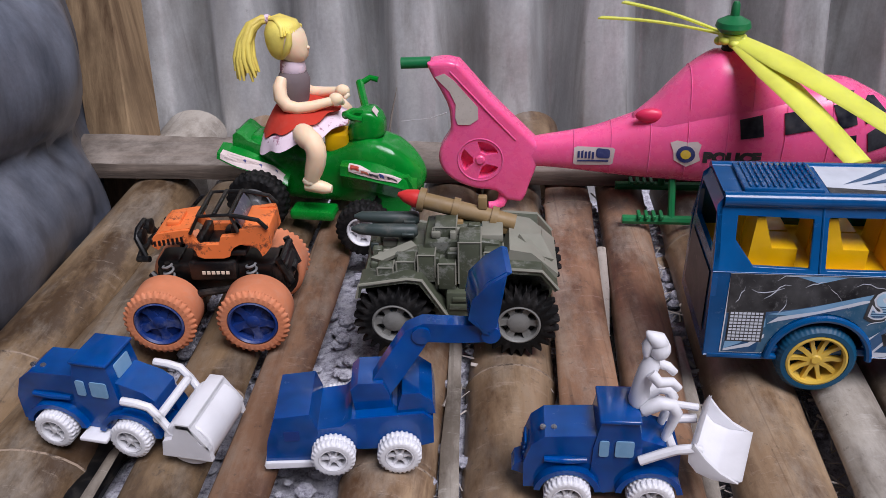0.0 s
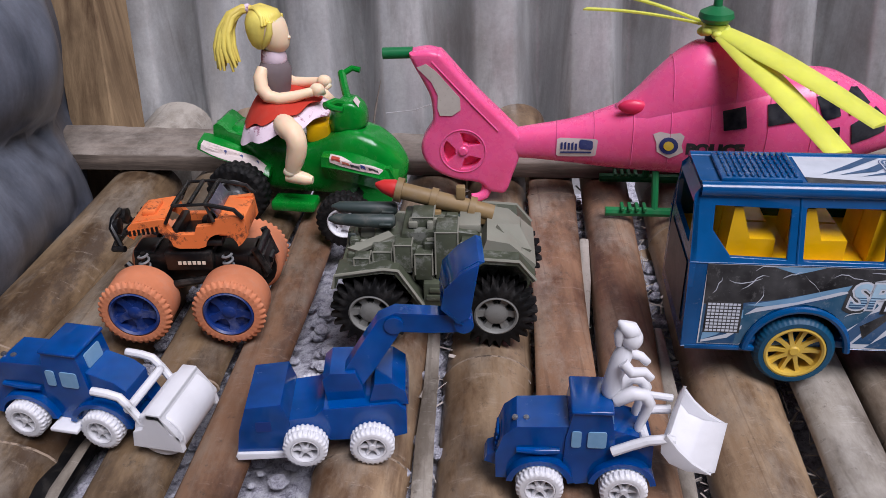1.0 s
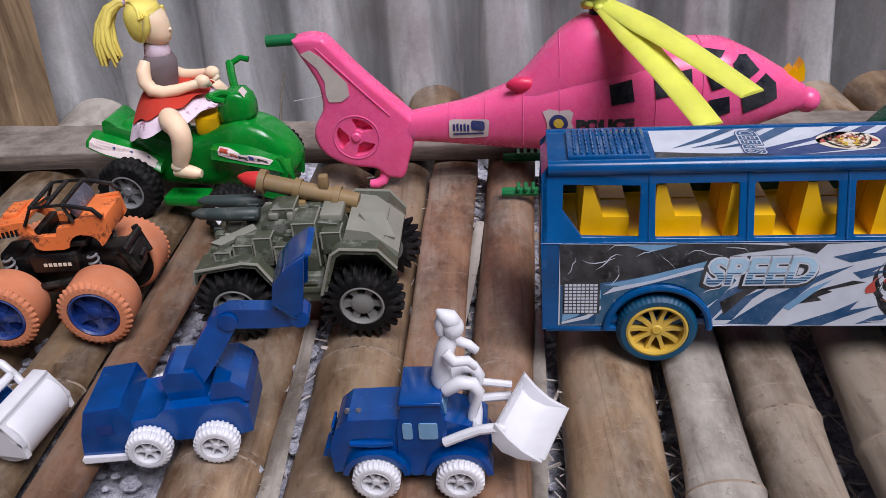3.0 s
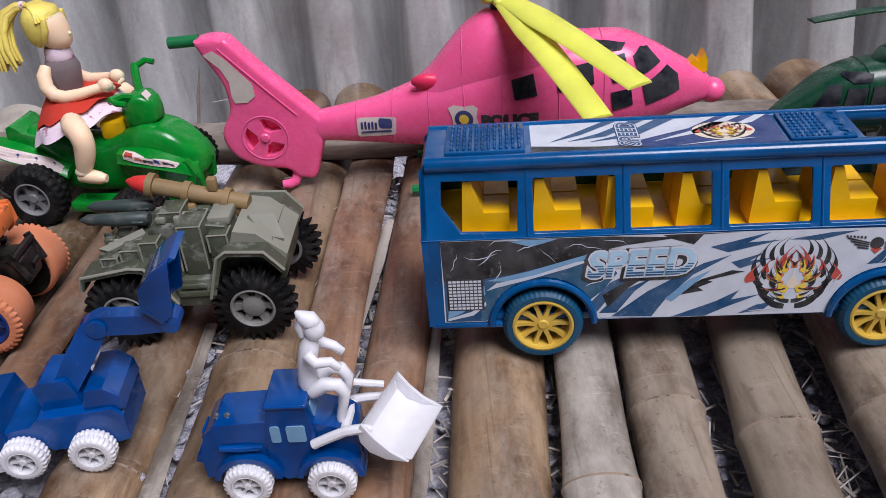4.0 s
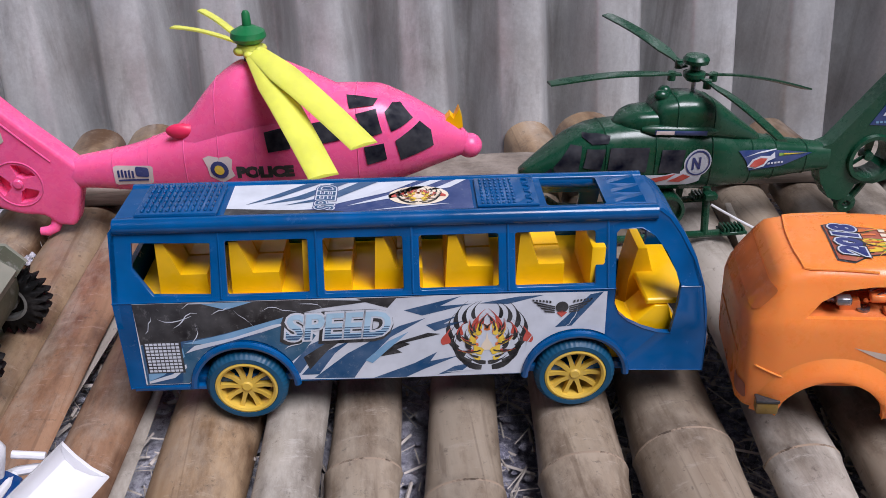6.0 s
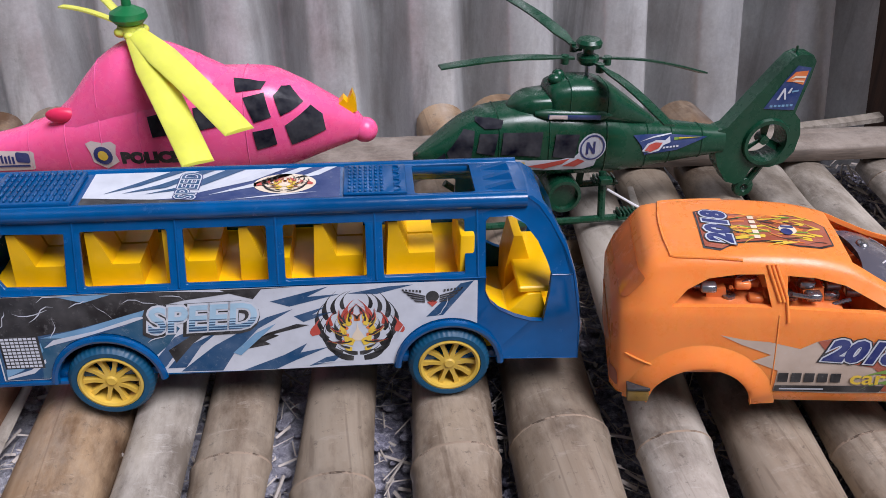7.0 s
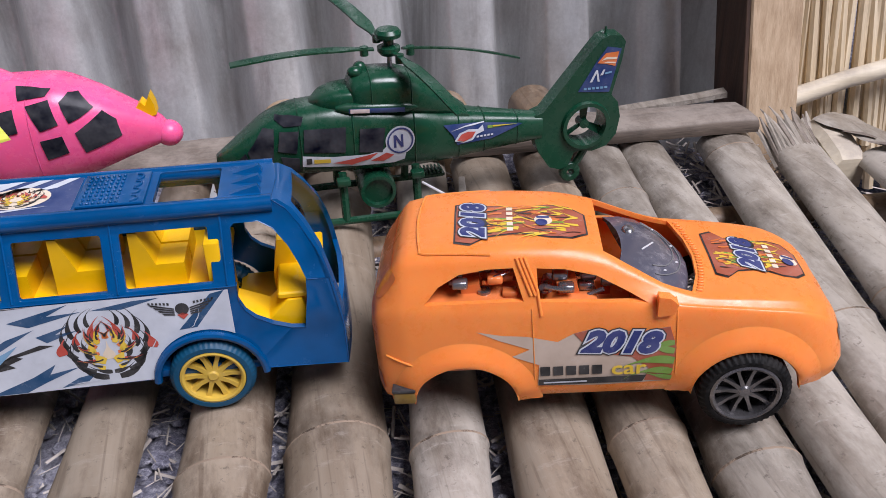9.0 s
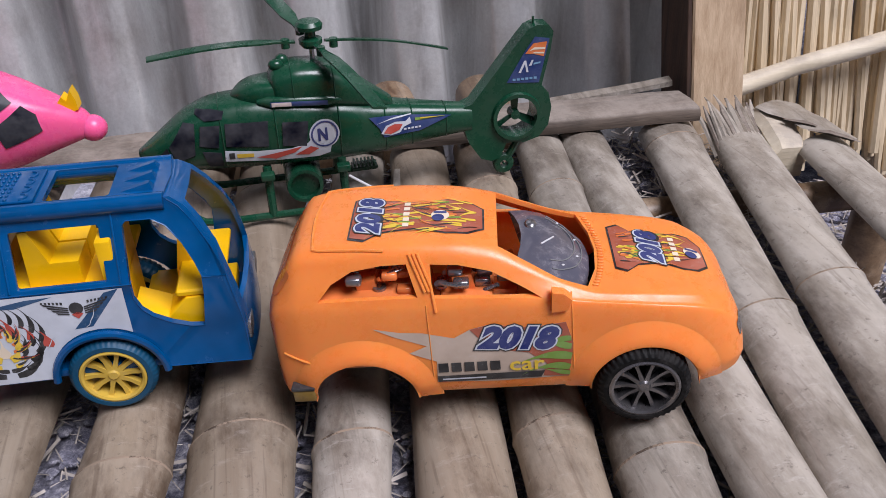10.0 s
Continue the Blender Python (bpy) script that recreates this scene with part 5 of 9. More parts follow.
    sheet(bm, [[(0.062, y0 + 0.001), (0.198, y0 + 0.001), (0.198, wide - y0 - 0.004), (0.062, wide - y0 - 0.004)]], rf)
    rs = part("roof_sticker", bm, INK_WHITE, e, "white roof sticker with blue and black stripes", normals=False)
    a, b = y0 + 0.001, wide - y0 - 0.004
    h = b - a
    at = lambda *ps: [(u, a + h * v) for u, v in ps]
    # dark field growing towards the emblem, black border, then swept streaks
    rband("field", [at((0.110, 0.16), (0.130, 0.40), (0.150, 0.62), (0.166, 1.0), (0.198, 1.0), (0.198, 0.0), (0.062, 0.0), (0.062, 0.10))], INK_ROYAL, 0.0003, "dark blue printed field")
    rband("border", [at((0.062, 0.0), (0.135, 0.0), (0.120, 0.10), (0.090, 0.16), (0.062, 0.24))], INK_BLACK, 0.0004, "black printed border")
    rband("stripe", [at((0.072, 0.34), (0.090, 0.56), (0.112, 1.0), (0.104, 1.0), (0.086, 0.62)), at((0.082, 0.34), (0.104, 0.48), (0.128, 1.0), (0.120, 1.0), (0.100, 0.58)), at((0.094, 0.30), (0.120, 0.44), (0.145, 1.0), (0.134, 1.0), (0.114, 0.52))], INK_BLUE, 0.0005, "blue printed streak")
    rband("stripe", [at((0.122, 0.30), (0.150, 0.62), (0.168, 1.0), (0.160, 1.0), (0.142, 0.66)), at((0.128, 0.22), (0.156, 0.46), (0.182, 1.0), (0.175, 1.0), (0.150, 0.52)), at((0.140, 0.06), (0.166, 0.14), (0.186, 0.22), (0.168, 0.20)), at((0.170, 0.62), (0.186, 0.74), (0.196, 1.0), (0.190, 1.0), (0.180, 0.78))], INK_WHITE, 0.0005, "white printed streak")
    for fat, mat, lift in ((0.0013, INK_NAVY, 0.00055), (0.0008, INK_WHITE, 0.0006), (0.0001, INK_BLUE, 0.0007)):
        bm = B()
        letters(bm, "SPEED", 0.0150, lambda u, v, w: rf(u, v, w, lift), 0.2, fat, 0.98, 90, (0.1165, (a + b) / 2))
        part("lettering", bm, mat, rs, "pale blue lettering across the roof", normals=False)
    bm = B()
    sheet(bm, [arc(0.168, (a + b) / 2, 0.017, 0, 348, 24, 0.015)], lambda u, v, w: rf(u, v, w, 0.0005))
    part("emblem_field", bm, INK_CREAM, rs, normals=False)
    flame_emblem(rs, lambda u, v, w, lift: rf(u, v, w, lift + 0.0004), 0.168, (a + b) / 2, 0.015, dark=0.55)


bus_e, bus_ys, BUS_W = bus()
bus_stickers(bus_e, bus_ys, BUS_W)


def inside(e, p):
    return e.matrix_basis.inverted() @ Vector(p)


def car():
    e = thing("toy_car", pose(0.531, 0.379, 0.0135, 0, -4.2, -15), "orange plastic toy car with worn stickers, missing a rear wheel", "toy car")
    CY = 0.049
    table = [(-0.008, 0.052, 0.046, 0.036, 0.034, 0.026), (-0.004, 0.061, 0.052, 0.044, 0.040, 0.030), (0.004, 0.073, 0.057, 0.047, 0.043, 0.031), (0.012, 0.0835, 0.059, 0.0485, 0.0445, 0.032),
             (0.03, 0.0862, 0.058, 0.049, 0.045, 0.0325), (0.06, 0.0868, 0.057, 0.049, 0.045, 0.033), (0.09, 0.085, 0.056, 0.049, 0.0455, 0.032), (0.112, 0.080, 0.055, 0.049, 0.0455, 0.031),
             (0.13, 0.0705, 0.0535, 0.049, 0.0455, 0.033), (0.15, 0.0595, 0.052, 0.049, 0.0455, 0.036), (0.165, 0.0545, 0.050, 0.049, 0.0455, 0.038), (0.19, 0.0515, 0.0465, 0.049, 0.045, 0.037),
             (0.215, 0.047, 0.042, 0.0485, 0.043, 0.034), (0.230, 0.040, 0.034, 0.045, 0.039, 0.029), (0.238, 0.031, 0.026, 0.039, 0.033, 0.024), (0.2425, 0.020, 0.016, 0.032, 0.026, 0.02)]

    def ring(x, inset, zb):
        zt, belt, hl, hb, hr = lerp_table(table, x)
        zt, belt, hl, hb, hr = zt - inset, belt - inset * 0.3, hl - inset, hb - inset, hr - inset
        half = [(hl - 0.002, zb), (hl, zb + 0.006), (hl + 0.0005, belt * 0.35), (hb + 0.65 * (hl - hb), belt * 0.7), (hb + 0.2 * (hl - hb), belt * 0.93), (hb - 0.0008, belt + 0.001), (hb - 0.28 * (hb - hr), belt + 0.3 * (zt - belt)), (hr + 0.38 * (hb - hr), belt + 0.62 * (zt - belt)), (hr + 0.12 * (hb - hr), belt + 0.84 * (zt - belt)), (hr * 0.86, belt + 0.955 * (zt - belt)), (hr * 0.45, zt - 0.0006), (0, zt)]
        fine = []
        for i in range(len(half) - 1):
            p0, p1, p2, p3 = half[max(i - 1, 0)], half[i], half[i + 1], half[i + 2] if i + 2 < len(half) else (-half[i][0], half[i][1])
            for k in range(3):
                t = k / 3
                fine.append(tuple(0.5 * (2 * p1[j] + (p2[j] - p0[j]) * t + (2 * p0[j] - 5 * p1[j] + 4 * p2[j] - p3[j]) * t * t + (3 * p1[j] - p0[j] - 3 * p2[j] + p3[j]) * t ** 3) for j in (0, 1)))
        fine.append(half[-1])
        return [Vector((x, CY - a, z)) for a, z in fine] + [Vector((x, CY + a, z)) for a, z in reversed(fine[:-1])]

    xs = [-0.008, -0.0072, -0.006, -0.0045, -0.003, -0.001] + [0.001 + 0.0036 * k for k in range(66)] + [0.2375, 0.2395, 0.2412, 0.2425]
    bm = B()
    loft(bm, [ring(x, 0, 0.0) for x in xs])
    body = part("body", bm, ORANGE, e, sharp=32)

    def cutter(build):
        c = B()
        build(c)
        return part("cutter", c, ORANGE, e)

    hollow = cutter(lambda c: loft(c, [ring(x, 0.0026, -0.02) for x in [-0.0045] + xs[7:-6] + [0.2345]]))
    rear_w = cutter(lambda c: prism(c, [(0.022, 0.0605), (0.03, 0.069), (0.041, 0.0745), (0.056, 0.0765), (0.069, 0.0765), (0.0735, 0.060)], -0.02, 0.12))
    front_w = cutter(lambda c: prism(c, [(0.081, 0.0595), (0.081, 0.0755), (0.095, 0.074), (0.111, 0.0695), (0.126, 0.0615), (0.1365, 0.0555), (0.128, 0.0565)], -0.02, 0.12))
    screen = cutter(lambda c: plate(c, [[(0.1155, CY - 0.027), (0.145, CY - 0.0345), (0.160, CY - 0.0355), (0.1655, CY - 0.018), (0.167, CY), (0.1655, CY + 0.018), (0.160, CY + 0.0355), (0.145, CY + 0.0345), (0.1155, CY + 0.027)]], lambda u, v, w: (u, v, 0.046 + 0.06 * w)))
    arches = [cutter(lambda c, x=x, z=z: lathe(c, [(0.0001, -0.06), (0.0285, -0.06), (0.0285, 0.06), (0.0001, 0.06)], 40, Matrix.Translation((x, CY, z)))) for x, z in ((0.040, -0.0035), (0.188, -0.002))]
    cut(body, hollow, rear_w, front_w, screen, *arches)
    # flares, seams, ribs, mirror, screen rim
    side = on_surface(body, lambda u, v: ((u, -0.1, v), (0, 1, 0)), 0.0003)
    for x, z in ((0.040, -0.0035), (0.188, -0.002)):
        for s in (-1, 1):
            bm = B()
            rings = []
            for a in range(178, 1, -4):
                c, sn = math.cos(radians(a)), math.sin(radians(a))
                q = math.sin(math.pi * (178 - a) / 176) ** 0.5
                ring = []
                for r, out in ((0.0415, -0.0004), (0.0385, 0.0010 * q), (0.0345, 0.0028 * q), (0.0310, 0.0036 * q + 0.0006), (0.0290, 0.0032 * q + 0.0006), (0.0282, 0.0016), (0.0282, -0.003), (0.0400, -0.003)):
                    p = side(x + r * c, max(z + r * sn, 0.001), 0)
                    yy = min(p.y, 0.008) - out
                    ring.append(Vector((x + r * c, yy if s < 0 else 2 * CY - yy, z + r * sn)))
                rings.append(ring)
            loft(bm, rings)
            part("wheel_arch", bm, ORANGE, body)
    top = on_surface(body, lambda u, v: ((u, v, 0.2), (0, 0, -1)), 0.0003)
    bm = B()
    for dx in (0.0, 0.0028, 0.0056):
        tube(bm, [side(0.0700 + dx * 0.75 + 0.0024 * k, 0.0830 - 0.0065 * k, 0) for k in (0.3, 0.9, 1.5, 2.1, 2.7, 3.1)], 0.0009, 8)
    part("pillar_rib", bm, ORANGE, body)
    bm = B()
    tube(bm, [side(0.0775, 0.056 - 0.0048 * k, 0) + Vector((0, 0.0001, 0)) for k in range(10)], 0.00035, 6)
    part("door_seam", bm, ORANGE, body)
    bm = B()
    tube(bm, [side(0.151, 0.056 - 0.0048 * k, 0) + Vector((0, 0.0001, 0)) for k in range(11)], 0.00035, 6)
    part("door_seam", bm, ORANGE, body)
    bm = B()
    for k in range(26):
        v = CY - 0.034 + 0.0027 * k
        u = 0.170 - 0.006 * ((v - CY) / 0.034) ** 2
        p = top(u, v, 0)
        box(bm, p.x - 0.0016, p.x + 0.0016, p.y - 0.0008, p.y + 0.0008, p.z - 0.001, p.z + 0.0007, 0.0003, 1)
    part("cowl_vent", bm, ORANGE, body)
    bm = B()
    line = [(0.058 - 0.0055 * k, CY - 0.0335 + 0.0004 * k) for k in range(7)] + [(0.0215 - 0.0025 * math.sin(math.pi * k / 12), CY - 0.030 + 0.005 * k) for k in range(13)] + [(0.025 + 0.0055 * k, CY + 0.0311 + 0.0004 * k) for k in range(7)]
    tube(bm, [top(u, v, 0) for u, v in line], 0.0008, 6)
    part("spoiler_seam", bm, ORANGE, body)
    back = on_surface(body, lambda u, v: ((-0.1, u, v), (1, 0, 0)), 0.0002)
    bm = B()
    tube(bm, [side(0.026 - 0.0033 * k, 0.0205 + 0.0012 * k, 0) for k in range(9)] + [back(CY - 0.030 + 0.0075 * k, 0.0290, 0) for k in range(9)], 0.0006, 6)
    part("bumper_crease", bm, ORANGE, body)
    bm = B()
    p = side(0.145, 0.052, 0)
    loft(bm, [[Vector((0.1440 + dx, p.y - out, 0.0555 + dz)) for dx, dz in ((-0.0035, -0.0060), (0.0050, -0.0050), (0.0070, 0.0010), (0.0030, 0.0050), (-0.0030, 0.0062))] for out in (-0.003, 0.0028)])
    bevelled(bm, 0.0014, 3)
    part("wing_mirror", bm, ORANGE, body)
    # lamps
    bm = B()
    box(bm, 0.0005, 0.0125, -0.0036, 0.004, 0.0012, 0.0092, 0.0012, 2)
    lamp = part("bumper_lamp", bm, INK_LAMP, body, "dull yellow and black lamp")
    bm = B()
    box(bm, 0.0002, 0.0130, -0.0040, 0.004, 0.0092, 0.0112, 0.0006, 2)
    part("lamp_border", bm, INK_BLACK, lamp)
    bm = B()
    sheet(bm, [rrect(CY - 0.044, CY - 0.030, 0.006, 0.0165, 0.002, 3)], on_surface(body, lambda u, v: ((-0.1, u, v), (1, 0, 0)), 0.0004), 0.004)
    part("tail_lamp", bm, INK_RUST, body, "dull rubbed tail lamp sticker", normals=False)
    bm = B()
    sheet(bm, [rrect(CY - 0.036, CY + 0.036, 0.060, 0.0745, 0.003, 3)], on_surface(body, lambda u, v: ((-0.1, u, v), (1, 0, 0)), 0.0004), 0.004)
    part("rear_window", bm, AMBER, body, "amber rear window", normals=False)
    bm = B()
    sheet(bm, [rrect(CY - 0.036, CY - 0.024, 0.018, 0.027, 0.002, 3)], on_surface(body, lambda u, v: ((0.4, u, v), (-1, 0, 0)), 0.0004), 0.004)
    part("headlight", bm, CHROME, body, "worn silver headlight", normals=False)
    # interior
    bm = B()
    box(bm, 0.012, 0.158, CY - 0.040, CY + 0.040, 0.012, 0.018, 0.002)
    box(bm, 0.135, 0.16, CY - 0.038, CY + 0.038, 0.018, 0.046, 0.006)
    box(bm, 0.018, 0.074, CY - 0.041, CY + 0.041, 0.044, 0.0600, 0.003)
    box(bm, 0.084, 0.112, CY - 0.041, CY - 0.012, 0.044, 0.0570, 0.003)
    inn = part("interior", bm, AMBER, e, "brown clear plastic interior")
    for x in (0.045, 0.095):
        for y in (CY - 0.034, CY + 0.006):
            bm = B()
            prism(bm, [(x, 0.018), (x - 0.004, 0.064), (x + 0.006, 0.066), (x + 0.012, 0.036), (x + 0.028, 0.036), (x + 0.030, 0.018)], y, y + 0.027)
            bevelled(bm, 0.003, 2)
            part("seat", bm, AMBER, inn)
    rnd = random.Random(3)
    for k in range(34):
        back = k < 18
        x, y, z = (rnd.uniform(0.028, 0.072), rnd.uniform(0.010, 0.03), rnd.uniform(0.060, 0.071)) if back else (rnd.uniform(0.084, 0.122), rnd.uniform(0.010, 0.034), rnd.uniform(0.056, 0.068))
        bm = B()
        if k % 3 == 0:
            box(bm, x - 0.004, x + 0.004, y - 0.002, y + 0.004, z - 0.003, z + 0.0015, 0.0008, 1)
        elif k % 3 == 1:
            lathe(bm, [(0.0014, -0.0008), (0.0036, -0.0008), (0.0036, 0.0008), (0.0014, 0.0008), (0.0014, -0.0008)], 10, Matrix.Translation((x, y, z)), "z")
        else:
            tube(bm, [(x, y, z), (x + rnd.uniform(-0.01, 0.01), y + rnd.uniform(-0.006, 0.006), z + rnd.uniform(-0.004, 0.005))], 0.0012, 6)
        part("engine_detail", bm, AMBER if back and k % 2 else CHROME, inn, "moulded detail", sharp=60)
    bm = B()
    loft(bm, [[Vector((0.128 + 0.036 * a - 0.006 * b * b, CY + 0.030 * b, 0.067 - 0.018 * a + 0.006 * math.sin(a * 3.1) - 0.003 * b * b - d)) for b in (-1, -0.7, -0.35, 0, 0.35, 0.7, 1)] + [Vector((0.128 + 0.036 * a - 0.006 * b * b, CY + 0.030 * b, 0.065 - 0.018 * a + 0.006 * math.sin(a * 3.1) - 0.003 * b * b)) for b in (1, 0.7, 0.35, 0, -0.35, -0.7, -1)] for a, d in ((0, 0), (0.25, 0), (0.5, 0), (0.75, 0), (1, 0))])
    dome = part("windscreen", bm, SMOKE, e, "smoked clear windscreen with scratched print")
    dm = on_surface(dome, lambda u, v: ((u, v, 0.2), (0, 0, -1)), 0.0004)
    bm = B()
    tube(bm, [dm(0.138 + 0.0018 * k, CY - 0.010 + 0.0022 * k, 0) for k in range(5)], 0.0005, 6)
    part("gauge_needle", bm, WHITE, dome, "white printed line")
    for rr in (0.017, 0.021):
        bm = B()
        tube(bm, [dm(0.139 + rr * math.cos(radians(a)), CY + 1.25 * rr * math.sin(radians(a)), 0) for a in range(-80, 81, 8)], 0.00035, 5)
        part("gauge_ring", bm, GREY_RIM, dome, "pale printed ring")
    for a in (-60, -20, 20, 60):
        bm = B()
        c = dm(0.139 + 0.019 * math.cos(radians(a)), CY + 1.25 * 0.019 * math.sin(radians(a)), 0)
        blob(bm, c, (0.0009, 0.0009, 0.0003), 8, 4)
        part("gauge_mark", bm, WHITE, dome)
    bm = B()
    blob(bm, (0.1335, CY + 0.010, 0.0665), (0.0035, 0.0045, 0.0022), 12, 6)
    part("gauge_bulb", bm, CHROME, dome, "bright moulded bulb")
    # wheels: both front wheels, and the far rear one
    wheel(e, (0.187, 0.001, 0.0018), 0.0236, 0.016, BLACK_TYRE, RIM_DARK, 10, 44, 0.0008, 0.5, 0.79, 0.3, 1, 0.11, 0.2, "dusty black rubber tyre", "worn chrome ten-spoke rim")
    wheel(e, (0.187, 2 * CY - 0.004, 0.0018), 0.0236, 0.016, BLACK_TYRE, CHROME, 10, 44, 0.0008, 0.5, 0.74, 0.3, -1, 0.1, 0.2, "dusty black rubber tyre", "worn chrome ten-spoke rim")
    bm = B()
    tube(bm, [(0.187, 0.004, 0.0018), (0.187, 2 * CY - 0.006, 0.0018)], 0.0018, 8)
    part("axle", bm, CHROME, e)
    # black disc added so the gaps between the spokes look dark
    bm = B()
    lathe(bm, [(0.0001, 0.0040), (0.0180, 0.0040), (0.0180, 0.0055), (0.0001, 0.0055)], 24, Matrix.Translation((0.187, 0, 0.0018)))
    part("brake_disc", bm, BLACK, e)
    bm = B()
    box(bm, 0.012, 0.17, CY - 0.030, CY + 0.030, 0.004, 0.012, 0.002)
    part("chassis", bm, BLACK, e)

    # stickers
    def print_part(name, loops, mat, fn, parent, label="", cell=0.006, lift=0.0):
        for lp in loops:
            bm = B()
            sheet(bm, [lp], fn, cell)
            if lift:
                bmesh.ops.translate(bm, verts=bm.verts[:], vec=lift)
            ob = part(name, bm, mat, parent, label, normals=False)
        return ob

    def up(k):
        return Vector((0, -0.00022 * k, 0))

    torn = print_part("side_sticker", [[(0.048, 0.0445), (0.062, 0.0415), (0.074, 0.0405), (0.090, 0.0365), (0.0985, 0.0412), (0.108, 0.0435), (0.130, 0.0405), (0.1475, 0.0425), (0.1510, 0.030), (0.1485, 0.0085), (0.112, 0.0072), (0.079, 0.0085), (0.080, 0.0225), (0.066, 0.0285), (0.0755, 0.0325), (0.060, 0.0385)]], PAPER_TORN, side, body, "torn paper sticker with rubbed flames")
    print_part("flame_field", [[(0.0985, 0.0412), (0.108, 0.0435), (0.130, 0.0405), (0.1475, 0.0425), (0.1510, 0.030), (0.1485, 0.0085), (0.135, 0.0095), (0.137, 0.018), (0.128, 0.0255), (0.112, 0.0285), (0.103, 0.0355)]], INK_RUST, side, torn, "rust-red flame print", lift=up(1))
    print_part("flame_tongue", [flame(0.150, 0.022, 165, 0.032, 0.0022, 25), flame(0.150, 0.028, 170, 0.024, 0.0018, -25), flame(0.149, 0.015, 160, 0.026, 0.0020, 30), flame(0.150, 0.033, 178, 0.018, 0.0015, 20), flame(0.149, 0.011, 172, 0.018, 0.0014, -10)], INK_GREEN, side, torn, "green flame print", lift=up(2))
    for fat, mat, k in ((0.0024, INK_BLACK, 2), (0.0018, INK_WHITE, 2.6), (0.0010, INK_NAVY, 3.2)):
        bm = B()
        letters(bm, "2018", 0.0172, side, 0.32, fat, 1.1, -4, (0.1215, 0.0345))
        bmesh.ops.translate(bm, verts=bm.verts[:], vec=up(k))
        part("lettering", bm, mat, torn, "navy lettering with a white edge" if k == 3.2 else "", normals=False)
    bm = B()
    letters(bm, "car", 0.0125, side, 0, 0.0002, 1.15, 0, (0.1265, 0.0185))
    bmesh.ops.translate(bm, verts=bm.verts[:], vec=up(3))
    part("lettering", bm, INK_YELLOW, torn, "yellow lettering", normals=False)
    bars = [[(x, 0.0155), (x + 0.0052, 0.0155), (x + 0.0052, 0.0215), (x, 0.0215)] for x in (0.0805, 0.0873, 0.0941, 0.1009, 0.1077)]
    print_part("brand_bar", bars, INK_BLACK, side, torn, "dark printed bars", lift=up(2))
    print_part("base_band", [[(0.0795, 0.0088), (0.134, 0.0090), (0.136, 0.0135), (0.0795, 0.0130)]], INK_BLACK, side, torn, "black printed band", lift=up(2))
    print_part("fine_print", [[(0.082, 0.0102), (0.105, 0.0104), (0.105, 0.0114), (0.082, 0.0112)]], INK_WHITE, side, torn, "", lift=up(3))

    def shield(x0, x1, y0, y1):
        w, h = x1 - x0, y1 - y0
        return [(x0 + w * a, y0 + h * b) for a, b in ((0, 0.06), (0.12, 0.0), (0.25, 0.14), (0.5, 0.2), (0.72, 0.12), (0.88, 0.14), (1, 0.28), (1, 0.72), (0.88, 0.86), (0.72, 0.88), (0.5, 0.8), (0.25, 0.86), (0.12, 1.0), (0, 0.94))]

    upz = lambda k: Vector((0, 0, 0.00022 * k))

    def top_sticker(name, x0, x1, y0, y1, flip, size):
        edge = print_part(name, [shield(x0 - 0.001, x1 + 0.001, y0 - 0.0015, y1 + 0.0015)], INK_BLACK, top, body, "shield-shaped flame sticker with rubbed print", 0.008)
        print_part("shield_field", [shield(x0, x1, y0, y1)], INK_RUST, top, edge, "rust-red print", 0.008, upz(1))
        w, h = x1 - x0, y1 - y0
        rnd = random.Random(7)
        for mat, lift, count, fat in ((INK_YELLOW, 2, 44, 0.0008), (INK_ORANGE, 2.4, 20, 0.0007), (INK_GREEN, 2.2, 8, 0.0007), (INK_BLACK, 2.7, 14, 0.0004)):
            tongues = []
            for k in range(count):
                fx = rnd.uniform(0.25, 0.97) if not flip else rnd.uniform(0.03, 0.7)
                fy = rnd.uniform(0.17, 0.83)
                ln = min(w * rnd.uniform(0.14, 0.30), w * ((fx - 0.03) if not flip else (0.97 - fx)))
                tongues.append(flame(x0 + w * fx, y0 + h * fy, (180 if not flip else 0) + rnd.uniform(-16, 16), ln, fat * rnd.uniform(0.7, 1.2), rnd.uniform(-40, 40)))
            print_part("flame_tongue", tongues, mat, top, edge, {2: "yellow flame print", 2.4: "orange flame print", 2.2: "green flame print"}.get(lift, ""), 0.008, upz(lift))
        cx = x0 + w * (0.14 if not flip else 0.42)
        cy = (y0 + y1) / 2
        for fat, mat, k in ((0.0024, INK_BLACK, 3), (0.0018, INK_WHITE, 3.5), (0.0009, INK_NAVY, 4)):
            bm = B()
            letters(bm, "2018", size, top, 0.3, fat, 1.0, 90, (cx, cy))
            bmesh.ops.translate(bm, verts=bm.verts[:], vec=upz(k))
            part("lettering", bm, mat, edge, "navy lettering with a white edge" if k == 4 else "", normals=False)
        bx = x0 + w * (0.42 if not flip else 0.68)
        print_part("brand_bar", [[(bx - 0.0016, cy - 0.0115 + 0.005 * k), (bx + 0.0016, cy - 0.0115 + 0.005 * k), (bx + 0.0016, cy - 0.0082 + 0.005 * k), (bx - 0.0016, cy - 0.0082 + 0.005 * k)] for k in range(5)], INK_CREAM, top, edge, "cream printed bars", 0.008, upz(3))
        lx = x0 + w * (0.68 if not flip else 0.88)
        print_part("logo_shape", [arc(lx, cy - 0.001, 0.0048, 0, 340, 12)], INK_CREAM, top, edge, "", 0.008, upz(3))
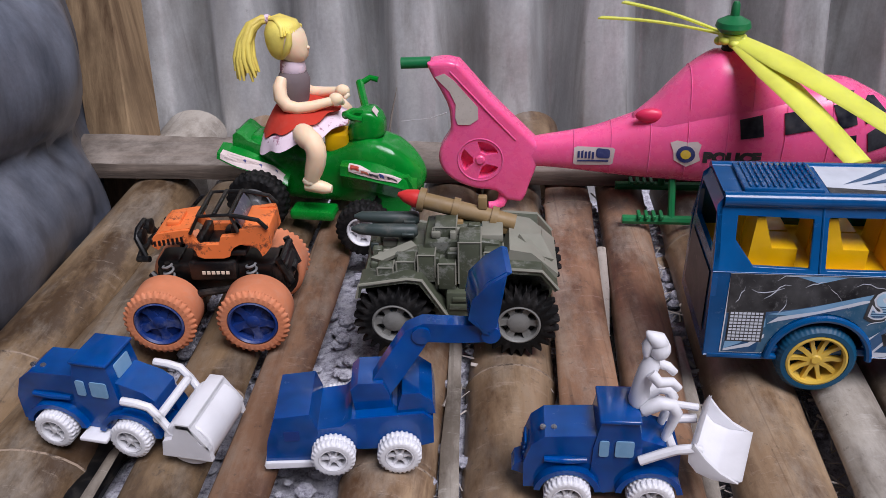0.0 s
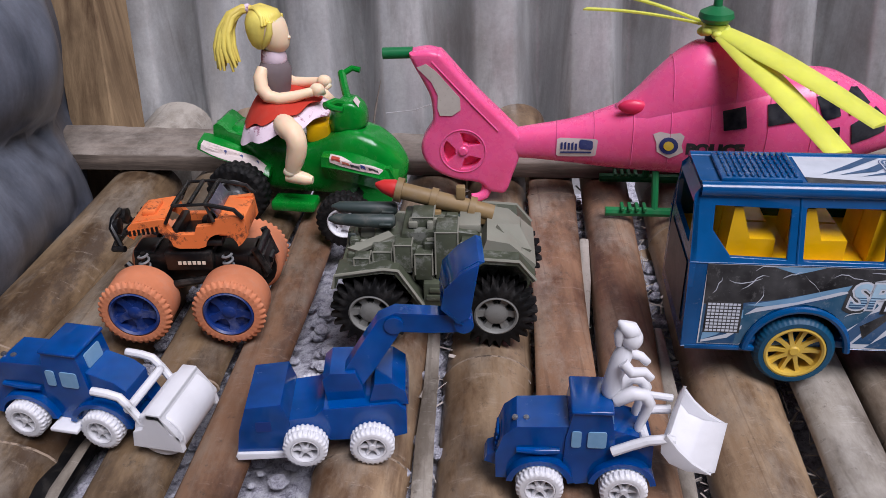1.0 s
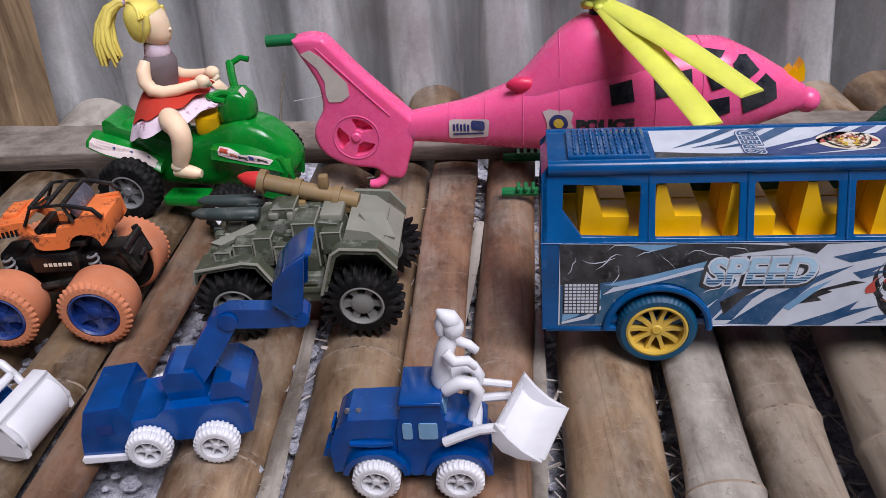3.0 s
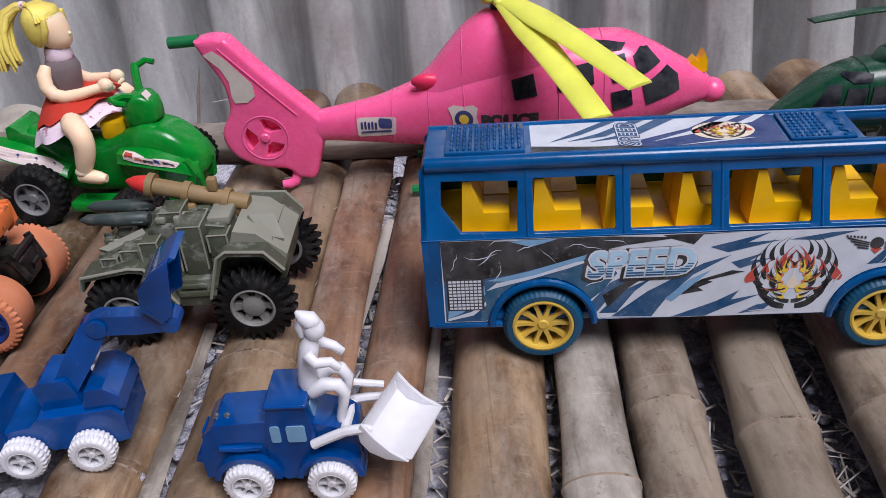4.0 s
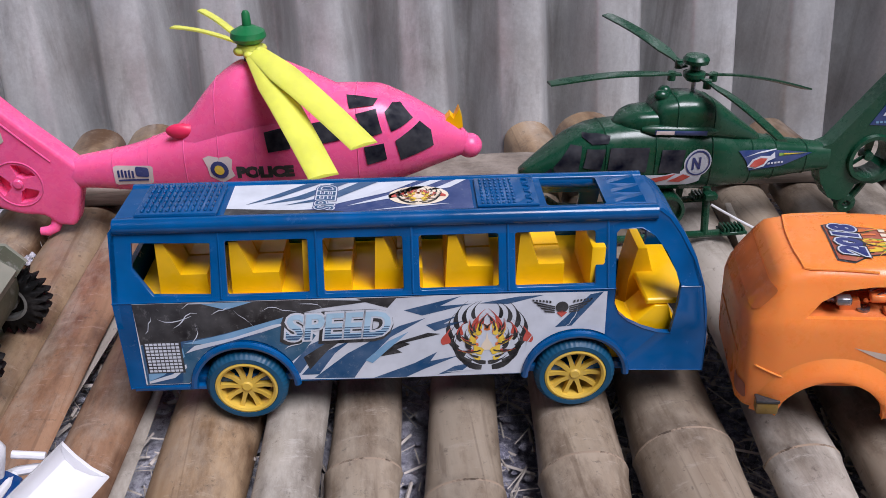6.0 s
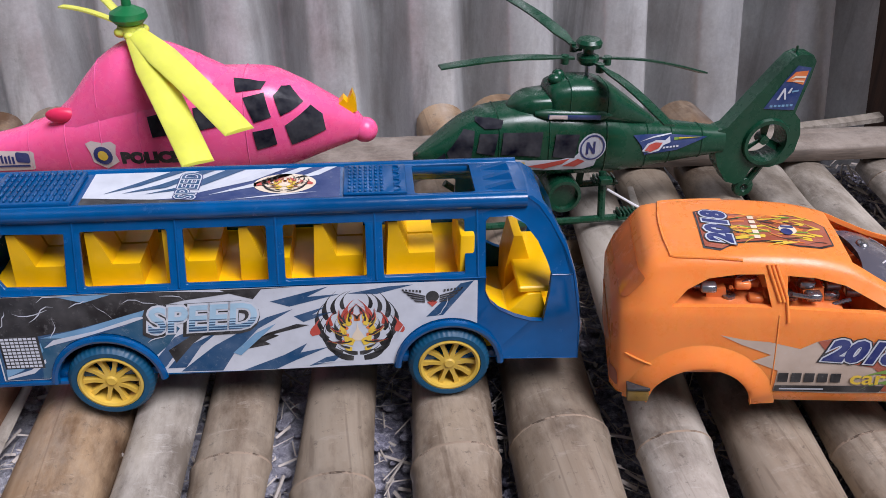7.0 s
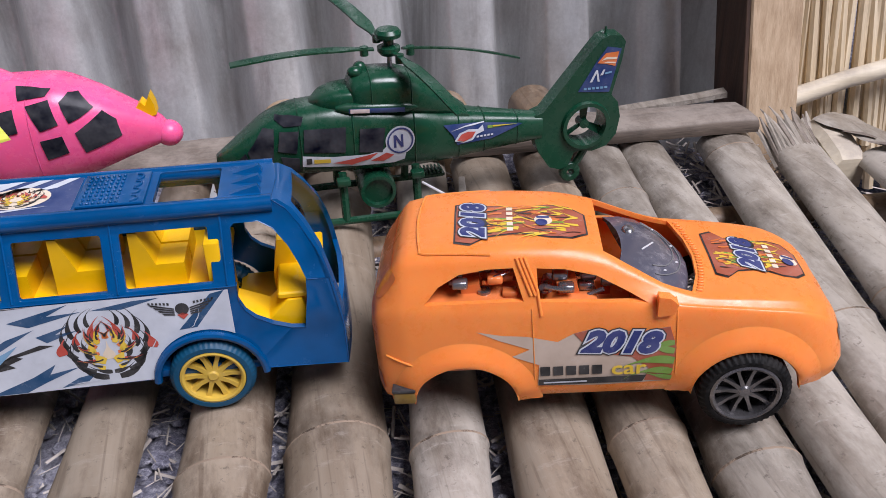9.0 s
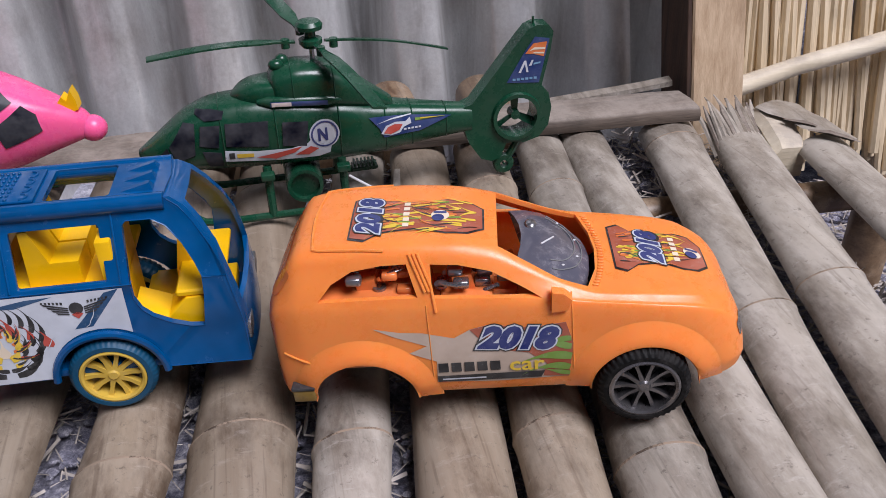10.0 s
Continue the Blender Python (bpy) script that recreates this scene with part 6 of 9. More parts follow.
        print_part("logo_shape", [arc(lx - 0.001, cy - 0.0035, 0.0032, 0, 340, 12), rrect(lx - 0.0035, lx + 0.0035, cy + 0.0005, cy + 0.0025, 0.0008, 2)], INK_NAVY, top, edge, "", 0.008, upz(4))

    top_sticker("roof_sticker", 0.040, 0.108, 0.0225, 0.0640, False, 0.0165)
    top_sticker("bonnet_sticker", 0.177, 0.226, 0.030, 0.074, True, 0.0145)


car()


def egg(x, hw, z0, z1, n=20, p=2.4, yc=0.0):
    """A rounded cross section across x."""
    zc, hz = (z0 + z1) / 2, (z1 - z0) / 2
    pts = []
    for k in range(n):
        a = 2 * math.pi * k / n
        c, s = math.cos(a), math.sin(a)
        pts.append(Vector((x, yc + hw * math.copysign(abs(c) ** (2 / p), c), zc + hz * math.copysign(abs(s) ** (2 / p), s))))
    return pts


def hull(table, n=40, m=20, p=2.4):
    bm = B()
    x0, x1 = table[0][0], table[-1][0]
    rings = []
    for k in range(n + 1):
        x = x0 + (x1 - x0) * k / n
        hw, z0, z1 = lerp_table(table, x)
        rings.append(egg(x, hw, z0, z1, m, p))
    loft(bm, rings)
    return bm


def pink_helicopter():
    e = thing("toy_helicopter", pose(0.03, 0.686, 0.0, 0, 0, -4), "pink plastic toy police helicopter with lime blades", "toy helicopter", "toy helicopters")
    table = [(0.050, 0.0095, 0.040, 0.062), (0.075, 0.0115, 0.0395, 0.0665), (0.11, 0.0155, 0.037, 0.073), (0.14, 0.0215, 0.0345, 0.083), (0.17, 0.028, 0.033, 0.095), (0.20, 0.034, 0.032, 0.107), (0.235, 0.0368, 0.032, 0.115), (0.27, 0.0365, 0.0335, 0.118), (0.305, 0.034, 0.038, 0.1175), (0.33, 0.0285, 0.045, 0.108), (0.35, 0.0215, 0.052, 0.0965), (0.366, 0.0145, 0.057, 0.0865), (0.378, 0.008, 0.061, 0.077), (0.381, 0.004, 0.064, 0.073)]
    body = part("body", hull(table, 56, 28, 2.6), PINK, e, sharp=60)
    hump = [(0.145, 0.004, 0.075, 0.086), (0.16, 0.010, 0.08, 0.0985), (0.175, 0.0155, 0.08, 0.116), (0.192, 0.0195, 0.08, 0.1325), (0.208, 0.0215, 0.08, 0.1405), (0.232, 0.0225, 0.08, 0.1395), (0.252, 0.0215, 0.085, 0.132), (0.268, 0.018, 0.09, 0.1235), (0.282, 0.012, 0.095, 0.117)]
    rows = []
    for x, hw, z0, z1 in hump:
        bw, b0 = lerp_table(table, x)[:2]
        rows.append((x, max(hw, bw * (0.86 if 0.15 < x < 0.275 else 0.6)), b0 + 0.012, z1))
    part("engine_cowling", hull(rows, 30, 28, 2.15), PINK, e, sharp=60)
    for x in (0.186, 0.232, 0.258):
        hw, z0, z1 = lerp_table(rows, x)
        bm = B()
        ring = [q for q in egg(x, hw + 0.0001, z0, z1 + 0.0001, 40, 2.15) if q.z > 0.098]
        ring.sort(key=lambda q: math.atan2(q.z - 0.09, q.y))
        tube(bm, ring, 0.0004, 5)
        part("seam", bm, PINK, e)
    bm = B()
    blob(bm, (0.157, -0.0165, 0.091), (0.012, 0.0045, 0.006), 12, 8)
    part("air_intake", bm, PINK_DARK, body, "darker pink intake bump")
    # panel seams
    for x in (0.098, 0.128, 0.158, 0.186, 0.215, 0.258, 0.292):
        hw, z0, z1 = lerp_table(table, x)
        bm = B()
        ring = egg(x, hw + 0.0001, z0 - 0.0001, z1 + 0.0001, 40, 2.6)
        tube(bm, ring + ring[:1], 0.0004, 5)
        part("seam", bm, PINK, body)
    # fin with ducted fan
    fin = [(-0.022, 0.1265), (-0.0185, 0.131), (-0.0074, 0.1325), (0.0, 0.131), (0.0055, 0.128), (0.030, 0.100), (0.0635, 0.0665), (0.0695, 0.058), (0.0675, 0.040), (0.063, 0.026), (0.0575, 0.0095), (0.049, 0.0085), (0.0415, 0.0105), (0.034, 0.0175), (0.018, 0.0195), (0.003, 0.0245), (-0.0085, 0.0325), (-0.0145, 0.044), (-0.0135, 0.056), (-0.0055, 0.070), (-0.0045, 0.082), (-0.0075, 0.098)]
    bm = B()
    cushion(bm, fin, -0.0105, 0.0105, 0.0042)
    tail = part("tail_fin", bm, PINK, e, sharp=60)
    wedges = []
    for k in range(3):
        c = B()
        a0 = 120 * k + 24
        prism(c, arc(0.0206, 0.0475, 0.0165, a0, a0 + 74, 10) + arc(0.0206, 0.0475, 0.0062, a0 + 62, a0 + 20, 5), -0.02, -0.0020)
        wedges.append(part("cutter", c, PINK, e))
    cut(tail, *wedges)
    bm = B()
    lathe(bm, [(0.0001, -0.0125), (0.0030, -0.0122), (0.0042, -0.0110), (0.0042, -0.008), (0.0001, -0.008)], 18, Matrix.Translation((0.0206, 0, 0.0475)))
    part("fan_hub", bm, PINK, tail)
    bm = B()
    ring = [(0.0206 + 0.0190 * math.cos(a), -0.0104, 0.0475 + 0.0190 * math.sin(a)) for a in (2 * math.pi * k / 40 for k in range(41))]
    tube(bm, ring, 0.0008, 6)
    part("fan_ring", bm, PINK, tail)
    bm = B()
    tube(bm, [(-0.0040, -0.0103, 0.124), (0.008, -0.0106, 0.111), (0.030, -0.0106, 0.087), (0.050, -0.0104, 0.066)], 0.0009, 6)
    part("fin_crease", bm, PINK, tail)
    bm = B()
    tube(bm, [(0.0405, -0.002, 0.019), (0.0410, -0.004, 0.011), (0.0385, -0.006, 0.0055), (0.0335, -0.008, 0.0035), (0.0275, -0.009, 0.0040)], [0.0050, 0.0048, 0.0046, 0.0042, 0.0034], 12)
    part("tail_skid", bm, PINK, e)
    bm = B()
    tube(bm, [(-0.0445, 0, 0.1275), (-0.020, 0, 0.1285)], 0.0048, 12)
    part("tail_peg", bm, GREEN_CAP, tail, "dark green peg")
    bm = B()
    blob(bm, (0.3795, -0.001, 0.066), (0.0105, 0.0105, 0.0100), 18, 12)
    part("nose_ball", bm, PINK, e)
    bm = B()
    prism(bm, [(0.358, 0.087), (0.364, 0.094), (0.367, 0.0905), (0.371, 0.099), (0.3735, 0.0915), (0.374, 0.0835), (0.366, 0.081)], -0.006, 0.006)
    bevelled(bm, 0.0015, 2)
    part("nose_clip", bm, YELLOW, e, "yellow plastic clip")
    # black stuck-on windows
    fn = on_surface(body, lambda u, v: ((u, -0.12, v), (0, 1, 0)), 0.0005)
    wins = [[(0.2227, 0.0945), (0.2392, 0.0985), (0.2418, 0.0824), (0.2248, 0.0797)], [(0.2555, 0.1000), (0.2830, 0.1045), (0.2842, 0.0892), (0.2575, 0.0842)], [(0.2915, 0.1055), (0.3068, 0.1080), (0.3110, 0.0915), (0.2985, 0.0885)], [(0.2850, 0.1158), (0.2960, 0.1150), (0.3085, 0.1135), (0.3050, 0.1102), (0.2870, 0.1090)], [(0.3133, 0.1055), (0.3190, 0.1098), (0.3250, 0.1085), (0.3345, 0.0985), (0.3265, 0.0945), (0.3178, 0.0915)], [(0.3205, 0.0840), (0.3300, 0.0895), (0.3395, 0.0955), (0.3480, 0.0880), (0.3500, 0.0760), (0.3370, 0.0715), (0.3245, 0.0680)], [(0.2968, 0.0812), (0.3118, 0.0832), (0.3138, 0.0700), (0.2988, 0.0665)]]
    fnw = on_surface(body, lambda u, v: ((u, -0.12, v), (0, 1, 0)), 0.0009)
    for lp in wins:
        bm = B()
        plate(bm, [lp], fnw, 0.004)
        part("window", bm, WINDOW_DARK, body, "black stuck-on window film", sharp=60)
    # prints
    bm = B()
    sheet(bm, [[(0.0985, 0.0612), (0.1010, 0.0625), (0.1150, 0.0630), (0.1295, 0.0640), (0.1312, 0.0628), (0.1300, 0.0500), (0.1280, 0.0488), (0.1150, 0.0472), (0.1000, 0.0462), (0.0982, 0.0475)]], fn, 0.005)
    st = part("boom_sticker", bm, PAPER_PINKISH, body, "rubbed white sticker", normals=False)
    fn2 = on_surface(body, lambda u, v: ((u, -0.12, v), (0, 1, 0)), 0.0009)
    bm = B()
    sheet(bm, [rrect(0.1165, 0.1275, 0.0545, 0.0625, 0.002, 3)], fn2, 0.005)
    sheet(bm, [[(0.1015, 0.0495), (0.1265, 0.0515), (0.1265, 0.0530), (0.1015, 0.0510)]], fn2, 0.005)
    for k in range(5):
        u = 0.1015 + 0.0029 * k
        sheet(bm, [[(u, 0.0530), (u + 0.0018, 0.0531), (u + 0.0018, 0.0590 + 0.001 * (k % 2)), (u, 0.0588)]], fn2, 0.005)
    part("sticker_print", bm, INK_NAVY, st, "navy printed block", normals=False)
    bm = B()
    sheet(bm, [[(0.173, 0.073), (0.178, 0.0755), (0.186, 0.0745), (0.193, 0.076), (0.1965, 0.0735), (0.195, 0.066), (0.197, 0.060), (0.187, 0.0535), (0.177, 0.0585), (0.176, 0.066)]], fn, 0.005)
    bd = part("badge_sticker", bm, PAPER_PINKISH, body, "shield badge sticker", normals=False)
    bm = B()
    sheet(bm, [arc(0.1855, 0.0645, 0.0072, 0, 340, 14)], fn2, 0.005)
    part("badge_print", bm, INK_NAVY, bd, "navy badge print", normals=False)
    bm = B()
    sheet(bm, [arc(0.1855, 0.0645, 0.0040, 0, 340, 10)], on_surface(body, lambda u, v: ((u, -0.12, v), (0, 1, 0)), 0.0012), 0.005)
    part("badge_print", bm, INK_YELLOW, bd, "", normals=False)
    bm = B()
    letters(bm, "POLICE", 0.0118, fn, 0, 0.0009, 1.12, 1.5, (0.2205, 0.0632))
    part("lettering", bm, INK_BLACK, body, "black lettering", normals=False)
    bm = B()
    plate(bm, [[(-0.0160, 0.1195), (-0.0085, 0.1225), (-0.0005, 0.1165), (0.0085, 0.1060), (0.0185, 0.0945), (0.0190, 0.0840), (0.0120, 0.0790), (0.0020, 0.0790), (0.0000, 0.0850), (0.0005, 0.0965), (-0.0045, 0.1075)]], lambda u, v, w: (u, -0.0112 + 0.0003 * w, v))
    part("fin_sticker", bm, PAPER_GLITTER, tail, "rubbed glittery sticker")
    # skids in bright green
    for y in (-0.03, 0.03):
        bm = B()
        tube(bm, [(0.14, y * 1.1, 0.006), (0.33, y * 1.1, 0.006), (0.345, y * 1.1, 0.012)], 0.004, 8)
        for x in (0.18, 0.30):
            tube(bm, [(x, y * 1.1, 0.007), (x, y * 0.6, 0.036)], 0.003, 8)
        for k in range(4):
            box(bm, 0.152 + 0.006 * k, 0.155 + 0.006 * k, y * 1.1 - 0.006, y * 1.1 + 0.006, 0.009, 0.012, 0.0005, 1)
        part("skid", bm, GREEN_CAP, e, "green plastic skid")
    # mast, cap and drooping blades
    bm = B()
    tube(bm, [(0.2135, 0, 0.136), (0.2135, 0, 0.148)], 0.005, 12)
    part("mast", bm, BLACK, e)
    H = Vector((0.2145, -0.003, 0.151))
    bm = B()
    lathe(bm, [(0.0001, -0.004), (0.008, -0.004), (0.010, -0.001), (0.009, 0.003), (0.0001, 0.004)], 16, Matrix.Translation(H), "z")
    for k in range(7):
        a = 2 * math.pi * k / 7 + 0.3
        blob(bm, H + Vector((0.0085 * math.cos(a), 0.0085 * math.sin(a), -0.0015 - 0.002 * (k % 2))), (0.0045, 0.0045, 0.0035), 10, 7)
    part("rotor_hub", bm, YELLOW_BLADE, e, "lumpy lime-yellow rotor hub")
    bm = B()
    lathe(bm, [(0.0001, 0.0), (0.010, 0.001), (0.0135, 0.005), (0.0125, 0.009), (0.006, 0.0125), (0.0035, 0.0135), (0.003, 0.022), (0.0018, 0.024), (0.0001, 0.024)], 20, Matrix.Translation(H + Vector((0, 0, 0.003))), "z")
    part("rotor_cap", bm, GREEN_CAP, e, "dark green rotor cap")
    tips = ((0.296, 0.531, 0.105, 0.0205), (0.323, 0.538, 0.122, 0.0205), (0.165, 0.805, 0.132, 0.010), (0.188, 0.82, 0.142, 0.008))
    for x, y, z, w in tips:
        t = inside(e, (x, y, z))
        d = t - H
        s = Vector((-d.y, d.x, 0)).normalized()
        bm = B()
        rings = []
        for k in range(13):
            u = k / 12
            c = H + d * u + Vector((0, 0, 0.003 * math.sin(math.pi * u)))
            ww = w * (0.55 + 0.45 * min(1, u * 3.0)) * 0.5
            tw = 0.35 * (1 - u)
            a = s * ww + Vector((0, 0, ww * tw))
            rings.append([c - a - Vector((0, 0, 0.0009)), c + a - Vector((0, 0, 0.0009)), c + a * 0.9 + Vector((0, 0, 0.0006)), c + Vector((0, 0, 0.0015)), c - a * 0.9 + Vector((0, 0, 0.0006))])
        loft(bm, rings)
        part("rotor_blade", bm, YELLOW_BLADE, e, "drooping lime-yellow blade", sharp=60)


def green_helicopter():
    e = thing("toy_helicopter", pose(0.442, 0.624, 0.0), "dark green plastic toy helicopter with sticker prints", "toy helicopter", "toy helicopters")
    table = [(0.0005, 0.004, 0.052, 0.059), (0.010, 0.0105, 0.0485, 0.0655), (0.025, 0.0165, 0.0445, 0.077), (0.040, 0.0205, 0.042, 0.087), (0.060, 0.023, 0.041, 0.0935), (0.085, 0.0238, 0.0395, 0.095), (0.12, 0.0238, 0.038, 0.0915), (0.15, 0.0215, 0.037, 0.086), (0.175, 0.018, 0.038, 0.079), (0.20, 0.0145, 0.040, 0.0745), (0.23, 0.0118, 0.0425, 0.070), (0.262, 0.0095, 0.0445, 0.0655)]
    body = part("body", hull(table, 50, 28, 3.0), GREEN_DARK, e, sharp=60)
    front = [(0.072, 0.004, 0.085, 0.0955), (0.080, 0.0125, 0.085, 0.1015), (0.090, 0.0160, 0.085, 0.1045), (0.104, 0.0172, 0.085, 0.1052), (0.118, 0.016, 0.085, 0.104)]
    dome = [(0.1005, 0.0125, 0.084, 0.1070), (0.1020, 0.0165, 0.084, 0.1105), (0.108, 0.0186, 0.083, 0.1130), (0.120, 0.0196, 0.082, 0.1150), (0.136, 0.0194, 0.081, 0.1140), (0.150, 0.0180, 0.079, 0.1085), (0.164, 0.0150, 0.077, 0.0985), (0.177, 0.0112, 0.075, 0.0885), (0.190, 0.007, 0.07, 0.079)]
    part("engine_front", hull(front, 24, 28, 3.2), GREEN_DARK, e, sharp=60)
    cowl = part("engine_cowling", hull(dome, 34, 32, 3.2), GREEN_DARK, e, sharp=60)
    for x in (0.1165, 0.146):
        hw, z0, z1 = lerp_table(dome, x)
        ring = [q for q in egg(x, hw + 0.0001, z0, z1 + 0.0001, 60, 3.2) if q.z > 0.088]
        ring.sort(key=lambda q: math.atan2(q.z - 0.085, q.y))
        bm = B()
        tube(bm, ring, 0.0005, 5)
        part("seam", bm, GREEN_DARK, cowl)
    bm = B()
    blob(bm, (0.107, -0.004, 0.1145), (0.0058, 0.005, 0.0042), 14, 8)
    blob(bm, (0.1115, 0.003, 0.1150), (0.0050, 0.005, 0.0048), 14, 8)
    part("intake", bm, GREEN_DARK, cowl)
    bm = B()
    tube(bm, [(0.090, -0.0158, 0.0925), (0.098, -0.0170, 0.0922), (0.142, -0.0172, 0.0890), (0.152, -0.0155, 0.0882)], [0.002, 0.0042, 0.0042, 0.0015], 14)
    ef = part("exhaust_fairing", bm, GREEN_DARK, cowl)
    fe = on_surface(ef, lambda u, v: ((u, -0.12, v), (0, 1, 0)), 0.0004)
    bm = B()
    sheet(bm, [[(0.099, 0.0935), (0.140, 0.0905), (0.140, 0.0870), (0.099, 0.0900)]], fe, 0.005)
    fst = part("fairing_sticker", bm, INK_ROYAL, ef, "blue and white rubbed sticker", normals=False)
    bm = B()
    sheet(bm, [[(0.100, 0.0930), (0.114, 0.0920), (0.114, 0.0892), (0.100, 0.0902)]], on_surface(ef, lambda u, v: ((u, -0.12, v), (0, 1, 0)), 0.0008), 0.005)
    part("sticker_print", bm, PAPER_PINKISH, fst, "", normals=False)
    for x in (0.0625, 0.101, 0.147, 0.182, 0.205, 0.238):
        hw, z0, z1 = lerp_table(table, x)
        ring = egg(x, hw + 0.0001, z0 - 0.0001, z1 + 0.0001, 40, 3.0)
        bm = B()
        tube(bm, ring + ring[:1], 0.0006, 5)
        part("seam", bm, GREEN_DARK, body)
    fn2 = on_surface(body, lambda u, v: ((u, -0.12, v), (0, 1, 0)), 0.0008)
    fn3 = on_surface(body, lambda u, v: ((u, -0.12, v), (0, 1, 0)), 0.0012)
    fnw = on_surface(body, lambda u, v: ((u, -0.12, v), (0, 1, 0)), 0.0009)
    for lp in ([(0.0654, 0.0815), (0.0956, 0.0805), (0.0940, 0.0612), (0.0640, 0.0645)], [(0.1056, 0.0781), (0.1242, 0.0768), (0.1213, 0.0580), (0.1040, 0.0601)], [(0.0482, 0.0808), (0.0618, 0.0808), (0.0588, 0.0640), (0.0455, 0.0665)], [(0.0435, 0.0890), (0.0560, 0.0905), (0.0660, 0.0895), (0.0640, 0.0845), (0.0520, 0.0840)], [(0.0240, 0.0655), (0.0370, 0.0825), (0.0445, 0.0825), (0.0415, 0.0595), (0.0280, 0.0540)], [(0.0130, 0.0560), (0.0225, 0.0650), (0.0250, 0.0555), (0.0170, 0.0510)], [(0.0470, 0.0620), (0.0600, 0.0600), (0.0600, 0.0480), (0.0500, 0.0490)]):
        bm = B()
        plate(bm, [lp], fnw, 0.004)
        part("window", bm, WINDOW_DARK, body, "dark blue-black window film", sharp=60)

    def pr(name, loops, mat, f, parent, label=""):
        bm = B()
        for lp in loops:
            sheet(bm, [lp], f, 0.006)
        return part(name, bm, mat, parent, label, normals=False)

    stripe = pr("side_sticker", [[(0.0625, 0.0615), (0.085, 0.0585), (0.110, 0.0575), (0.122, 0.0600), (0.128, 0.0660), (0.1400, 0.0585), (0.1380, 0.0500), (0.130, 0.0480), (0.10, 0.0485), (0.0618, 0.0525)]], INK_WHITE, fn2, body, "white sticker with a red swoosh")
    pr("swoosh", [[(0.084, 0.0535), (0.105, 0.0562), (0.118, 0.0582), (0.112, 0.0540), (0.098, 0.0505)], [(0.112, 0.0520), (0.124, 0.0575), (0.130, 0.0550), (0.122, 0.0508)]], INK_RED, fn3, stripe, "red swoosh print")
    pr("fine_print", [[(0.0650, 0.0545), (0.0690, 0.0545), (0.0690, 0.0592), (0.0650, 0.0592)]], INK_BLACK, fn3, stripe)
    pr("fine_print", [[(0.0705, 0.0548), (0.0825, 0.0542), (0.0825, 0.0572), (0.0705, 0.0580)]], INK_YELLOW, fn3, stripe, "yellow printed bar")
    em = pr("round_emblem", [arc(0.1350, 0.0655, 0.0112, 0, 345, 24)], INK_WHITE, fn2, body, "round white emblem with a dark ring")
    bm = B()
    sheet(bm, [arc(0.1350, 0.0655, 0.0100, 0, 345, 24), arc(0.1350, 0.0655, 0.0088, 0, 345, 24)], fn3, 0.01)
    sheet(bm, [[(0.130, 0.0605), (0.1318, 0.0605), (0.1318, 0.0665), (0.1355, 0.0605), (0.1372, 0.0605), (0.1372, 0.0705), (0.1355, 0.0705), (0.1355, 0.0645), (0.1318, 0.0705), (0.130, 0.0705)]], fn3, 0.01)
    part("emblem_print", bm, INK_NAVY, em, "dark printed mark", normals=False)
    bs = pr("boom_sticker", [[(0.1690, 0.0712), (0.195, 0.0690), (0.2425, 0.0628), (0.2110, 0.0545), (0.1800, 0.0540), (0.1765, 0.0620)]], INK_ROYAL, fn2, body, "navy sticker with a red and white print")
    pr("boom_print", [[(0.1775, 0.0575), (0.1815, 0.0632), (0.1890, 0.0650), (0.1980, 0.0640), (0.2025, 0.0668), (0.2035, 0.0620), (0.1965, 0.0600), (0.1930, 0.0560), (0.1850, 0.0550)], [(0.1740, 0.0655), (0.1860, 0.0682), (0.2040, 0.0688), (0.2040, 0.0680), (0.1860, 0.0672)]], INK_WHITE, fn3, bs)
    pr("boom_print", [[(0.1795, 0.0580), (0.1830, 0.0622), (0.1885, 0.0636), (0.1955, 0.0626), (0.1925, 0.0585), (0.1850, 0.0562)]], INK_RED, on_surface(body, lambda u, v: ((u, -0.12, v), (0, 1, 0)), 0.0016), bs)
    pr("boom_print", [[(0.2070, 0.0655), (0.2380, 0.0632), (0.2070, 0.0632)]], INK_GREEN, fn3, bs, "pale green streak")
    pr("boom_print", [[(0.2120, 0.0650), (0.2360, 0.0633), (0.2120, 0.0640)]], INK_YELLOW, on_surface(body, lambda u, v: ((u, -0.12, v), (0, 1, 0)), 0.0016), bs, "yellow streak")
    pr("boom_print", [[(0.1965 + 0.0034 * k, 0.0573), (0.1988 + 0.0034 * k, 0.0573), (0.1988 + 0.0034 * k, 0.0588), (0.1965 + 0.0034 * k, 0.0588)] for k in range(5)], INK_WHITE, fn3, bs)
    # fin with fan opening
    fin = [(0.255, 0.0655), (0.2625, 0.068), (0.300, 0.1155), (0.3065, 0.123), (0.3130, 0.1255), (0.3225, 0.1245), (0.3262, 0.1195), (0.3245, 0.105), (0.3185, 0.077), (0.3245, 0.0705), (0.3275, 0.058), (0.3255, 0.043), (0.3180, 0.0335), (0.3060, 0.0300), (0.2960, 0.0315), (0.2905, 0.0305), (0.2860, 0.0190), (0.2790, 0.0165), (0.2700, 0.0195), (0.2600, 0.0340), (0.2560, 0.0445)]
    bm = B()
    plate(bm, [fin, arc(0.2985, 0.0535, 0.0165, 0, 345, 26)], lambda u, v, w: (u, -0.0075 + 0.015 * w, v))
    bevelled(bm, 0.0018, 2, 50)
    tail = part("tail_fin", bm, GREEN_DARK, e, sharp=45)
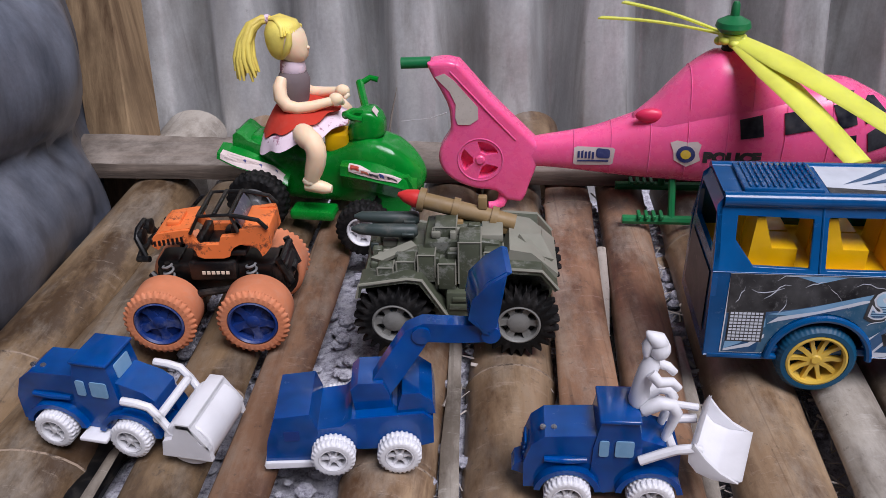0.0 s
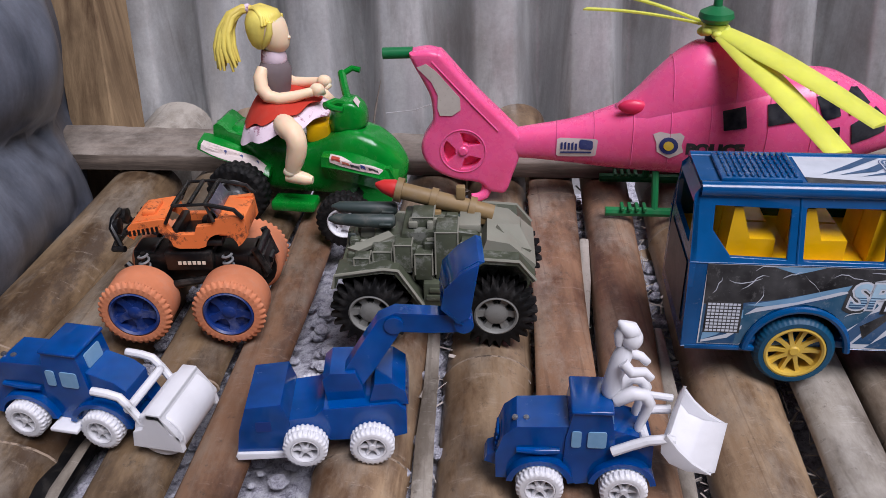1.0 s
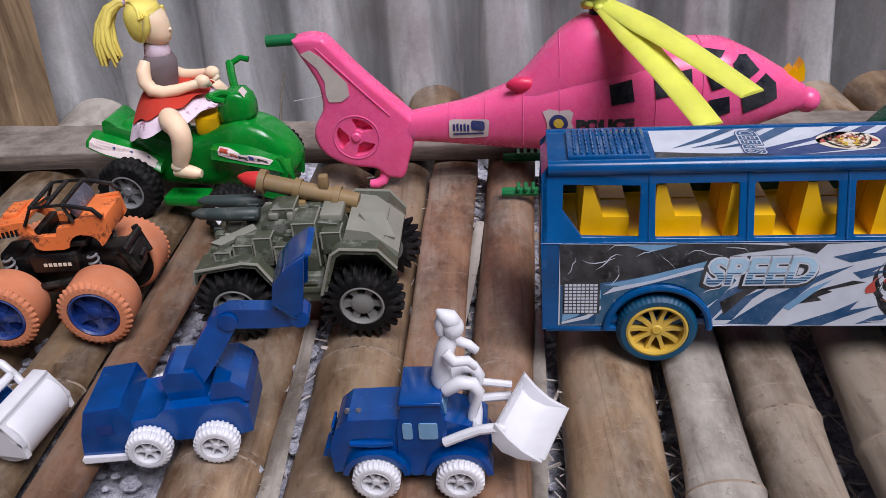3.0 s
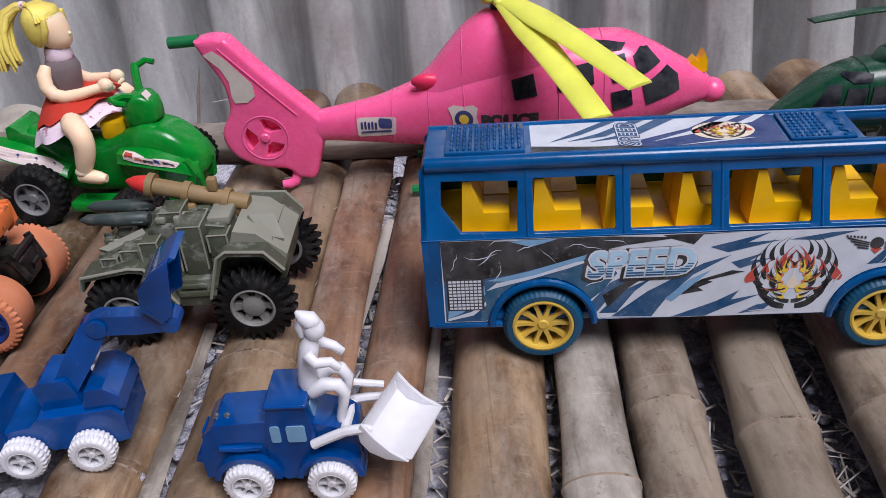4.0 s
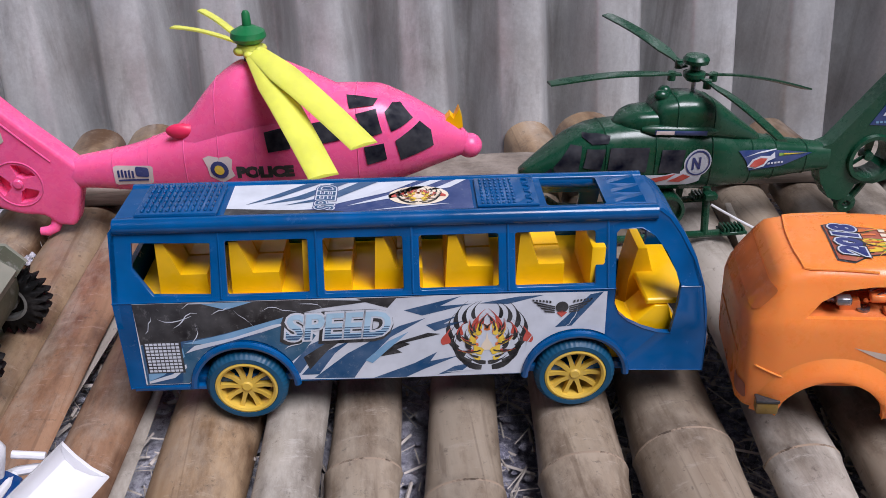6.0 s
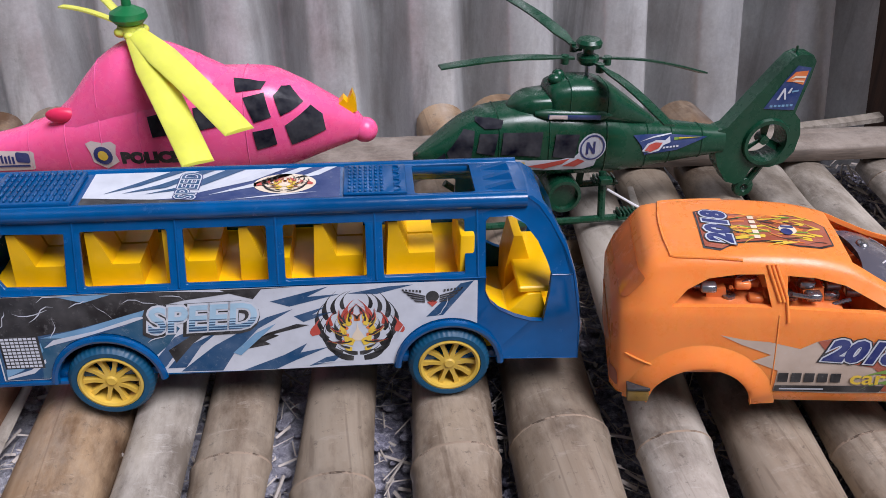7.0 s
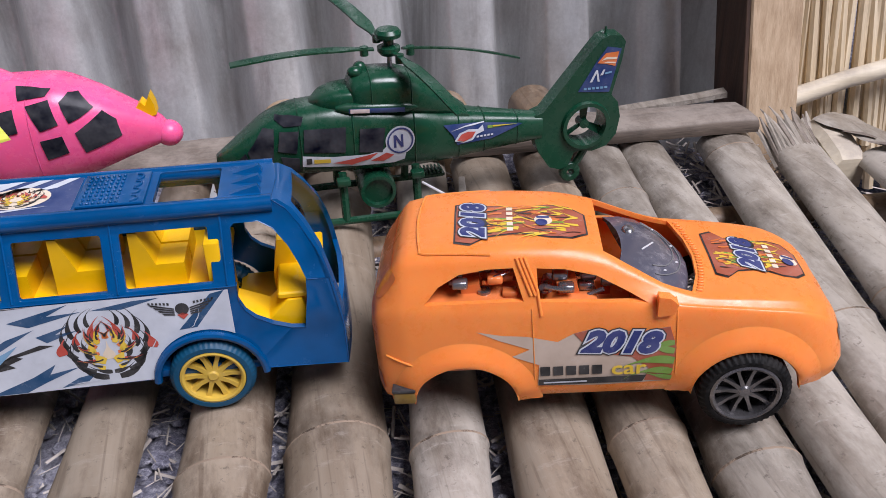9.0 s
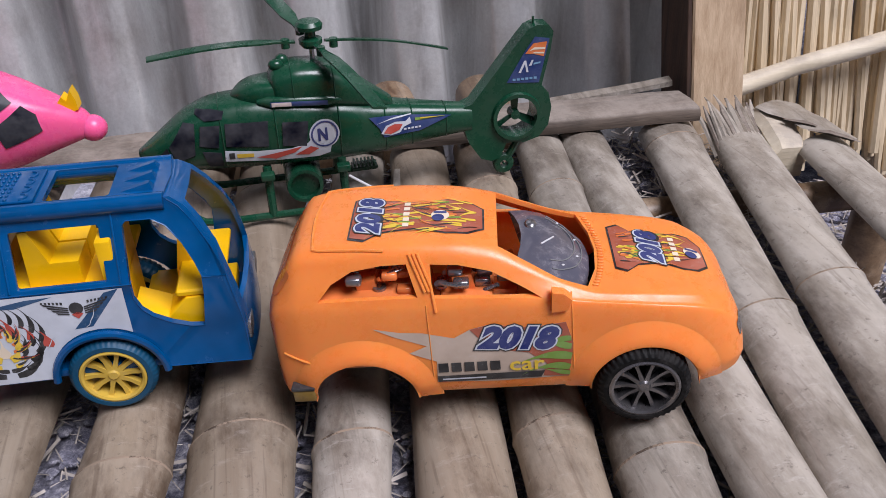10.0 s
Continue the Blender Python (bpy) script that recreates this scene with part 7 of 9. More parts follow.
    bm = B()
    lathe(bm, [(0.0165, -0.0105), (0.0195, -0.0105), (0.0205, -0.008), (0.0205, 0.008), (0.0165, 0.0105), (0.0165, -0.0105)], 30, Matrix.Translation((0.2985, 0, 0.0535)))
    part("fan_duct", bm, GREEN_DARK, tail)
    bm = B()
    lathe(bm, [(0.0001, -0.006), (0.0038, -0.0055), (0.0045, 0.004), (0.0001, 0.005)], 14, Matrix.Translation((0.2985, 0, 0.0535)))
    for k in range(3):
        m = Matrix.Translation((0.2985, 0, 0.0535)) @ Matrix.Rotation(2 * math.pi * k / 3 + 0.5, 4, "Y")
        raw(bm, [m @ Vector(p) for p in ((0.003, -0.003, -0.0022), (0.0160, -0.004, -0.003), (0.0160, -0.001, 0.003), (0.003, -0.001, 0.002), (0.003, -0.0015, -0.0022), (0.0160, -0.0025, -0.003), (0.0160, 0.0005, 0.003), (0.003, 0.0005, 0.002))], [(0, 1, 2, 3), (7, 6, 5, 4), (0, 4, 5, 1), (1, 5, 6, 2), (2, 6, 7, 3), (3, 7, 4, 0)])
    part("tail_fan", bm, GREEN_DARK, tail)
    bm = B()
    plate(bm, [[(0.2900, 0.0825), (0.3160, 0.0800), (0.3232, 0.1145), (0.3115, 0.1168), (0.3035, 0.1055)]], lambda u, v, w: (u, -0.0080 + 0.0004 * w, v))
    fs = part("fin_sticker", bm, INK_ROYAL, tail, "blue fin sticker with an orange and white print")
    marks = [([(0.3040, 0.1045), (0.3105, 0.1120), (0.3212, 0.1125), (0.3190, 0.1010), (0.3110, 0.1035)], INK_ORANGE, 0.0083),
             ([(0.3070, 0.1062), (0.3110, 0.1088), (0.3200, 0.1082), (0.3196, 0.1066), (0.3112, 0.1070)], INK_CREAM, 0.0085),
             ([(0.3090, 0.1044), (0.3120, 0.1052), (0.3192, 0.1044), (0.3188, 0.1032), (0.3120, 0.1040)], INK_CREAM, 0.0085),
             ([(0.2990, 0.0895), (0.3035, 0.0990), (0.3050, 0.0990), (0.3072, 0.0895), (0.3055, 0.0895), (0.3041, 0.0962), (0.3010, 0.0895)], INK_WHITE, 0.0083),
             ([(0.3072, 0.0945), (0.3095, 0.0990), (0.3110, 0.0990), (0.3095, 0.0945)], INK_WHITE, 0.0083),
             ([(0.3110, 0.0965), (0.3165, 0.0972), (0.3165, 0.0958), (0.3110, 0.0950)], INK_PALE, 0.0083)]
    for k in range(6):
        x = 0.2945 + 0.0034 * k
        marks.append(([(x, 0.0836), (x + 0.0024, 0.0834), (x + 0.0024, 0.0852), (x, 0.0854)], INK_PALE, 0.0083))
    for lp, mat, dep in marks:
        bm = B()
        sheet(bm, [lp], lambda u, v, w: (u, -dep, v))
        part("fin_print", bm, mat, fs, normals=False)
    bm = B()
    tube(bm, [(0.3045, 0, 0.033), (0.2985, 0, 0.022), (0.2925, 0, 0.0125)], 0.0032, 8)
    part("tail_strut", bm, GREEN_DARK, e)
    bm = B()
    tube(bm, [(0.312, 0, 0.1235), (0.312, 0, 0.130)], 0.001, 6)
    part("antenna", bm, GREEN_DARK, tail)
    wheel(e, (0.2905, 0.0, 0.0100), 0.0085, 0.006, GREEN_DARK, GREEN_DARK, 0, 10, 0.0002, 0.4, 0.45, 0.2, 1, name="tail_wheel")
    # skids, steps and drum tanks
    for s in (-1, 1):
        y = 0.030 * s
        bm = B()
        tube(bm, [(0.030, y, 0.016), (0.040, y, 0.0085), (0.055, y, 0.0065), (0.178, y, 0.0065)], 0.0030, 8)
        sk = part("skid", bm, GREEN_DARK, e)
        for x in (0.090, 0.146):
            bm = B()
            tube(bm, [(x, y, 0.007), (x, y * 0.75, 0.044)], 0.0032, 8)
            box(bm, x - 0.005, x + 0.005, y - 0.004, y + 0.004, 0.0375, 0.0425, 0.001)
            part("skid_strut", bm, GREEN_DARK, sk)
        for k in range(6):
            bm = B()
            box(bm, 0.1595 + 0.0031 * k, 0.1612 + 0.0031 * k, y - 0.006, y + 0.006, 0.0085, 0.0128, 0.0004, 1)
            part("step_rib", bm, GREEN_DARK, sk)
        bm = B()
        box(bm, 0.158, 0.179, y - 0.0065, y + 0.0065, 0.007, 0.0095, 0.0005, 1)
        part("step", bm, GREEN_DARK, sk)
    bm = B()
    lathe(bm, [(0.0001, -0.020), (0.0105, -0.020), (0.0110, -0.024), (0.0135, -0.024), (0.0142, -0.021), (0.0142, 0.021), (0.0135, 0.024), (0.0001, 0.024)], 28, Matrix.Translation((0.1165, 0, 0.0245)))
    part("drum_tank", bm, GREEN_DARK, e)
    # rotor
    bm = B()
    tube(bm, [(0.134, 0.002, 0.108), (0.134, 0.003, 0.126)], 0.0018, 8)
    part("mast", bm, CHROME, e, "thin metal rotor shaft")
    H = Vector((0.134, 0.004, 0.1265))
    bm = B()
    lathe(bm, [(0.0001, -0.004), (0.006, -0.004), (0.0085, -0.001), (0.0085, 0.002), (0.004, 0.004), (0.004, 0.008), (0.0095, 0.0095), (0.0100, 0.0125), (0.0080, 0.0150), (0.0001, 0.0155)], 22, Matrix.Translation(H), "z")
    part("rotor_hub", bm, GREEN_DARK, e)
    tips = [inside(e, p) for p in ((0.462, 0.620, 0.128), (0.680, 0.646, 0.104), (0.612, 0.548, 0.104))]
    tips.append(Vector((H.x - (tips[2].x - H.x) * 1.05, H.y - (tips[2].y - H.y) * 1.35, H.z + 0.019)))
    for t in tips:
        d = t - H
        s = Vector((-d.y, d.x, 0)).normalized()
        bm = B()
        rings = []
        for k in range(9):
            u = 0.10 + 0.90 * k / 8
            c = H + d * u + Vector((0, 0, 0.004 * math.sin(math.pi * u)))
            ww = (0.0030 if k < 2 else 0.0062) if k < 8 else 0.0055
            a = s * ww + Vector((0, 0, -ww * (0.28 if s.y > 0 else -0.05)))
            th = Vector((0, 0, 0.0010))
            rings.append([c - a - th, c + a - th, c + a + th * 0.3, c + th * 1.3, c - a + th * 0.3])
        loft(bm, rings)
        part("rotor_blade", bm, GREEN_DARK, e, sharp=60)
        bm = B()
        p = H + d * 0.16
        lathe(bm, [(0.0001, -0.003), (0.0032, -0.003), (0.0032, 0.0035), (0.0001, 0.0035)], 10, Matrix.Translation(p), "z")
        part("blade_pin", bm, GREEN_DARK, e)
    draw_in(e, 0.18, 0.27, 0.011)


pink_helicopter()
green_helicopter()
bm = B()
tube(bm, [(0.592, 0.598, 0.030), (0.610, 0.585, 0.022), (0.640, 0.565, 0.010), (0.672, 0.556, 0.006), (0.700, 0.545, 0.003), (0.720, 0.53, 0.002)], 0.0010, 6)
tagged(part("string", bm, WHITE), "thin white string lying over the bamboo slats", "string")


def quad_bike():
    e = thing("toy_quad_bike", pose(-0.14, 0.69, 0.0, 0, 0, -8), "bright green plastic toy quad bike with printed stickers", "toy quad bike")
    # saddle body, tank and bonnet
    table = [(-0.012, 0.010, 0.040, 0.058), (0.0, 0.016, 0.026, 0.070), (0.02, 0.018, 0.016, 0.066), (0.04, 0.0175, 0.012, 0.060), (0.06, 0.0175, 0.012, 0.059), (0.08, 0.0195, 0.012, 0.066), (0.100, 0.022, 0.014, 0.0725), (0.118, 0.0215, 0.018, 0.068), (0.132, 0.018, 0.022, 0.058), (0.142, 0.011, 0.028, 0.046), (0.145, 0.005, 0.032, 0.041)]
    part("body", hull(table, 60, 36, 3.6), GREEN_BIKE, e, sharp=60)
    bm = B()
    prism(bm, [(-0.016, 0.056), (-0.0165, 0.066), (-0.0155, 0.0725), (-0.012, 0.0745), (-0.008, 0.0725), (-0.003, 0.0675), (0.006, 0.0650), (0.018, 0.0635), (0.020, 0.058), (0.0, 0.054)], -0.017, 0.017)
    bevelled(bm, 0.0045, 4)
    part("seat_back", bm, GREEN_BIKE, e)
    for s in (-1, 1):
        # rear and front mudguards
        bm = B()
        rings = []
        for k in range(9):
            u = k / 8
            x = -0.026 + 0.058 * u
            z = 0.0635 - 0.024 * u ** 1.6
            w = 0.010 + 0.010 * math.sin(math.pi * min(1, u * 1.2 + 0.1))
            rings.append([Vector((x, s * (0.014), z + 0.001)), Vector((x, s * (0.016 + w), z - 0.002)), Vector((x, s * (0.019 + w), z - 0.0065)), Vector((x, s * (0.017 + w), z - 0.008)), Vector((x, s * 0.014, z - 0.004))])
        loft(bm, rings)
        rg = part("rear_mudguard", bm, GREEN_BIKE, e, sharp=50)
        def on_rear(u, v):
            t = (u + 0.026) / 0.058
            w = 0.010 + 0.010 * math.sin(math.pi * min(1, t * 1.2 + 0.1))
            z = 0.0635 - 0.024 * max(t, 0) ** 1.6
            if v < 0.75:
                return Vector((u, s * (0.014 + (0.002 + w) * v / 0.75), z + 0.001 - 0.003 * v / 0.75 + 0.0005))
            q = (v - 0.75) / 0.25
            return Vector((u, s * (0.0163 + w + 0.003 * q), z - 0.002 - 0.0045 * q + 0.0004))

        bm = B()
        sheet(bm, [[(-0.022, 0.50), (0.0, 0.45), (0.020, 0.42), (0.029, 0.55), (0.028, 0.95), (0.010, 0.98), (-0.022, 0.95)]], lambda u, v, w: on_rear(u, v), 0.006)
        rs = part("mudguard_sticker", bm, PAPER_PINKISH, rg, "white sticker with a dark print", normals=False)
        for k in range(5):
            u0 = -0.002 + 0.0058 * k
            bm = B()
            sheet(bm, [flame(u0, 0.62 + 0.04 * (k % 2), 30 - 50 * (k % 2), 0.0052, 0.0009, 40)], lambda u, v, w: on_rear(u, 0.62 + (v - 0.62) * 40) + Vector((0, 0, 0.0004)))
            part("sticker_print", bm, INK_BLACK if k % 2 else INK_NAVY, rs, "", normals=False)
        bm = B()
        rings = []
        for k in range(11):
            u = k / 10
            x = 0.078 + 0.062 * u
            z = 0.0525 + 0.004 * math.sin(math.pi * u) - 0.016 * u * u
            w = 0.018 * math.sin(math.pi * (0.16 + 0.8 * u)) + 0.002
            rings.append([Vector((x, s * 0.012, z + 0.003)), Vector((x, s * (0.015 + w), z)), Vector((x, s * (0.0165 + w), z - 0.006)), Vector((x, s * (0.0175 + w), z - 0.0075)), Vector((x, s * (0.0150 + w), z - 0.0100)), Vector((x, s * (0.0120 + w * 0.8), max(z - 0.022, 0.012))), Vector((x, s * 0.010, max(z - 0.022, 0.012)))])
        loft(bm, rings)
        fg = part("front_mudguard", bm, GREEN_BIKE, e, sharp=50)
        def on_front(u, v):
            t = (u - 0.078) / 0.062
            z = 0.0525 + 0.004 * math.sin(math.pi * t) - 0.016 * t * t
            w = 0.018 * math.sin(math.pi * (0.16 + 0.8 * t)) + 0.002
            if v < 0.6:
                return Vector((u, s * (0.012 + (0.003 + w) * v / 0.6), z + 0.003 - 0.003 * v / 0.6 + 0.0005))
            q = (v - 0.6) / 0.4
            return Vector((u, s * (0.0153 + w + 0.0015 * q + 0.0004), z - 0.006 * q + 0.0003))

        bm = B()
        sheet(bm, [[(0.086, 0.42), (0.096, 0.46), (0.108, 0.62), (0.122, 0.56), (0.130, 0.60), (0.127, 0.88), (0.112, 0.97), (0.098, 0.92), (0.087, 0.82)]], lambda u, v, w: on_front(u, v), 0.006)
        st = part("mudguard_sticker", bm, PAPER_PINKISH, fg, "white sticker with pink and dark print", normals=False)
        for u0, u1, v0, v1, mat in ((0.088, 0.096, 0.50, 0.74, INK_RED), (0.098, 0.104, 0.66, 0.84, INK_RUST), (0.105, 0.112, 0.72, 0.90, INK_BLACK), (0.113, 0.1165, 0.62, 0.86, INK_NAVY), (0.119, 0.126, 0.68, 0.84, INK_BLACK)):
            bm = B()
            sheet(bm, [[(u0, v0), (u1, v0 + 0.04), (u1 + 0.001, v1), ((u0 + u1) / 2, v1 - 0.08), (u0 + 0.001, v1 - 0.02)]], lambda u, v, w: on_front(u, v) + Vector((0, -0.0003, 0.0004)), 0.004)
            part("sticker_print", bm, mat, st, "", normals=False)
        # foot board
        bm = B()
        box(bm, 0.036, 0.074, s * 0.034 - 0.010, s * 0.034 + 0.010, 0.009, 0.018, 0.003)
        part("foot_board", bm, GREEN_BIKE, e)
    # lower front panel
    bm = B()
    prism(bm, [(0.112, 0.010), (0.104, 0.042), (0.134, 0.044), (0.140, 0.032), (0.132, 0.005)], -0.024, 0.024)
    bevelled(bm, 0.003, 2)
    part("front_panel", bm, GREEN_BIKE, e)
    # steering head, lamp, handlebars
    bm = B()
    loft(bm, [egg(x, hw, z0, z1, 24, 5.0) for x, hw, z0, z1 in ((0.081, 0.005, 0.066, 0.078), (0.085, 0.010, 0.066, 0.089), (0.093, 0.0135, 0.067, 0.0955), (0.103, 0.0125, 0.069, 0.0945), (0.109, 0.010, 0.071, 0.090), (0.112, 0.006, 0.073, 0.085))])
    head = part("steering_head", bm, GREEN_BIKE, e, sharp=60)
    bm = B()
    sheet(bm, [rrect(-0.005, 0.005, -0.0045, 0.0045, 0.0015, 3)], lambda u, v, w: (0.1060 - v * 0.5, u - 0.004, 0.0930 + v * 0.7))
    part("lamp_sticker", bm, PAPER_PINKISH, head, "pale lamp sticker", normals=False)
    for s in (-1, 1):
        bm = B()
        tube(bm, [(0.095, s * 0.006, 0.092), (0.090, s * 0.016, 0.0965 if s < 0 else 0.101), (0.086, s * 0.026, 0.0970 if s < 0 else 0.1075)], 0.0034, 8)
        tube(bm, [(0.086, s * 0.024, 0.0970 if s < 0 else 0.1060), (0.094, s * 0.030, 0.0965 if s < 0 else 0.1100), (0.101, s * 0.030, 0.0955 if s < 0 else 0.1085)], 0.0026, 8)
        part("handlebar", bm, GREEN_BIKE, head)
    bm = B()
    box(bm, 0.062, 0.082, -0.012, 0.012, 0.058, 0.074, 0.003)
    part("tank_plug", bm, YELLOW, e, "amber yellow plastic block")
    for x, r in ((0.010, 0.0248), (0.108, 0.0210)):
        for s in (-1, 1):
            wheel(e, (x, s * 0.042 + (0.0 if x < 0.05 else 0.002 if s > 0 else -0.029), r), r, 0.018, BLACK_TYRE, GREY_RIM if x < 0.05 else WHITE, 6, 26, 0.0012, 0.6, 0.6, 0.3, -s if s > 0 else 1, 0.3, 0.3, "black rubber tyre with block tread", "grey rim" if x < 0.05 else "white rim", solid=True)
        bm = B()
        tube(bm, [(x, -0.04 if x < 0.05 else -0.066, r), (x, 0.04, r)], 0.0035, 10)
        part("axle", bm, BLACK, e)
    return e


def doll(bike):
    """One plain mesh: head, hair, dress, arms and legs as simple forms."""
    bm = B()
    y = 0.008
    # 0 skin, 1 hair, 2 grey cloth, 3 red cloth, 4 lace
    loft(bm, [egg_ring(cx, y, z, rx, ry, 24) for z, cx, rx, ry in ((0.1285, 0.0385, 0.004, 0.005), (0.1300, 0.0390, 0.0085, 0.0085), (0.1335, 0.0385, 0.0120, 0.0115), (0.1380, 0.0375, 0.0140, 0.0138), (0.1430, 0.0365, 0.0148, 0.0150), (0.1490, 0.0360, 0.0146, 0.0154), (0.1560, 0.0345, 0.0142, 0.0150), (0.1620, 0.0330, 0.0110, 0.0120), (0.1650, 0.0320, 0.005, 0.006))], mi=0)
    blob(bm, (0.0512, y, 0.1420), (0.0022, 0.0019, 0.0018), 10, 8, mi=0)
    # hair drawn back from the brow to a tail at the crown
    loft(bm, [egg_ring(cx, y, z, rx, ry, 24) for z, cx, rx, ry in ((0.1325, 0.0260, 0.006, 0.009), (0.1360, 0.0270, 0.0105, 0.0135), (0.1420, 0.0270, 0.0130, 0.0158), (0.1490, 0.0275, 0.0150, 0.0170), (0.1560, 0.0285, 0.0162, 0.0172), (0.1615, 0.0300, 0.0158, 0.0160), (0.1660, 0.0295, 0.0125, 0.0125), (0.1690, 0.0280, 0.006, 0.007))], mi=1)
    rnd = random.Random(4)
    for k in range(18):
        a = -1.25 + 2.5 * k / 17
        c, sn = math.cos(a), math.sin(a)
        tube(bm, [(0.0285 + 0.0165 * c, y + 0.0175 * sn, 0.1545 + 0.004 * c), (0.0290 + 0.0130 * c, y + 0.0150 * sn, 0.1635), (0.0240 + 0.004 * c, y + 0.0080 * sn, 0.1690), (0.0170, y + 0.0020 * sn, 0.1675)], [0.0012, 0.0020, 0.0018, 0.0012], 6, mi=1)
    for s in (-1, 1):
        tube(bm, [(0.0405, y + s * 0.0150, 0.1590), (0.0395, y + s * 0.0165, 0.1500), (0.0360, y + s * 0.0160, 0.1420), (0.0310, y + s * 0.0140, 0.1350)], [0.0022, 0.0034, 0.0030, 0.0010], 8, mi=1)
    lathe(bm, [(0.0001, -0.002), (0.0042, -0.002), (0.0046, 0.0), (0.0042, 0.002), (0.0001, 0.002)], 12, Matrix.Translation((0.0160, y - 0.001, 0.1672)), "x", mi=4)
    for k in range(34):
        p, q, r = rnd.uniform(-1, 1), rnd.uniform(-1, 1), rnd.uniform(-1, 1)
        tube(bm, [(0.0185, y + 0.002 * q, 0.1670 + 0.001 * p), (0.0110, y - 0.002 + 0.003 * q, 0.1670 + 0.0018 * p), (0.0025 + 0.002 * r, y - 0.006 + 0.005 * q, 0.1610 + 0.003 * p), (-0.0035 + 0.0045 * r, y - 0.011 + 0.006 * q, 0.1490 + 0.002 * p), (-0.0050 + 0.0075 * r, y - 0.015 + 0.006 * q, 0.1350 + 0.002 * p), (-0.0030 + 0.0105 * r, y - 0.017 + 0.006 * q, 0.1195 + 0.005 * p)], [0.0022, 0.0027, 0.0031, 0.0031, 0.0027, 0.0012], 8, mi=1)
    for v in bm.verts:
        v.co = Vector((0.0345, y, 0.134)) + (v.co - Vector((0.0345, y, 0.134))) * 0.89
    tube(bm, [(0.0345, y, 0.134), (0.0345, y, 0.122)], [0.006, 0.007], 12, mi=0)
    lathe(bm, [(0.0098, 0.0), (0.0108, 0.002), (0.0098, 0.0095), (0.0088, 0.0110), (0.0070, 0.010)], 20, Matrix.Translation((0.0350, y, 0.1205)), "z", mi=4)
    loft(bm, [egg_ring(cx, y, z, rx, ry) for z, cx, rx, ry in ((0.084, 0.0325, 0.0125, 0.0135), (0.093, 0.0330, 0.0118, 0.0130), (0.104, 0.0340, 0.0130, 0.0142), (0.114, 0.0345, 0.0136, 0.0155), (0.1205, 0.0345, 0.0108, 0.0135), (0.124, 0.0345, 0.006, 0.007))], mi=2)
    # red skirt with pleats, lace hem
    for z0, z1, r0, r1, mi, yy in ((0.096, 0.078, 0.0140, 0.0310, 3, 1.22), (0.0800, 0.0655, 0.0305, 0.0360, 4, 1.22)):
        rings = []
        for k in range(7):
            u = k / 6
            z, r = z0 + (z1 - z0) * u, r0 + (r1 - r0) * u ** 0.7
            rings.append([Vector((0.0340 + (r * (1 + 0.03 * math.sin(9 * a + mi) * u)) * math.cos(a) * (0.92 if math.cos(a) < 0 else 1.05 + 0.22 * u), y + yy * (r * (1 + 0.05 * math.sin(9 * a + mi) * u)) * math.sin(a), z + ((0.0110 if mi == 3 else 0.0125) * math.cos(a) * (u if mi == 3 else 0.8 + 0.2 * u)) + 0.0013 * u * math.sin(9 * a) + 0.0035 * u)) for a in (2 * math.pi * j / 72 for j in range(72))])
        loft(bm, rings, caps=True, mi=mi)
    for s in (-1, 1):
        yo = y + s * 0.0165
        tube(bm, [(0.0290, y + s * 0.0125, 0.1185), (0.0280, yo + s * 0.001, 0.1130), (0.0290, yo + s * 0.004, 0.1050), (0.0340, yo + s * 0.005, 0.0985), (0.0430, yo + s * 0.004, 0.0960), (0.0550, yo + s * 0.001, 0.0975), (0.0640, yo - s * 0.002, 0.0995), (0.0690, yo - s * 0.004, 0.1005)], [0.0046, 0.0056, 0.0058, 0.0056, 0.0052, 0.0046, 0.0040, 0.0038], 14, mi=0)
        blob(bm, (0.0725, yo - s * 0.006, 0.1015), (0.0064, 0.0052, 0.0056), 14, 10, mi=0)
        tube(bm, [(0.0745, yo - s * 0.004, 0.1010), (0.0770, yo - s * 0.008, 0.0985), (0.0750, yo - s * 0.010, 0.0965)], [0.0028, 0.0026, 0.0016], 8, mi=0)
        ye = -0.043 if s < 0 else 0.044
        tube(bm, [(0.034, y + s * 0.010, 0.0740), (0.048, (y + s * 0.010 + ye) / 2, 0.0785), (0.0570, ye - s * 0.006, 0.0800), (0.0622, ye - s * 0.002, 0.0785), (0.0645, ye, 0.0745), (0.0648, ye, 0.0690), (0.0635, ye, 0.0620), (0.0612, ye, 0.0550), (0.0590, ye, 0.0490), (0.0578, ye, 0.0440)], [0.0090, 0.0094, 0.0090, 0.0086, 0.0084, 0.0082, 0.0080, 0.0074, 0.0062, 0.0054], 18, mi=0)
        tube(bm, [(0.0575, ye, 0.0485), (0.0575, ye, 0.0465), (0.0575, ye, 0.0445)], [0.0058, 0.0068, 0.0060], 14, mi=0)
        tube(bm, [(0.0535, ye, 0.0425), (0.061, ye, 0.0420), (0.070, ye, 0.0400), (0.0750, ye, 0.0395)], [0.0052, 0.0060, 0.0050, 0.0032], 12, mi=0)
    ob = part("doll", bm, [SKIN, HAIR, CLOTH_GREY, CLOTH_RED, CLOTH_LACE], None, sharp=60)
    ob.matrix_basis = bike.matrix_basis
    tagged(ob, "blond plastic doll in a grey and red dress on the bike", "doll")


def egg_ring(cx, cy, z, rx, ry, n=20):
    return [Vector((cx + rx * math.cos(2 * math.pi * k / n), cy + ry * math.sin(2 * math.pi * k / n), z)) for k in range(n)]


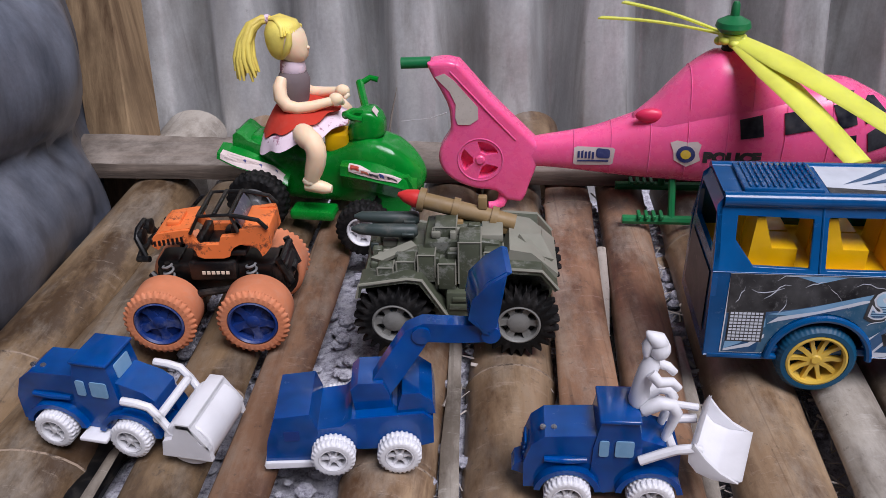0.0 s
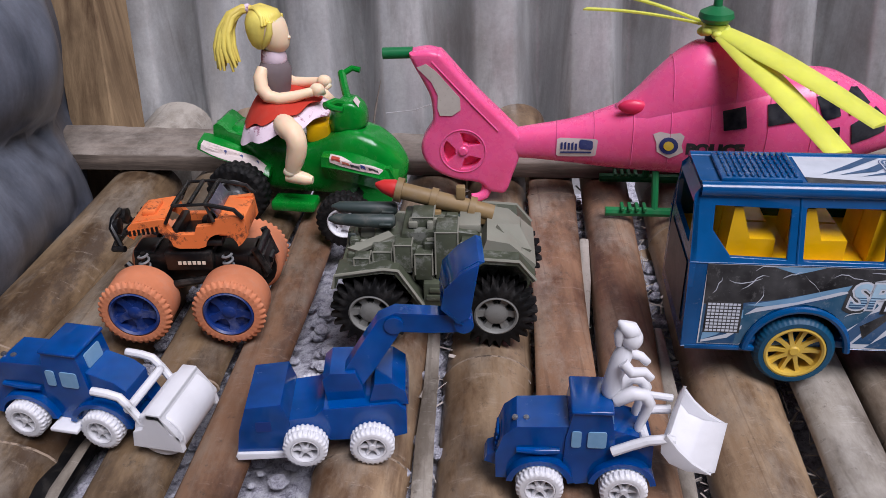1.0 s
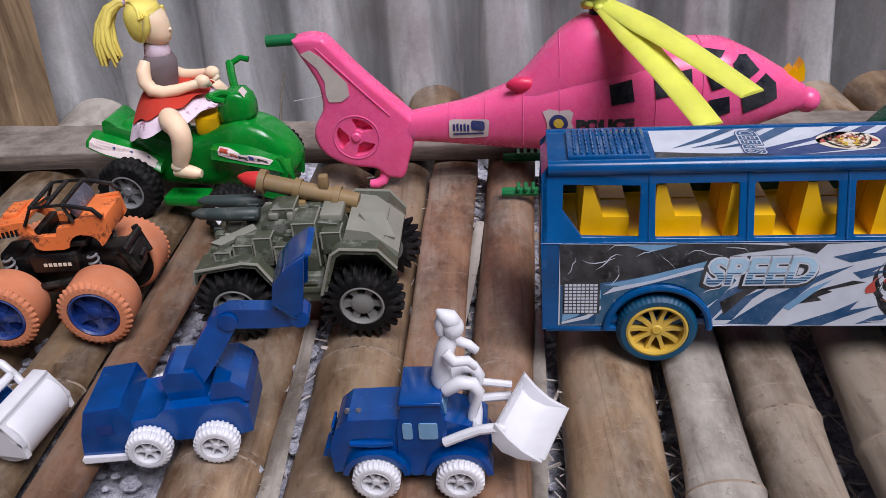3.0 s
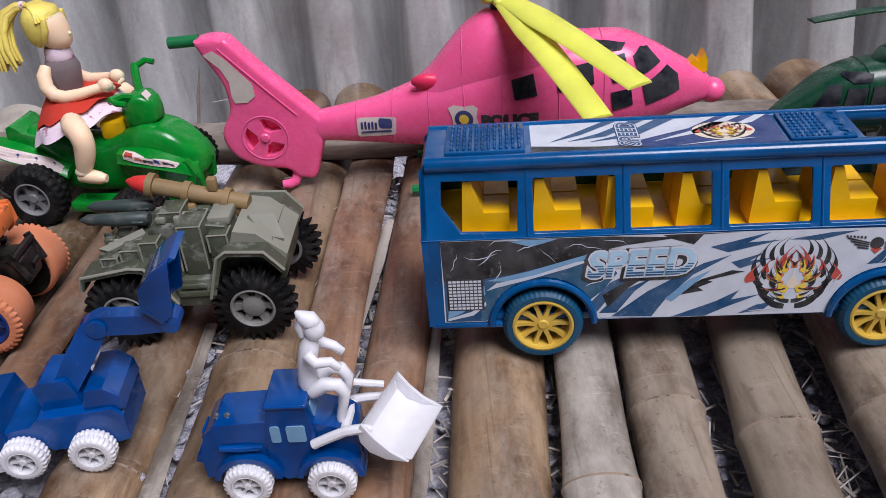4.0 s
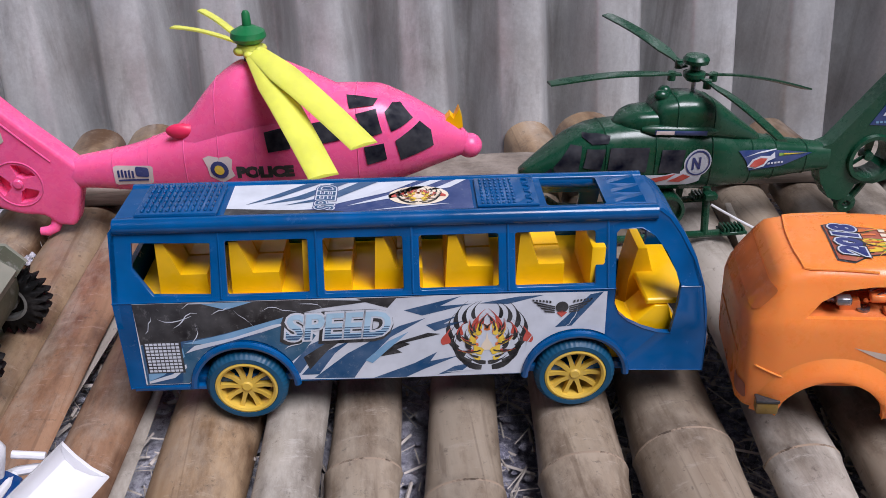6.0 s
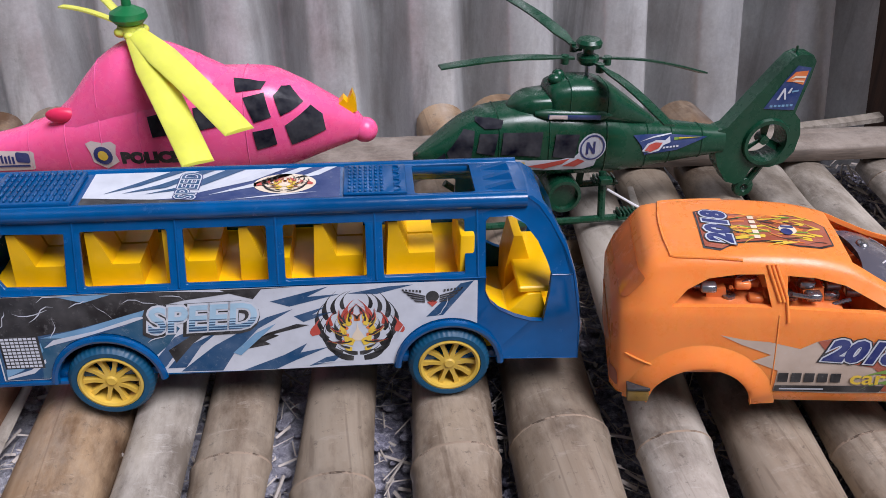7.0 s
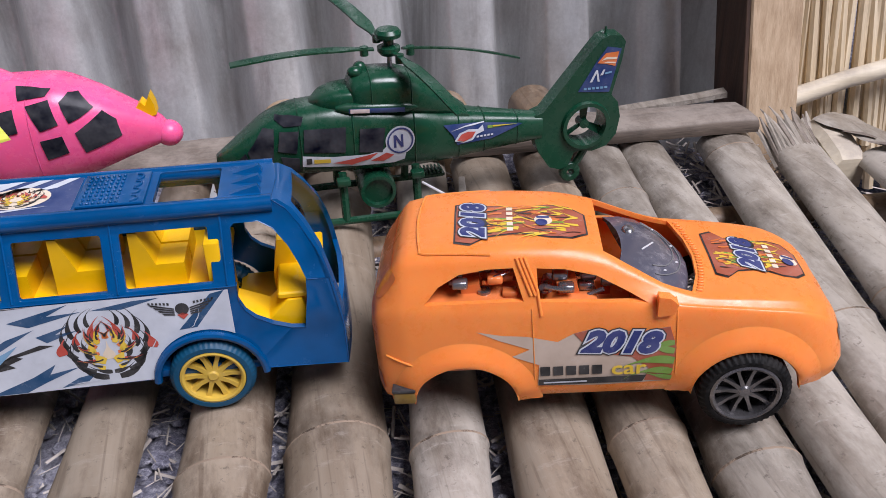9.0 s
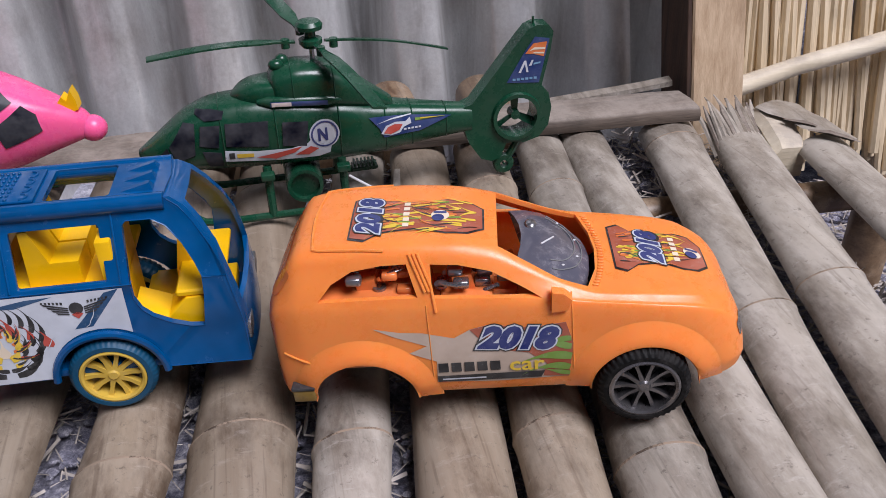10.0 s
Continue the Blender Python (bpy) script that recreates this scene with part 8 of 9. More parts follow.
def monster_truck():
    e = thing("toy_monster_truck", pose(-0.168, 0.476, 0.0), "orange and black toy monster truck with dusty orange tyres", "toy monster truck")
    # jeep shell, nose to -x
    side = [(0.001, 0.0655), (0.002, 0.072), (0.006, 0.0755), (0.024, 0.0785), (0.0285, 0.0785), (0.030, 0.0715), (0.034, 0.066), (0.048, 0.066), (0.050, 0.0725), (0.060, 0.0735), (0.064, 0.0785), (0.083, 0.0810), (0.0845, 0.0640), (0.080, 0.0580)] + arc(0.066, 0.055, 0.0115, 5, 175, 8) + [(0.050, 0.0545), (0.036, 0.0545)] + arc(0.0175, 0.055, 0.0145, 5, 150, 8)
    for y0, y1 in ((0.019, 0.0235), (0.0495, 0.054)):
        bm = B()
        prism(bm, side, y0, y1)
        bevelled(bm, 0.001, 2, 40)
        part("side_panel", bm, ORANGE_TRUCK, e)
    bm = B()
    prism(bm, [(0.001, 0.066), (0.003, 0.073), (0.008, 0.0765), (0.029, 0.0795), (0.029, 0.0765), (0.006, 0.070), (0.005, 0.064)], 0.021, 0.052)
    bevelled(bm, 0.001, 2)
    hood = part("bonnet", bm, ORANGE_TRUCK, e)
    bm = B()
    for k in range(5):
        box(bm, 0.0005, 0.0022, 0.0185 + 0.0075 * k, 0.0215 + 0.0075 * k, 0.0665, 0.0715, 0.0004, 1)
    for k in range(7):
        box(bm, 0.004 + 0.0032 * k, 0.0056 + 0.0032 * k, 0.0152, 0.0162, 0.0675 + 0.0004 * k, 0.0715 + 0.0006 * k)
    part("grille_slot", bm, BLACK, hood, "black grille marks", sharp=60)
    bm = B()
    box(bm, 0.010, 0.020, 0.028, 0.046, 0.0755, 0.081, 0.0015)
    part("bonnet_scoop", bm, ORANGE_TRUCK, hood)
    bm = B()
    box(bm, 0.064, 0.084, 0.0205, 0.0525, 0.0635, 0.079, 0.0015)
    part("tailgate", bm, ORANGE_TRUCK, e)
    bm = B()
    box(bm, 0.028, 0.066, 0.0205, 0.0525, 0.0555, 0.060, 0.001)
    box(bm, 0.030, 0.036, 0.022, 0.051, 0.060, 0.069, 0.0015)
    for y in (0.024, 0.040):
        box(bm, 0.046, 0.060, y, y + 0.010, 0.060, 0.066, 0.002)
        box(bm, 0.056, 0.061, y, y + 0.010, 0.062, 0.079, 0.002)
    part("cabin", bm, BLACK, e, "black seats and dashboard")
    # roll cage
    bm = B()
    for y in (0.0185, 0.0545):
        tube(bm, [(0.0295, y, 0.076), (0.037, y, 0.0905), (0.059, y, 0.0915), (0.063, y, 0.0775)], 0.0013, 8)
        tube(bm, [(0.059, y, 0.0915), (0.078, y, 0.087), (0.0835, y, 0.080)], 0.0016, 8)
    for x, z in ((0.037, 0.0905), (0.048, 0.0915), (0.059, 0.0915)):
        tube(bm, [(x, 0.0185, z), (x, 0.0545, z)], 0.0016, 8)
    tube(bm, [(0.0385, 0.0185, 0.0900), (0.0315, 0.0545, 0.079)], 0.0010, 6)
    part("roll_cage", bm, BLACK, e)
    bm = B()
    loft(bm, [[Vector((x, y, z)) for y, z in ((0.020, z1), (0.053, z1), (0.053, z1 - 0.002), (0.020, z1 - 0.002))] for x, z1 in ((0.0605, 0.0905), (0.0635, 0.0860), (0.0655, 0.0815))])
    part("rear_screen", bm, SMOKE, e, "dusty grey screen")
    reshape(e, Matrix.Translation((-0.002, 0, 0.0095)) @ Matrix.Diagonal((0.94, 1, 0.88, 1)))
    # chassis, springs, bumpers
    bm = B()
    box(bm, 0.006, 0.086, 0.024, 0.049, 0.030, 0.050, 0.003)
    box(bm, -0.004, 0.012, 0.026, 0.047, 0.036, 0.052, 0.003)
    box(bm, 0.074, 0.083, 0.022, 0.052, 0.030, 0.050, 0.003)
    box(bm, 0.020, 0.052, 0.019, 0.054, 0.040, 0.0545, 0.002)
    ch = part("chassis", bm, BLACK, e)
    bm = B()
    for k in range(6):
        box(bm, 0.029 + 0.0032 * k, 0.0312 + 0.0032 * k, 0.0184, 0.0188, 0.0455, 0.0478)
    part("chassis_print", bm, INK_CREAM, ch, "small pale printed bars", sharp=60)
    for k, (a, b) in enumerate((((0.080, 0.022, 0.055), (0.087, 0.024, 0.036)), ((0.080, 0.052, 0.055), (0.087, 0.050, 0.036)), ((0.086, 0.034, 0.040), (0.086, 0.044, 0.040)), ((0.082, 0.022, 0.052), (0.082, 0.052, 0.052)), ((0.012, 0.016, 0.030), (0.050, 0.016, 0.036)), ((-0.006, 0.020, 0.046), (0.010, 0.014, 0.030)))):
        bm = B()
        tube(bm, [a, b], 0.0026, 8)
        part("frame_rod", bm, BLACK, ch)
    for x in (0.006, 0.062):
        for y in (0.020, 0.053):
            bm = B()
            pts = [(x + 0.0032 * math.cos(a), y + 0.0032 * math.sin(a), 0.0300 + 0.023 * a / 31.4) for a in (31.4 * k / 60 for k in range(61))]
            tube(bm, pts, 0.0009, 6)
            part("spring", bm, GREY_RIM, ch, "grey coil spring")
            bm = B()
            tube(bm, [(x, y, 0.026), (x, y, 0.054)], 0.0019, 8)
            part("shock_absorber", bm, BLACK, ch)
    bm = B()
    tube(bm, [(-0.004, 0.018, 0.058), (-0.012, 0.020, 0.057), (-0.014, 0.030, 0.056), (-0.014, 0.044, 0.056), (-0.012, 0.053, 0.057), (-0.004, 0.055, 0.058)], 0.0022, 8)
    tube(bm, [(-0.008, 0.022, 0.058), (-0.013, 0.025, 0.070), (-0.013, 0.030, 0.074), (-0.013, 0.043, 0.074), (-0.013, 0.048, 0.070), (-0.008, 0.051, 0.058)], 0.0020, 8)
    for y in (0.029, 0.044):
        lathe(bm, [(0.0001, -0.003), (0.005, -0.0025), (0.0055, 0.002), (0.0001, 0.003)], 14, Matrix.Translation((-0.011, y, 0.069)), "x")
    part("bull_bar", bm, BLACK, e, "black bull bar with lamps")
    # black discs added to darken the inner faces of the far wheels
    for x in (0.004, 0.0655):
        bm = B()
        lathe(bm, [(0.0001, 0.0530), (0.0198, 0.0530), (0.0198, 0.0545), (0.0001, 0.0545)], 24, Matrix.Translation((x, 0, 0.0240)))
        part("brake_disc", bm, BLACK, ch)
    for x in (0.004, 0.0655):
        for s, y in ((1, 0.0050), (-1, 0.0680)):
            wheel(e, (x, y, 0.0240), 0.0230, 0.028, ORANGE_TYRE, NAVY, 5, 34, 0.0013, 0.5, 0.72, 0.16, s, 0.34, 0.3, "dusty orange rubber tyre", "dirty navy blue rim", solid=True, turn=0.2, shoulder=True)
        bm = B()
        tube(bm, [(x, 0.018, 0.0252), (x, 0.055, 0.0252)], 0.0042, 10)
        part("axle", bm, BLACK, ch)


def army_truck():
    e = thing("toy_army_truck", pose(-0.020, 0.466, 0.0, 0, 0, -2), "dusty grey-green toy army truck with a rocket launcher", "toy army truck")
    hullp = [(-0.004, 0.030), (-0.012, 0.046), (-0.009, 0.0535), (0.030, 0.0585), (0.046, 0.036), (0.066, 0.036), (0.078, 0.0615), (0.082, 0.0655), (0.106, 0.0640), (0.1135, 0.056), (0.112, 0.040), (0.108, 0.030), (0.06, 0.020), (0.03, 0.020)]
    bm = B()
    prism(bm, hullp, 0.016, 0.062)
    bevelled(bm, 0.0015, 2)
    hl = part("hull", bm, ARMY, e)
    # mudguards over the wheels
    for y0, y1 in ((0.000, 0.020), (0.058, 0.078)):
        bm = B()
        for outer in ([(-0.013, 0.044), (-0.011, 0.0535), (0.020, 0.0585), (0.029, 0.0575), (0.045, 0.031), (0.043, 0.030), (0.027, 0.0545), (0.019, 0.0555), (-0.009, 0.051), (-0.011, 0.044)], [(0.066, 0.034), (0.075, 0.0625), (0.081, 0.0665), (0.104, 0.0650), (0.1145, 0.052), (0.1125, 0.050), (0.103, 0.062), (0.082, 0.0632), (0.078, 0.0605), (0.069, 0.034)]):
            prism(bm, outer, y0, y1)
        mg = part("mudguard", bm, ARMY, hl)
        for line in ([(-0.013, 0.044), (-0.011, 0.0535), (0.020, 0.0585), (0.029, 0.0575), (0.045, 0.031)], [(0.066, 0.034), (0.075, 0.0625), (0.081, 0.0665), (0.104, 0.0650), (0.1145, 0.052)]):
            bm = B()
            tube(bm, [(x, y0 if y0 < 0.03 else y1, z) for x, z in line], 0.0011, 6)
            part("mudguard_rim", bm, ARMY_LIGHT, mg, "pale scuffed edge")
    bm = B()
    box(bm, 0.044, 0.068, 0.004, 0.018, 0.026, 0.046, 0.0015)
    box(bm, 0.046, 0.066, 0.0025, 0.0045, 0.034, 0.038, 0.0005)
    box(bm, 0.048, 0.064, 0.0025, 0.0045, 0.040, 0.043, 0.0005)
    part("side_box", bm, ARMY, hl)
    bm = B()
    sheet(bm, [[(0.050, 0.0455), (0.058, 0.0465), (0.060, 0.051), (0.052, 0.050)]], lambda u, v, w: (u, 0.0155, v))
    part("side_print", bm, INK_YELLOW, hl, "small yellow print", normals=False)
    # stepped deck, cabin blocks, hatch, plates
    bm = B()
    box(bm, -0.006, 0.020, 0.020, 0.058, 0.050, 0.058, 0.0015)
    box(bm, 0.010, 0.030, 0.022, 0.056, 0.056, 0.0635, 0.0015)
    box(bm, 0.020, 0.048, 0.016, 0.036, 0.040, 0.062, 0.0015)
    part("front_deck", bm, ARMY, hl)
    bm = B()
    prism(bm, [(0.026, 0.056), (0.030, 0.0735), (0.060, 0.0760), (0.078, 0.0735), (0.082, 0.060)], 0.020, 0.058)
    box(bm, 0.030, 0.040, 0.014, 0.022, 0.050, 0.066, 0.001)
    box(bm, 0.044, 0.052, 0.014, 0.022, 0.048, 0.070, 0.001)
    box(bm, 0.058, 0.070, 0.015, 0.022, 0.046, 0.067, 0.001)
    bevelled(bm, 0.001, 1)
    part("cabin", bm, ARMY, hl)
    for x0, x1, y0, y1, z0, z1 in ((0.034, 0.040, 0.024, 0.032, 0.0745, 0.079), (0.046, 0.050, 0.022, 0.026, 0.072, 0.080), (0.066, 0.080, 0.024, 0.050, 0.072, 0.0775), (-0.002, 0.014, 0.026, 0.032, 0.0575, 0.0605), (0.000, 0.010, 0.042, 0.050, 0.0575, 0.0625)):
        bm = B()
        box(bm, x0, x1, y0, y1, z0, z1, 0.001)
        part("hatch", bm, ARMY_LIGHT, hl, "pale worn hatch blocks")
    for pts in (((0.046, 0.018, 0.071), (0.052, 0.018, 0.0715), (0.055, 0.014, 0.056), (0.049, 0.014, 0.055)), ((-0.006, 0.024, 0.0592), (0.002, 0.020, 0.0592), (0.024, 0.030, 0.0650), (0.020, 0.036, 0.0655)), ((0.090, 0.030, 0.074), (0.100, 0.018, 0.066), (0.112, 0.022, 0.060), (0.104, 0.038, 0.070))):
        bm = B()
        ps = [Vector(p) for p in pts]
        nrm = (ps[1] - ps[0]).cross(ps[2] - ps[0]).normalized() * 0.0012
        raw(bm, [p + nrm for p in ps] + [p - nrm for p in ps], [(0, 1, 2, 3), (7, 6, 5, 4), (0, 4, 5, 1), (1, 5, 6, 2), (2, 6, 7, 3), (3, 7, 4, 0)])
        part("armour_plate", bm, ARMY_LIGHT, hl, "pale scuffed plate")
    bm = B()
    prism(bm, [(0.080, 0.062), (0.084, 0.0735), (0.098, 0.0710), (0.115, 0.0560), (0.113, 0.050), (0.102, 0.060)], 0.012, 0.060)
    bevelled(bm, 0.0015, 2)
    part("rear_deck", bm, ARMY_LIGHT, hl, "pale sloping deck plate")
    for x0, x1, y0, y1, z0, z1 in ((0.026, 0.037, 0.010, 0.024, 0.050, 0.0700), (0.039, 0.050, 0.008, 0.022, 0.046, 0.0650), (0.052, 0.066, 0.009, 0.030, 0.046, 0.0800), (0.036, 0.050, 0.026, 0.044, 0.070, 0.0815), (0.012, 0.024, 0.012, 0.026, 0.050, 0.0640), (0.068, 0.080, 0.012, 0.024, 0.056, 0.0715), (0.000, 0.010, 0.010, 0.020, 0.050, 0.0605)):
        bm = B()
        box(bm, x0, x1, y0, y1, z0, z1, 0.0008)
        blk = part("deck_block", bm, ARMY, hl)
        for line in ([(x0, y0, z1), (x1, y0, z1), (x1, y1, z1)], [(x0, y0, z0 + 0.004), (x0, y0, z1)], [(x1, y0, z0 + 0.004), (x1, y0, z1)]):
            bm = B()
            tube(bm, line, 0.0006, 5)
            part("worn_edge", bm, ARMY_LIGHT, blk, "pale rubbed edge")
    rnd = random.Random(21)
    for k in range(26):
        x = rnd.uniform(-0.008, 0.076)
        zt = 0.0585 if x < 0.026 else 0.0655
        y = rnd.uniform(0.014, 0.030) if k % 2 else rnd.uniform(0.03, 0.052)
        lx, ly, lz = rnd.uniform(0.002, 0.008), rnd.uniform(0.0015, 0.006), rnd.uniform(0.002, 0.007)
        if x > 0.026 and y > 0.024:
            zt = 0.0745
        bm = B()
        box(bm, x, x + lx, y, y + ly, zt - 0.006, zt + lz * 0.7, 0.0006, 1, Matrix.Rotation(0.0, 4, "Z"))
        part("deck_fitting", bm, (ARMY, ARMY_LIGHT, GUN, ARMY)[k % 4], hl)
    for k in range(9):
        x = 0.018 + 0.0062 * k
        z = 0.056 - 0.0022 * k if k < 6 else 0.040 + 0.006 * (k - 6)
        bm = B()
        box(bm, x, x + 0.0018, 0.0125, 0.0162, z - 0.010, z + 0.004, 0.0004, 1)
        part("side_rib", bm, ARMY_LIGHT if k % 2 else ARMY, hl)
    # twin missiles
    for y, z in ((0.040, 0.0715), (0.054, 0.0735)):
        bm = B()
        tube(bm, [(-0.020, y, z + 0.001), (-0.015, y, z + 0.001), (0.004, y, z), (0.022, y, z), (0.024, y, z)], [0.0012, 0.0036, 0.0046, 0.0046, 0.003], 12)
        box(bm, 0.014, 0.022, y - 0.0065, y + 0.0065, z - 0.0006, z + 0.0006, 0.0003, 1)
        part("missile", bm, GUN, e, "dark grey-green missile")
    bm = B()
    tube(bm, [(0.016, 0.047, 0.058), (0.018, 0.047, 0.072)], 0.005, 10)
    part("missile_mount", bm, GUN, e)
    # launcher tube with red tip
    a, b = Vector((0.025, 0.052, 0.0885)), Vector((0.088, 0.046, 0.0745))
    d = (b - a).normalized()
    bm = B()
    tube(bm, [a, b], 0.0056, 16)
    for k, r in ((0.02, 0.0082), (0.38, 0.0072), (0.78, 0.0076)):
        c = a + (b - a) * k
        tube(bm, [c - d * 0.0022, c + d * 0.0022], r, 16)
    c = a + (b - a) * 0.66
    box(bm, c.x - 0.003, c.x + 0.003, c.y - 0.003, c.y + 0.003, c.z + 0.005, c.z + 0.014, 0.001)
    part("launcher_tube", bm, KHAKI, e, "khaki launcher tube")
    bm = B()
    tube(bm, [a - d * 0.015, a - d * 0.010, a - d * 0.003, a + d * 0.002], [0.0012, 0.0045, 0.0062, 0.0062], 14)
    part("rocket_tip", bm, RED, e, "red rocket tip")
    for x in (0.050, 0.082):
        bm = B()
        box(bm, x - 0.004, x + 0.004, 0.042, 0.054, 0.068, 0.0775, 0.001)
        part("launcher_mount", bm, KHAKI, e)
    # wheels with long lugs
    for x in (0.010, 0.0905):
        for s, y in ((1, 0.007), (-1, 0.078)):
            w = wheel(e, (x + (0.0 if s > 0 else 0.006), y, 0.0255), 0.0208, 0.017, BLACK_TYRE, RIM_DUSTY, 6, 24, 0.0055, 0.14, 0.68, 0.25, s, 0.36, 0.52, "black rubber tyre with long lugs", "dusty grey six-hole rim")
            # black plate added so the rim holes look dark
            bm = B()
            lathe(bm, [(0.0001, -0.001), (0.0128, -0.001), (0.0128, 0.001), (0.0001, 0.001)], 20, Matrix.Translation((x + (0.0 if s > 0 else 0.006), y, 0.0255)))
            part("wheel_back", bm, BLACK, w, "black plate behind the rim holes")
        bm = B()
        tube(bm, [(x, 0.012, 0.0255), (x, 0.066, 0.0255)], 0.004, 10)
        part("axle", bm, BLACK, hl)


def small_wheels(e, xs, y0, y1, r=0.0112, z=None):
    for x in xs:
        for s, y in ((1, y0), (-1, y1)):
            wheel(e, (x, y, (r + 0.0008) if z is None else z), r, 0.0100, WHITE, WHITE, 6, 26, 0.0009, 0.5, 0.70, 0.28, s, 0.18, 0.3, "white plastic ribbed tyre", "")
        bm = B()
        zz = (r + 0.0008) if z is None else z
        tube(bm, [(x, y0 + 0.003, zz), (x, y1 - 0.003, zz)], 0.0016, 8)
        part("axle", bm, WHITE, e)


def tractor_body(e, w0, w1, sx, sz):
    """Blue tractor shell: rear engine, cab, bonnet, mudguards. Nose to +x; wheels at 0 and 0.0445."""
    bm = B()
    prism(bm, [(-0.024, 0.012), (-0.0245, 0.030), (-0.020, 0.0445), (-0.013, 0.0510), (0.016, 0.0525), (0.018, 0.016), (0.013, 0.020), (0.007, 0.0265), (0.0, 0.0285), (-0.008, 0.0265), (-0.0135, 0.019), (-0.016, 0.012)], w0 + 0.002, w1 - 0.002)
    bevelled(bm, 0.0034, 4)
    eng = part("engine_cover", bm, BLUE_TOY, e)
    bm = B()
    for x in (-0.014, -0.008):
        lathe(bm, [(0.0001, 0), (0.0018, 0), (0.0016, 0.0012), (0.0001, 0.0014)], 10, Matrix.Translation((x, w0 + 0.009, 0.0508)), "z")
    part("cap_stud", bm, CHROME, eng, "tiny pale stud")
    bm = B()
    tube(bm, [(-0.013, w0 + 0.0018, 0.0345), (-0.001, w0 + 0.0012, 0.0345), (0.010, w0 + 0.0018, 0.0345)], [0.0018, 0.0022, 0.0018], 10)
    part("side_pipe", bm, BLUE_TOY, eng)
    bm = B()
    for k in range(4):
        box(bm, -0.021 + 0.0005 * k, -0.0195 + 0.0005 * k, w0 + 0.008, w1 - 0.008, 0.026 + 0.004 * k, 0.0285 + 0.004 * k, 0.0006, 1, Matrix.Translation((-0.0045, 0, 0)))
    part("rear_grille", bm, BLUE_TOY, eng)
    bm = B()
    prism(bm, [(0.012, 0.016), (0.013, 0.045), (0.0165, 0.0640), (0.0360, 0.0640), (0.0385, 0.049), (0.0400, 0.030), (0.036, 0.022), (0.030, 0.012), (0.020, 0.010)], w0 + 0.001, w1 - 0.001)
    bevelled(bm, 0.0036, 4)
    cab = part("cab", bm, BLUE_TOY, e)
    bm = B()
    for x0, x1 in ((0.0160, 0.0212), (0.0245, 0.0345)):
        plate(bm, [rrect(x0, x1, 0.0390, 0.0505, 0.0014, 4)], lambda u, v, w: (u, w0 + 0.0006 - 0.0004 + 0.0006 * w, v))
    part("side_window", bm, INK_PALE, cab, "pale grey-blue window")
    bm = B()
    plate(bm, [rrect(w0 + 0.007, w1 - 0.007, 0.050, 0.060, 0.001, 3)], lambda u, v, w: (0.0385 - (v - 0.050) * 0.13 + 0.0004 - 0.0006 * w, u, v))
    part("windscreen", bm, INK_PALE, cab, "pale windscreen")
    bm = B()
    box(bm, 0.0150, 0.0375, w0 - 0.0002, w1 + 0.0002, 0.0628, 0.0655, 0.0012, 3)
    part("cab_roof", bm, BLUE_TOY, cab)
    bm = B()
    prism(bm, [(0.038, 0.022), (0.038, 0.0500), (0.054, 0.0445), (0.0600, 0.0390), (0.0605, 0.020), (0.058, 0.017), (0.056, 0.0235), (0.0505, 0.0280), (0.0445, 0.0290), (0.0385, 0.0275)], w0 + 0.003, w1 - 0.003)
    bevelled(bm, 0.0032, 4)
    part("bonnet", bm, BLUE_TOY, e)
    for s, (a, b) in ((1, (w0 - 0.003, w0 + 0.008)), (-1, (w1 - 0.008, w1 + 0.003))):
        for x in (0.0, 0.0445):
            bm = B()
            outer = arc(x, 0.0125, 0.0185, 172, 8, 14) + arc(x, 0.0125, 0.0152, 8, 172, 14)
            prism(bm, outer, a, b)
            bevelled(bm, 0.0010, 2, 40)
            part("mudguard", bm, BLUE_TOY, e)
    bm = B()
    box(bm, -0.02, 0.062, w0 + 0.007, w1 - 0.007, 0.0085, 0.0165, 0.002)
    part("chassis", bm, BLUE_TOY, e)
    reshape(e, Matrix.Diagonal((sx, 1, sz, 1)))
    return cab


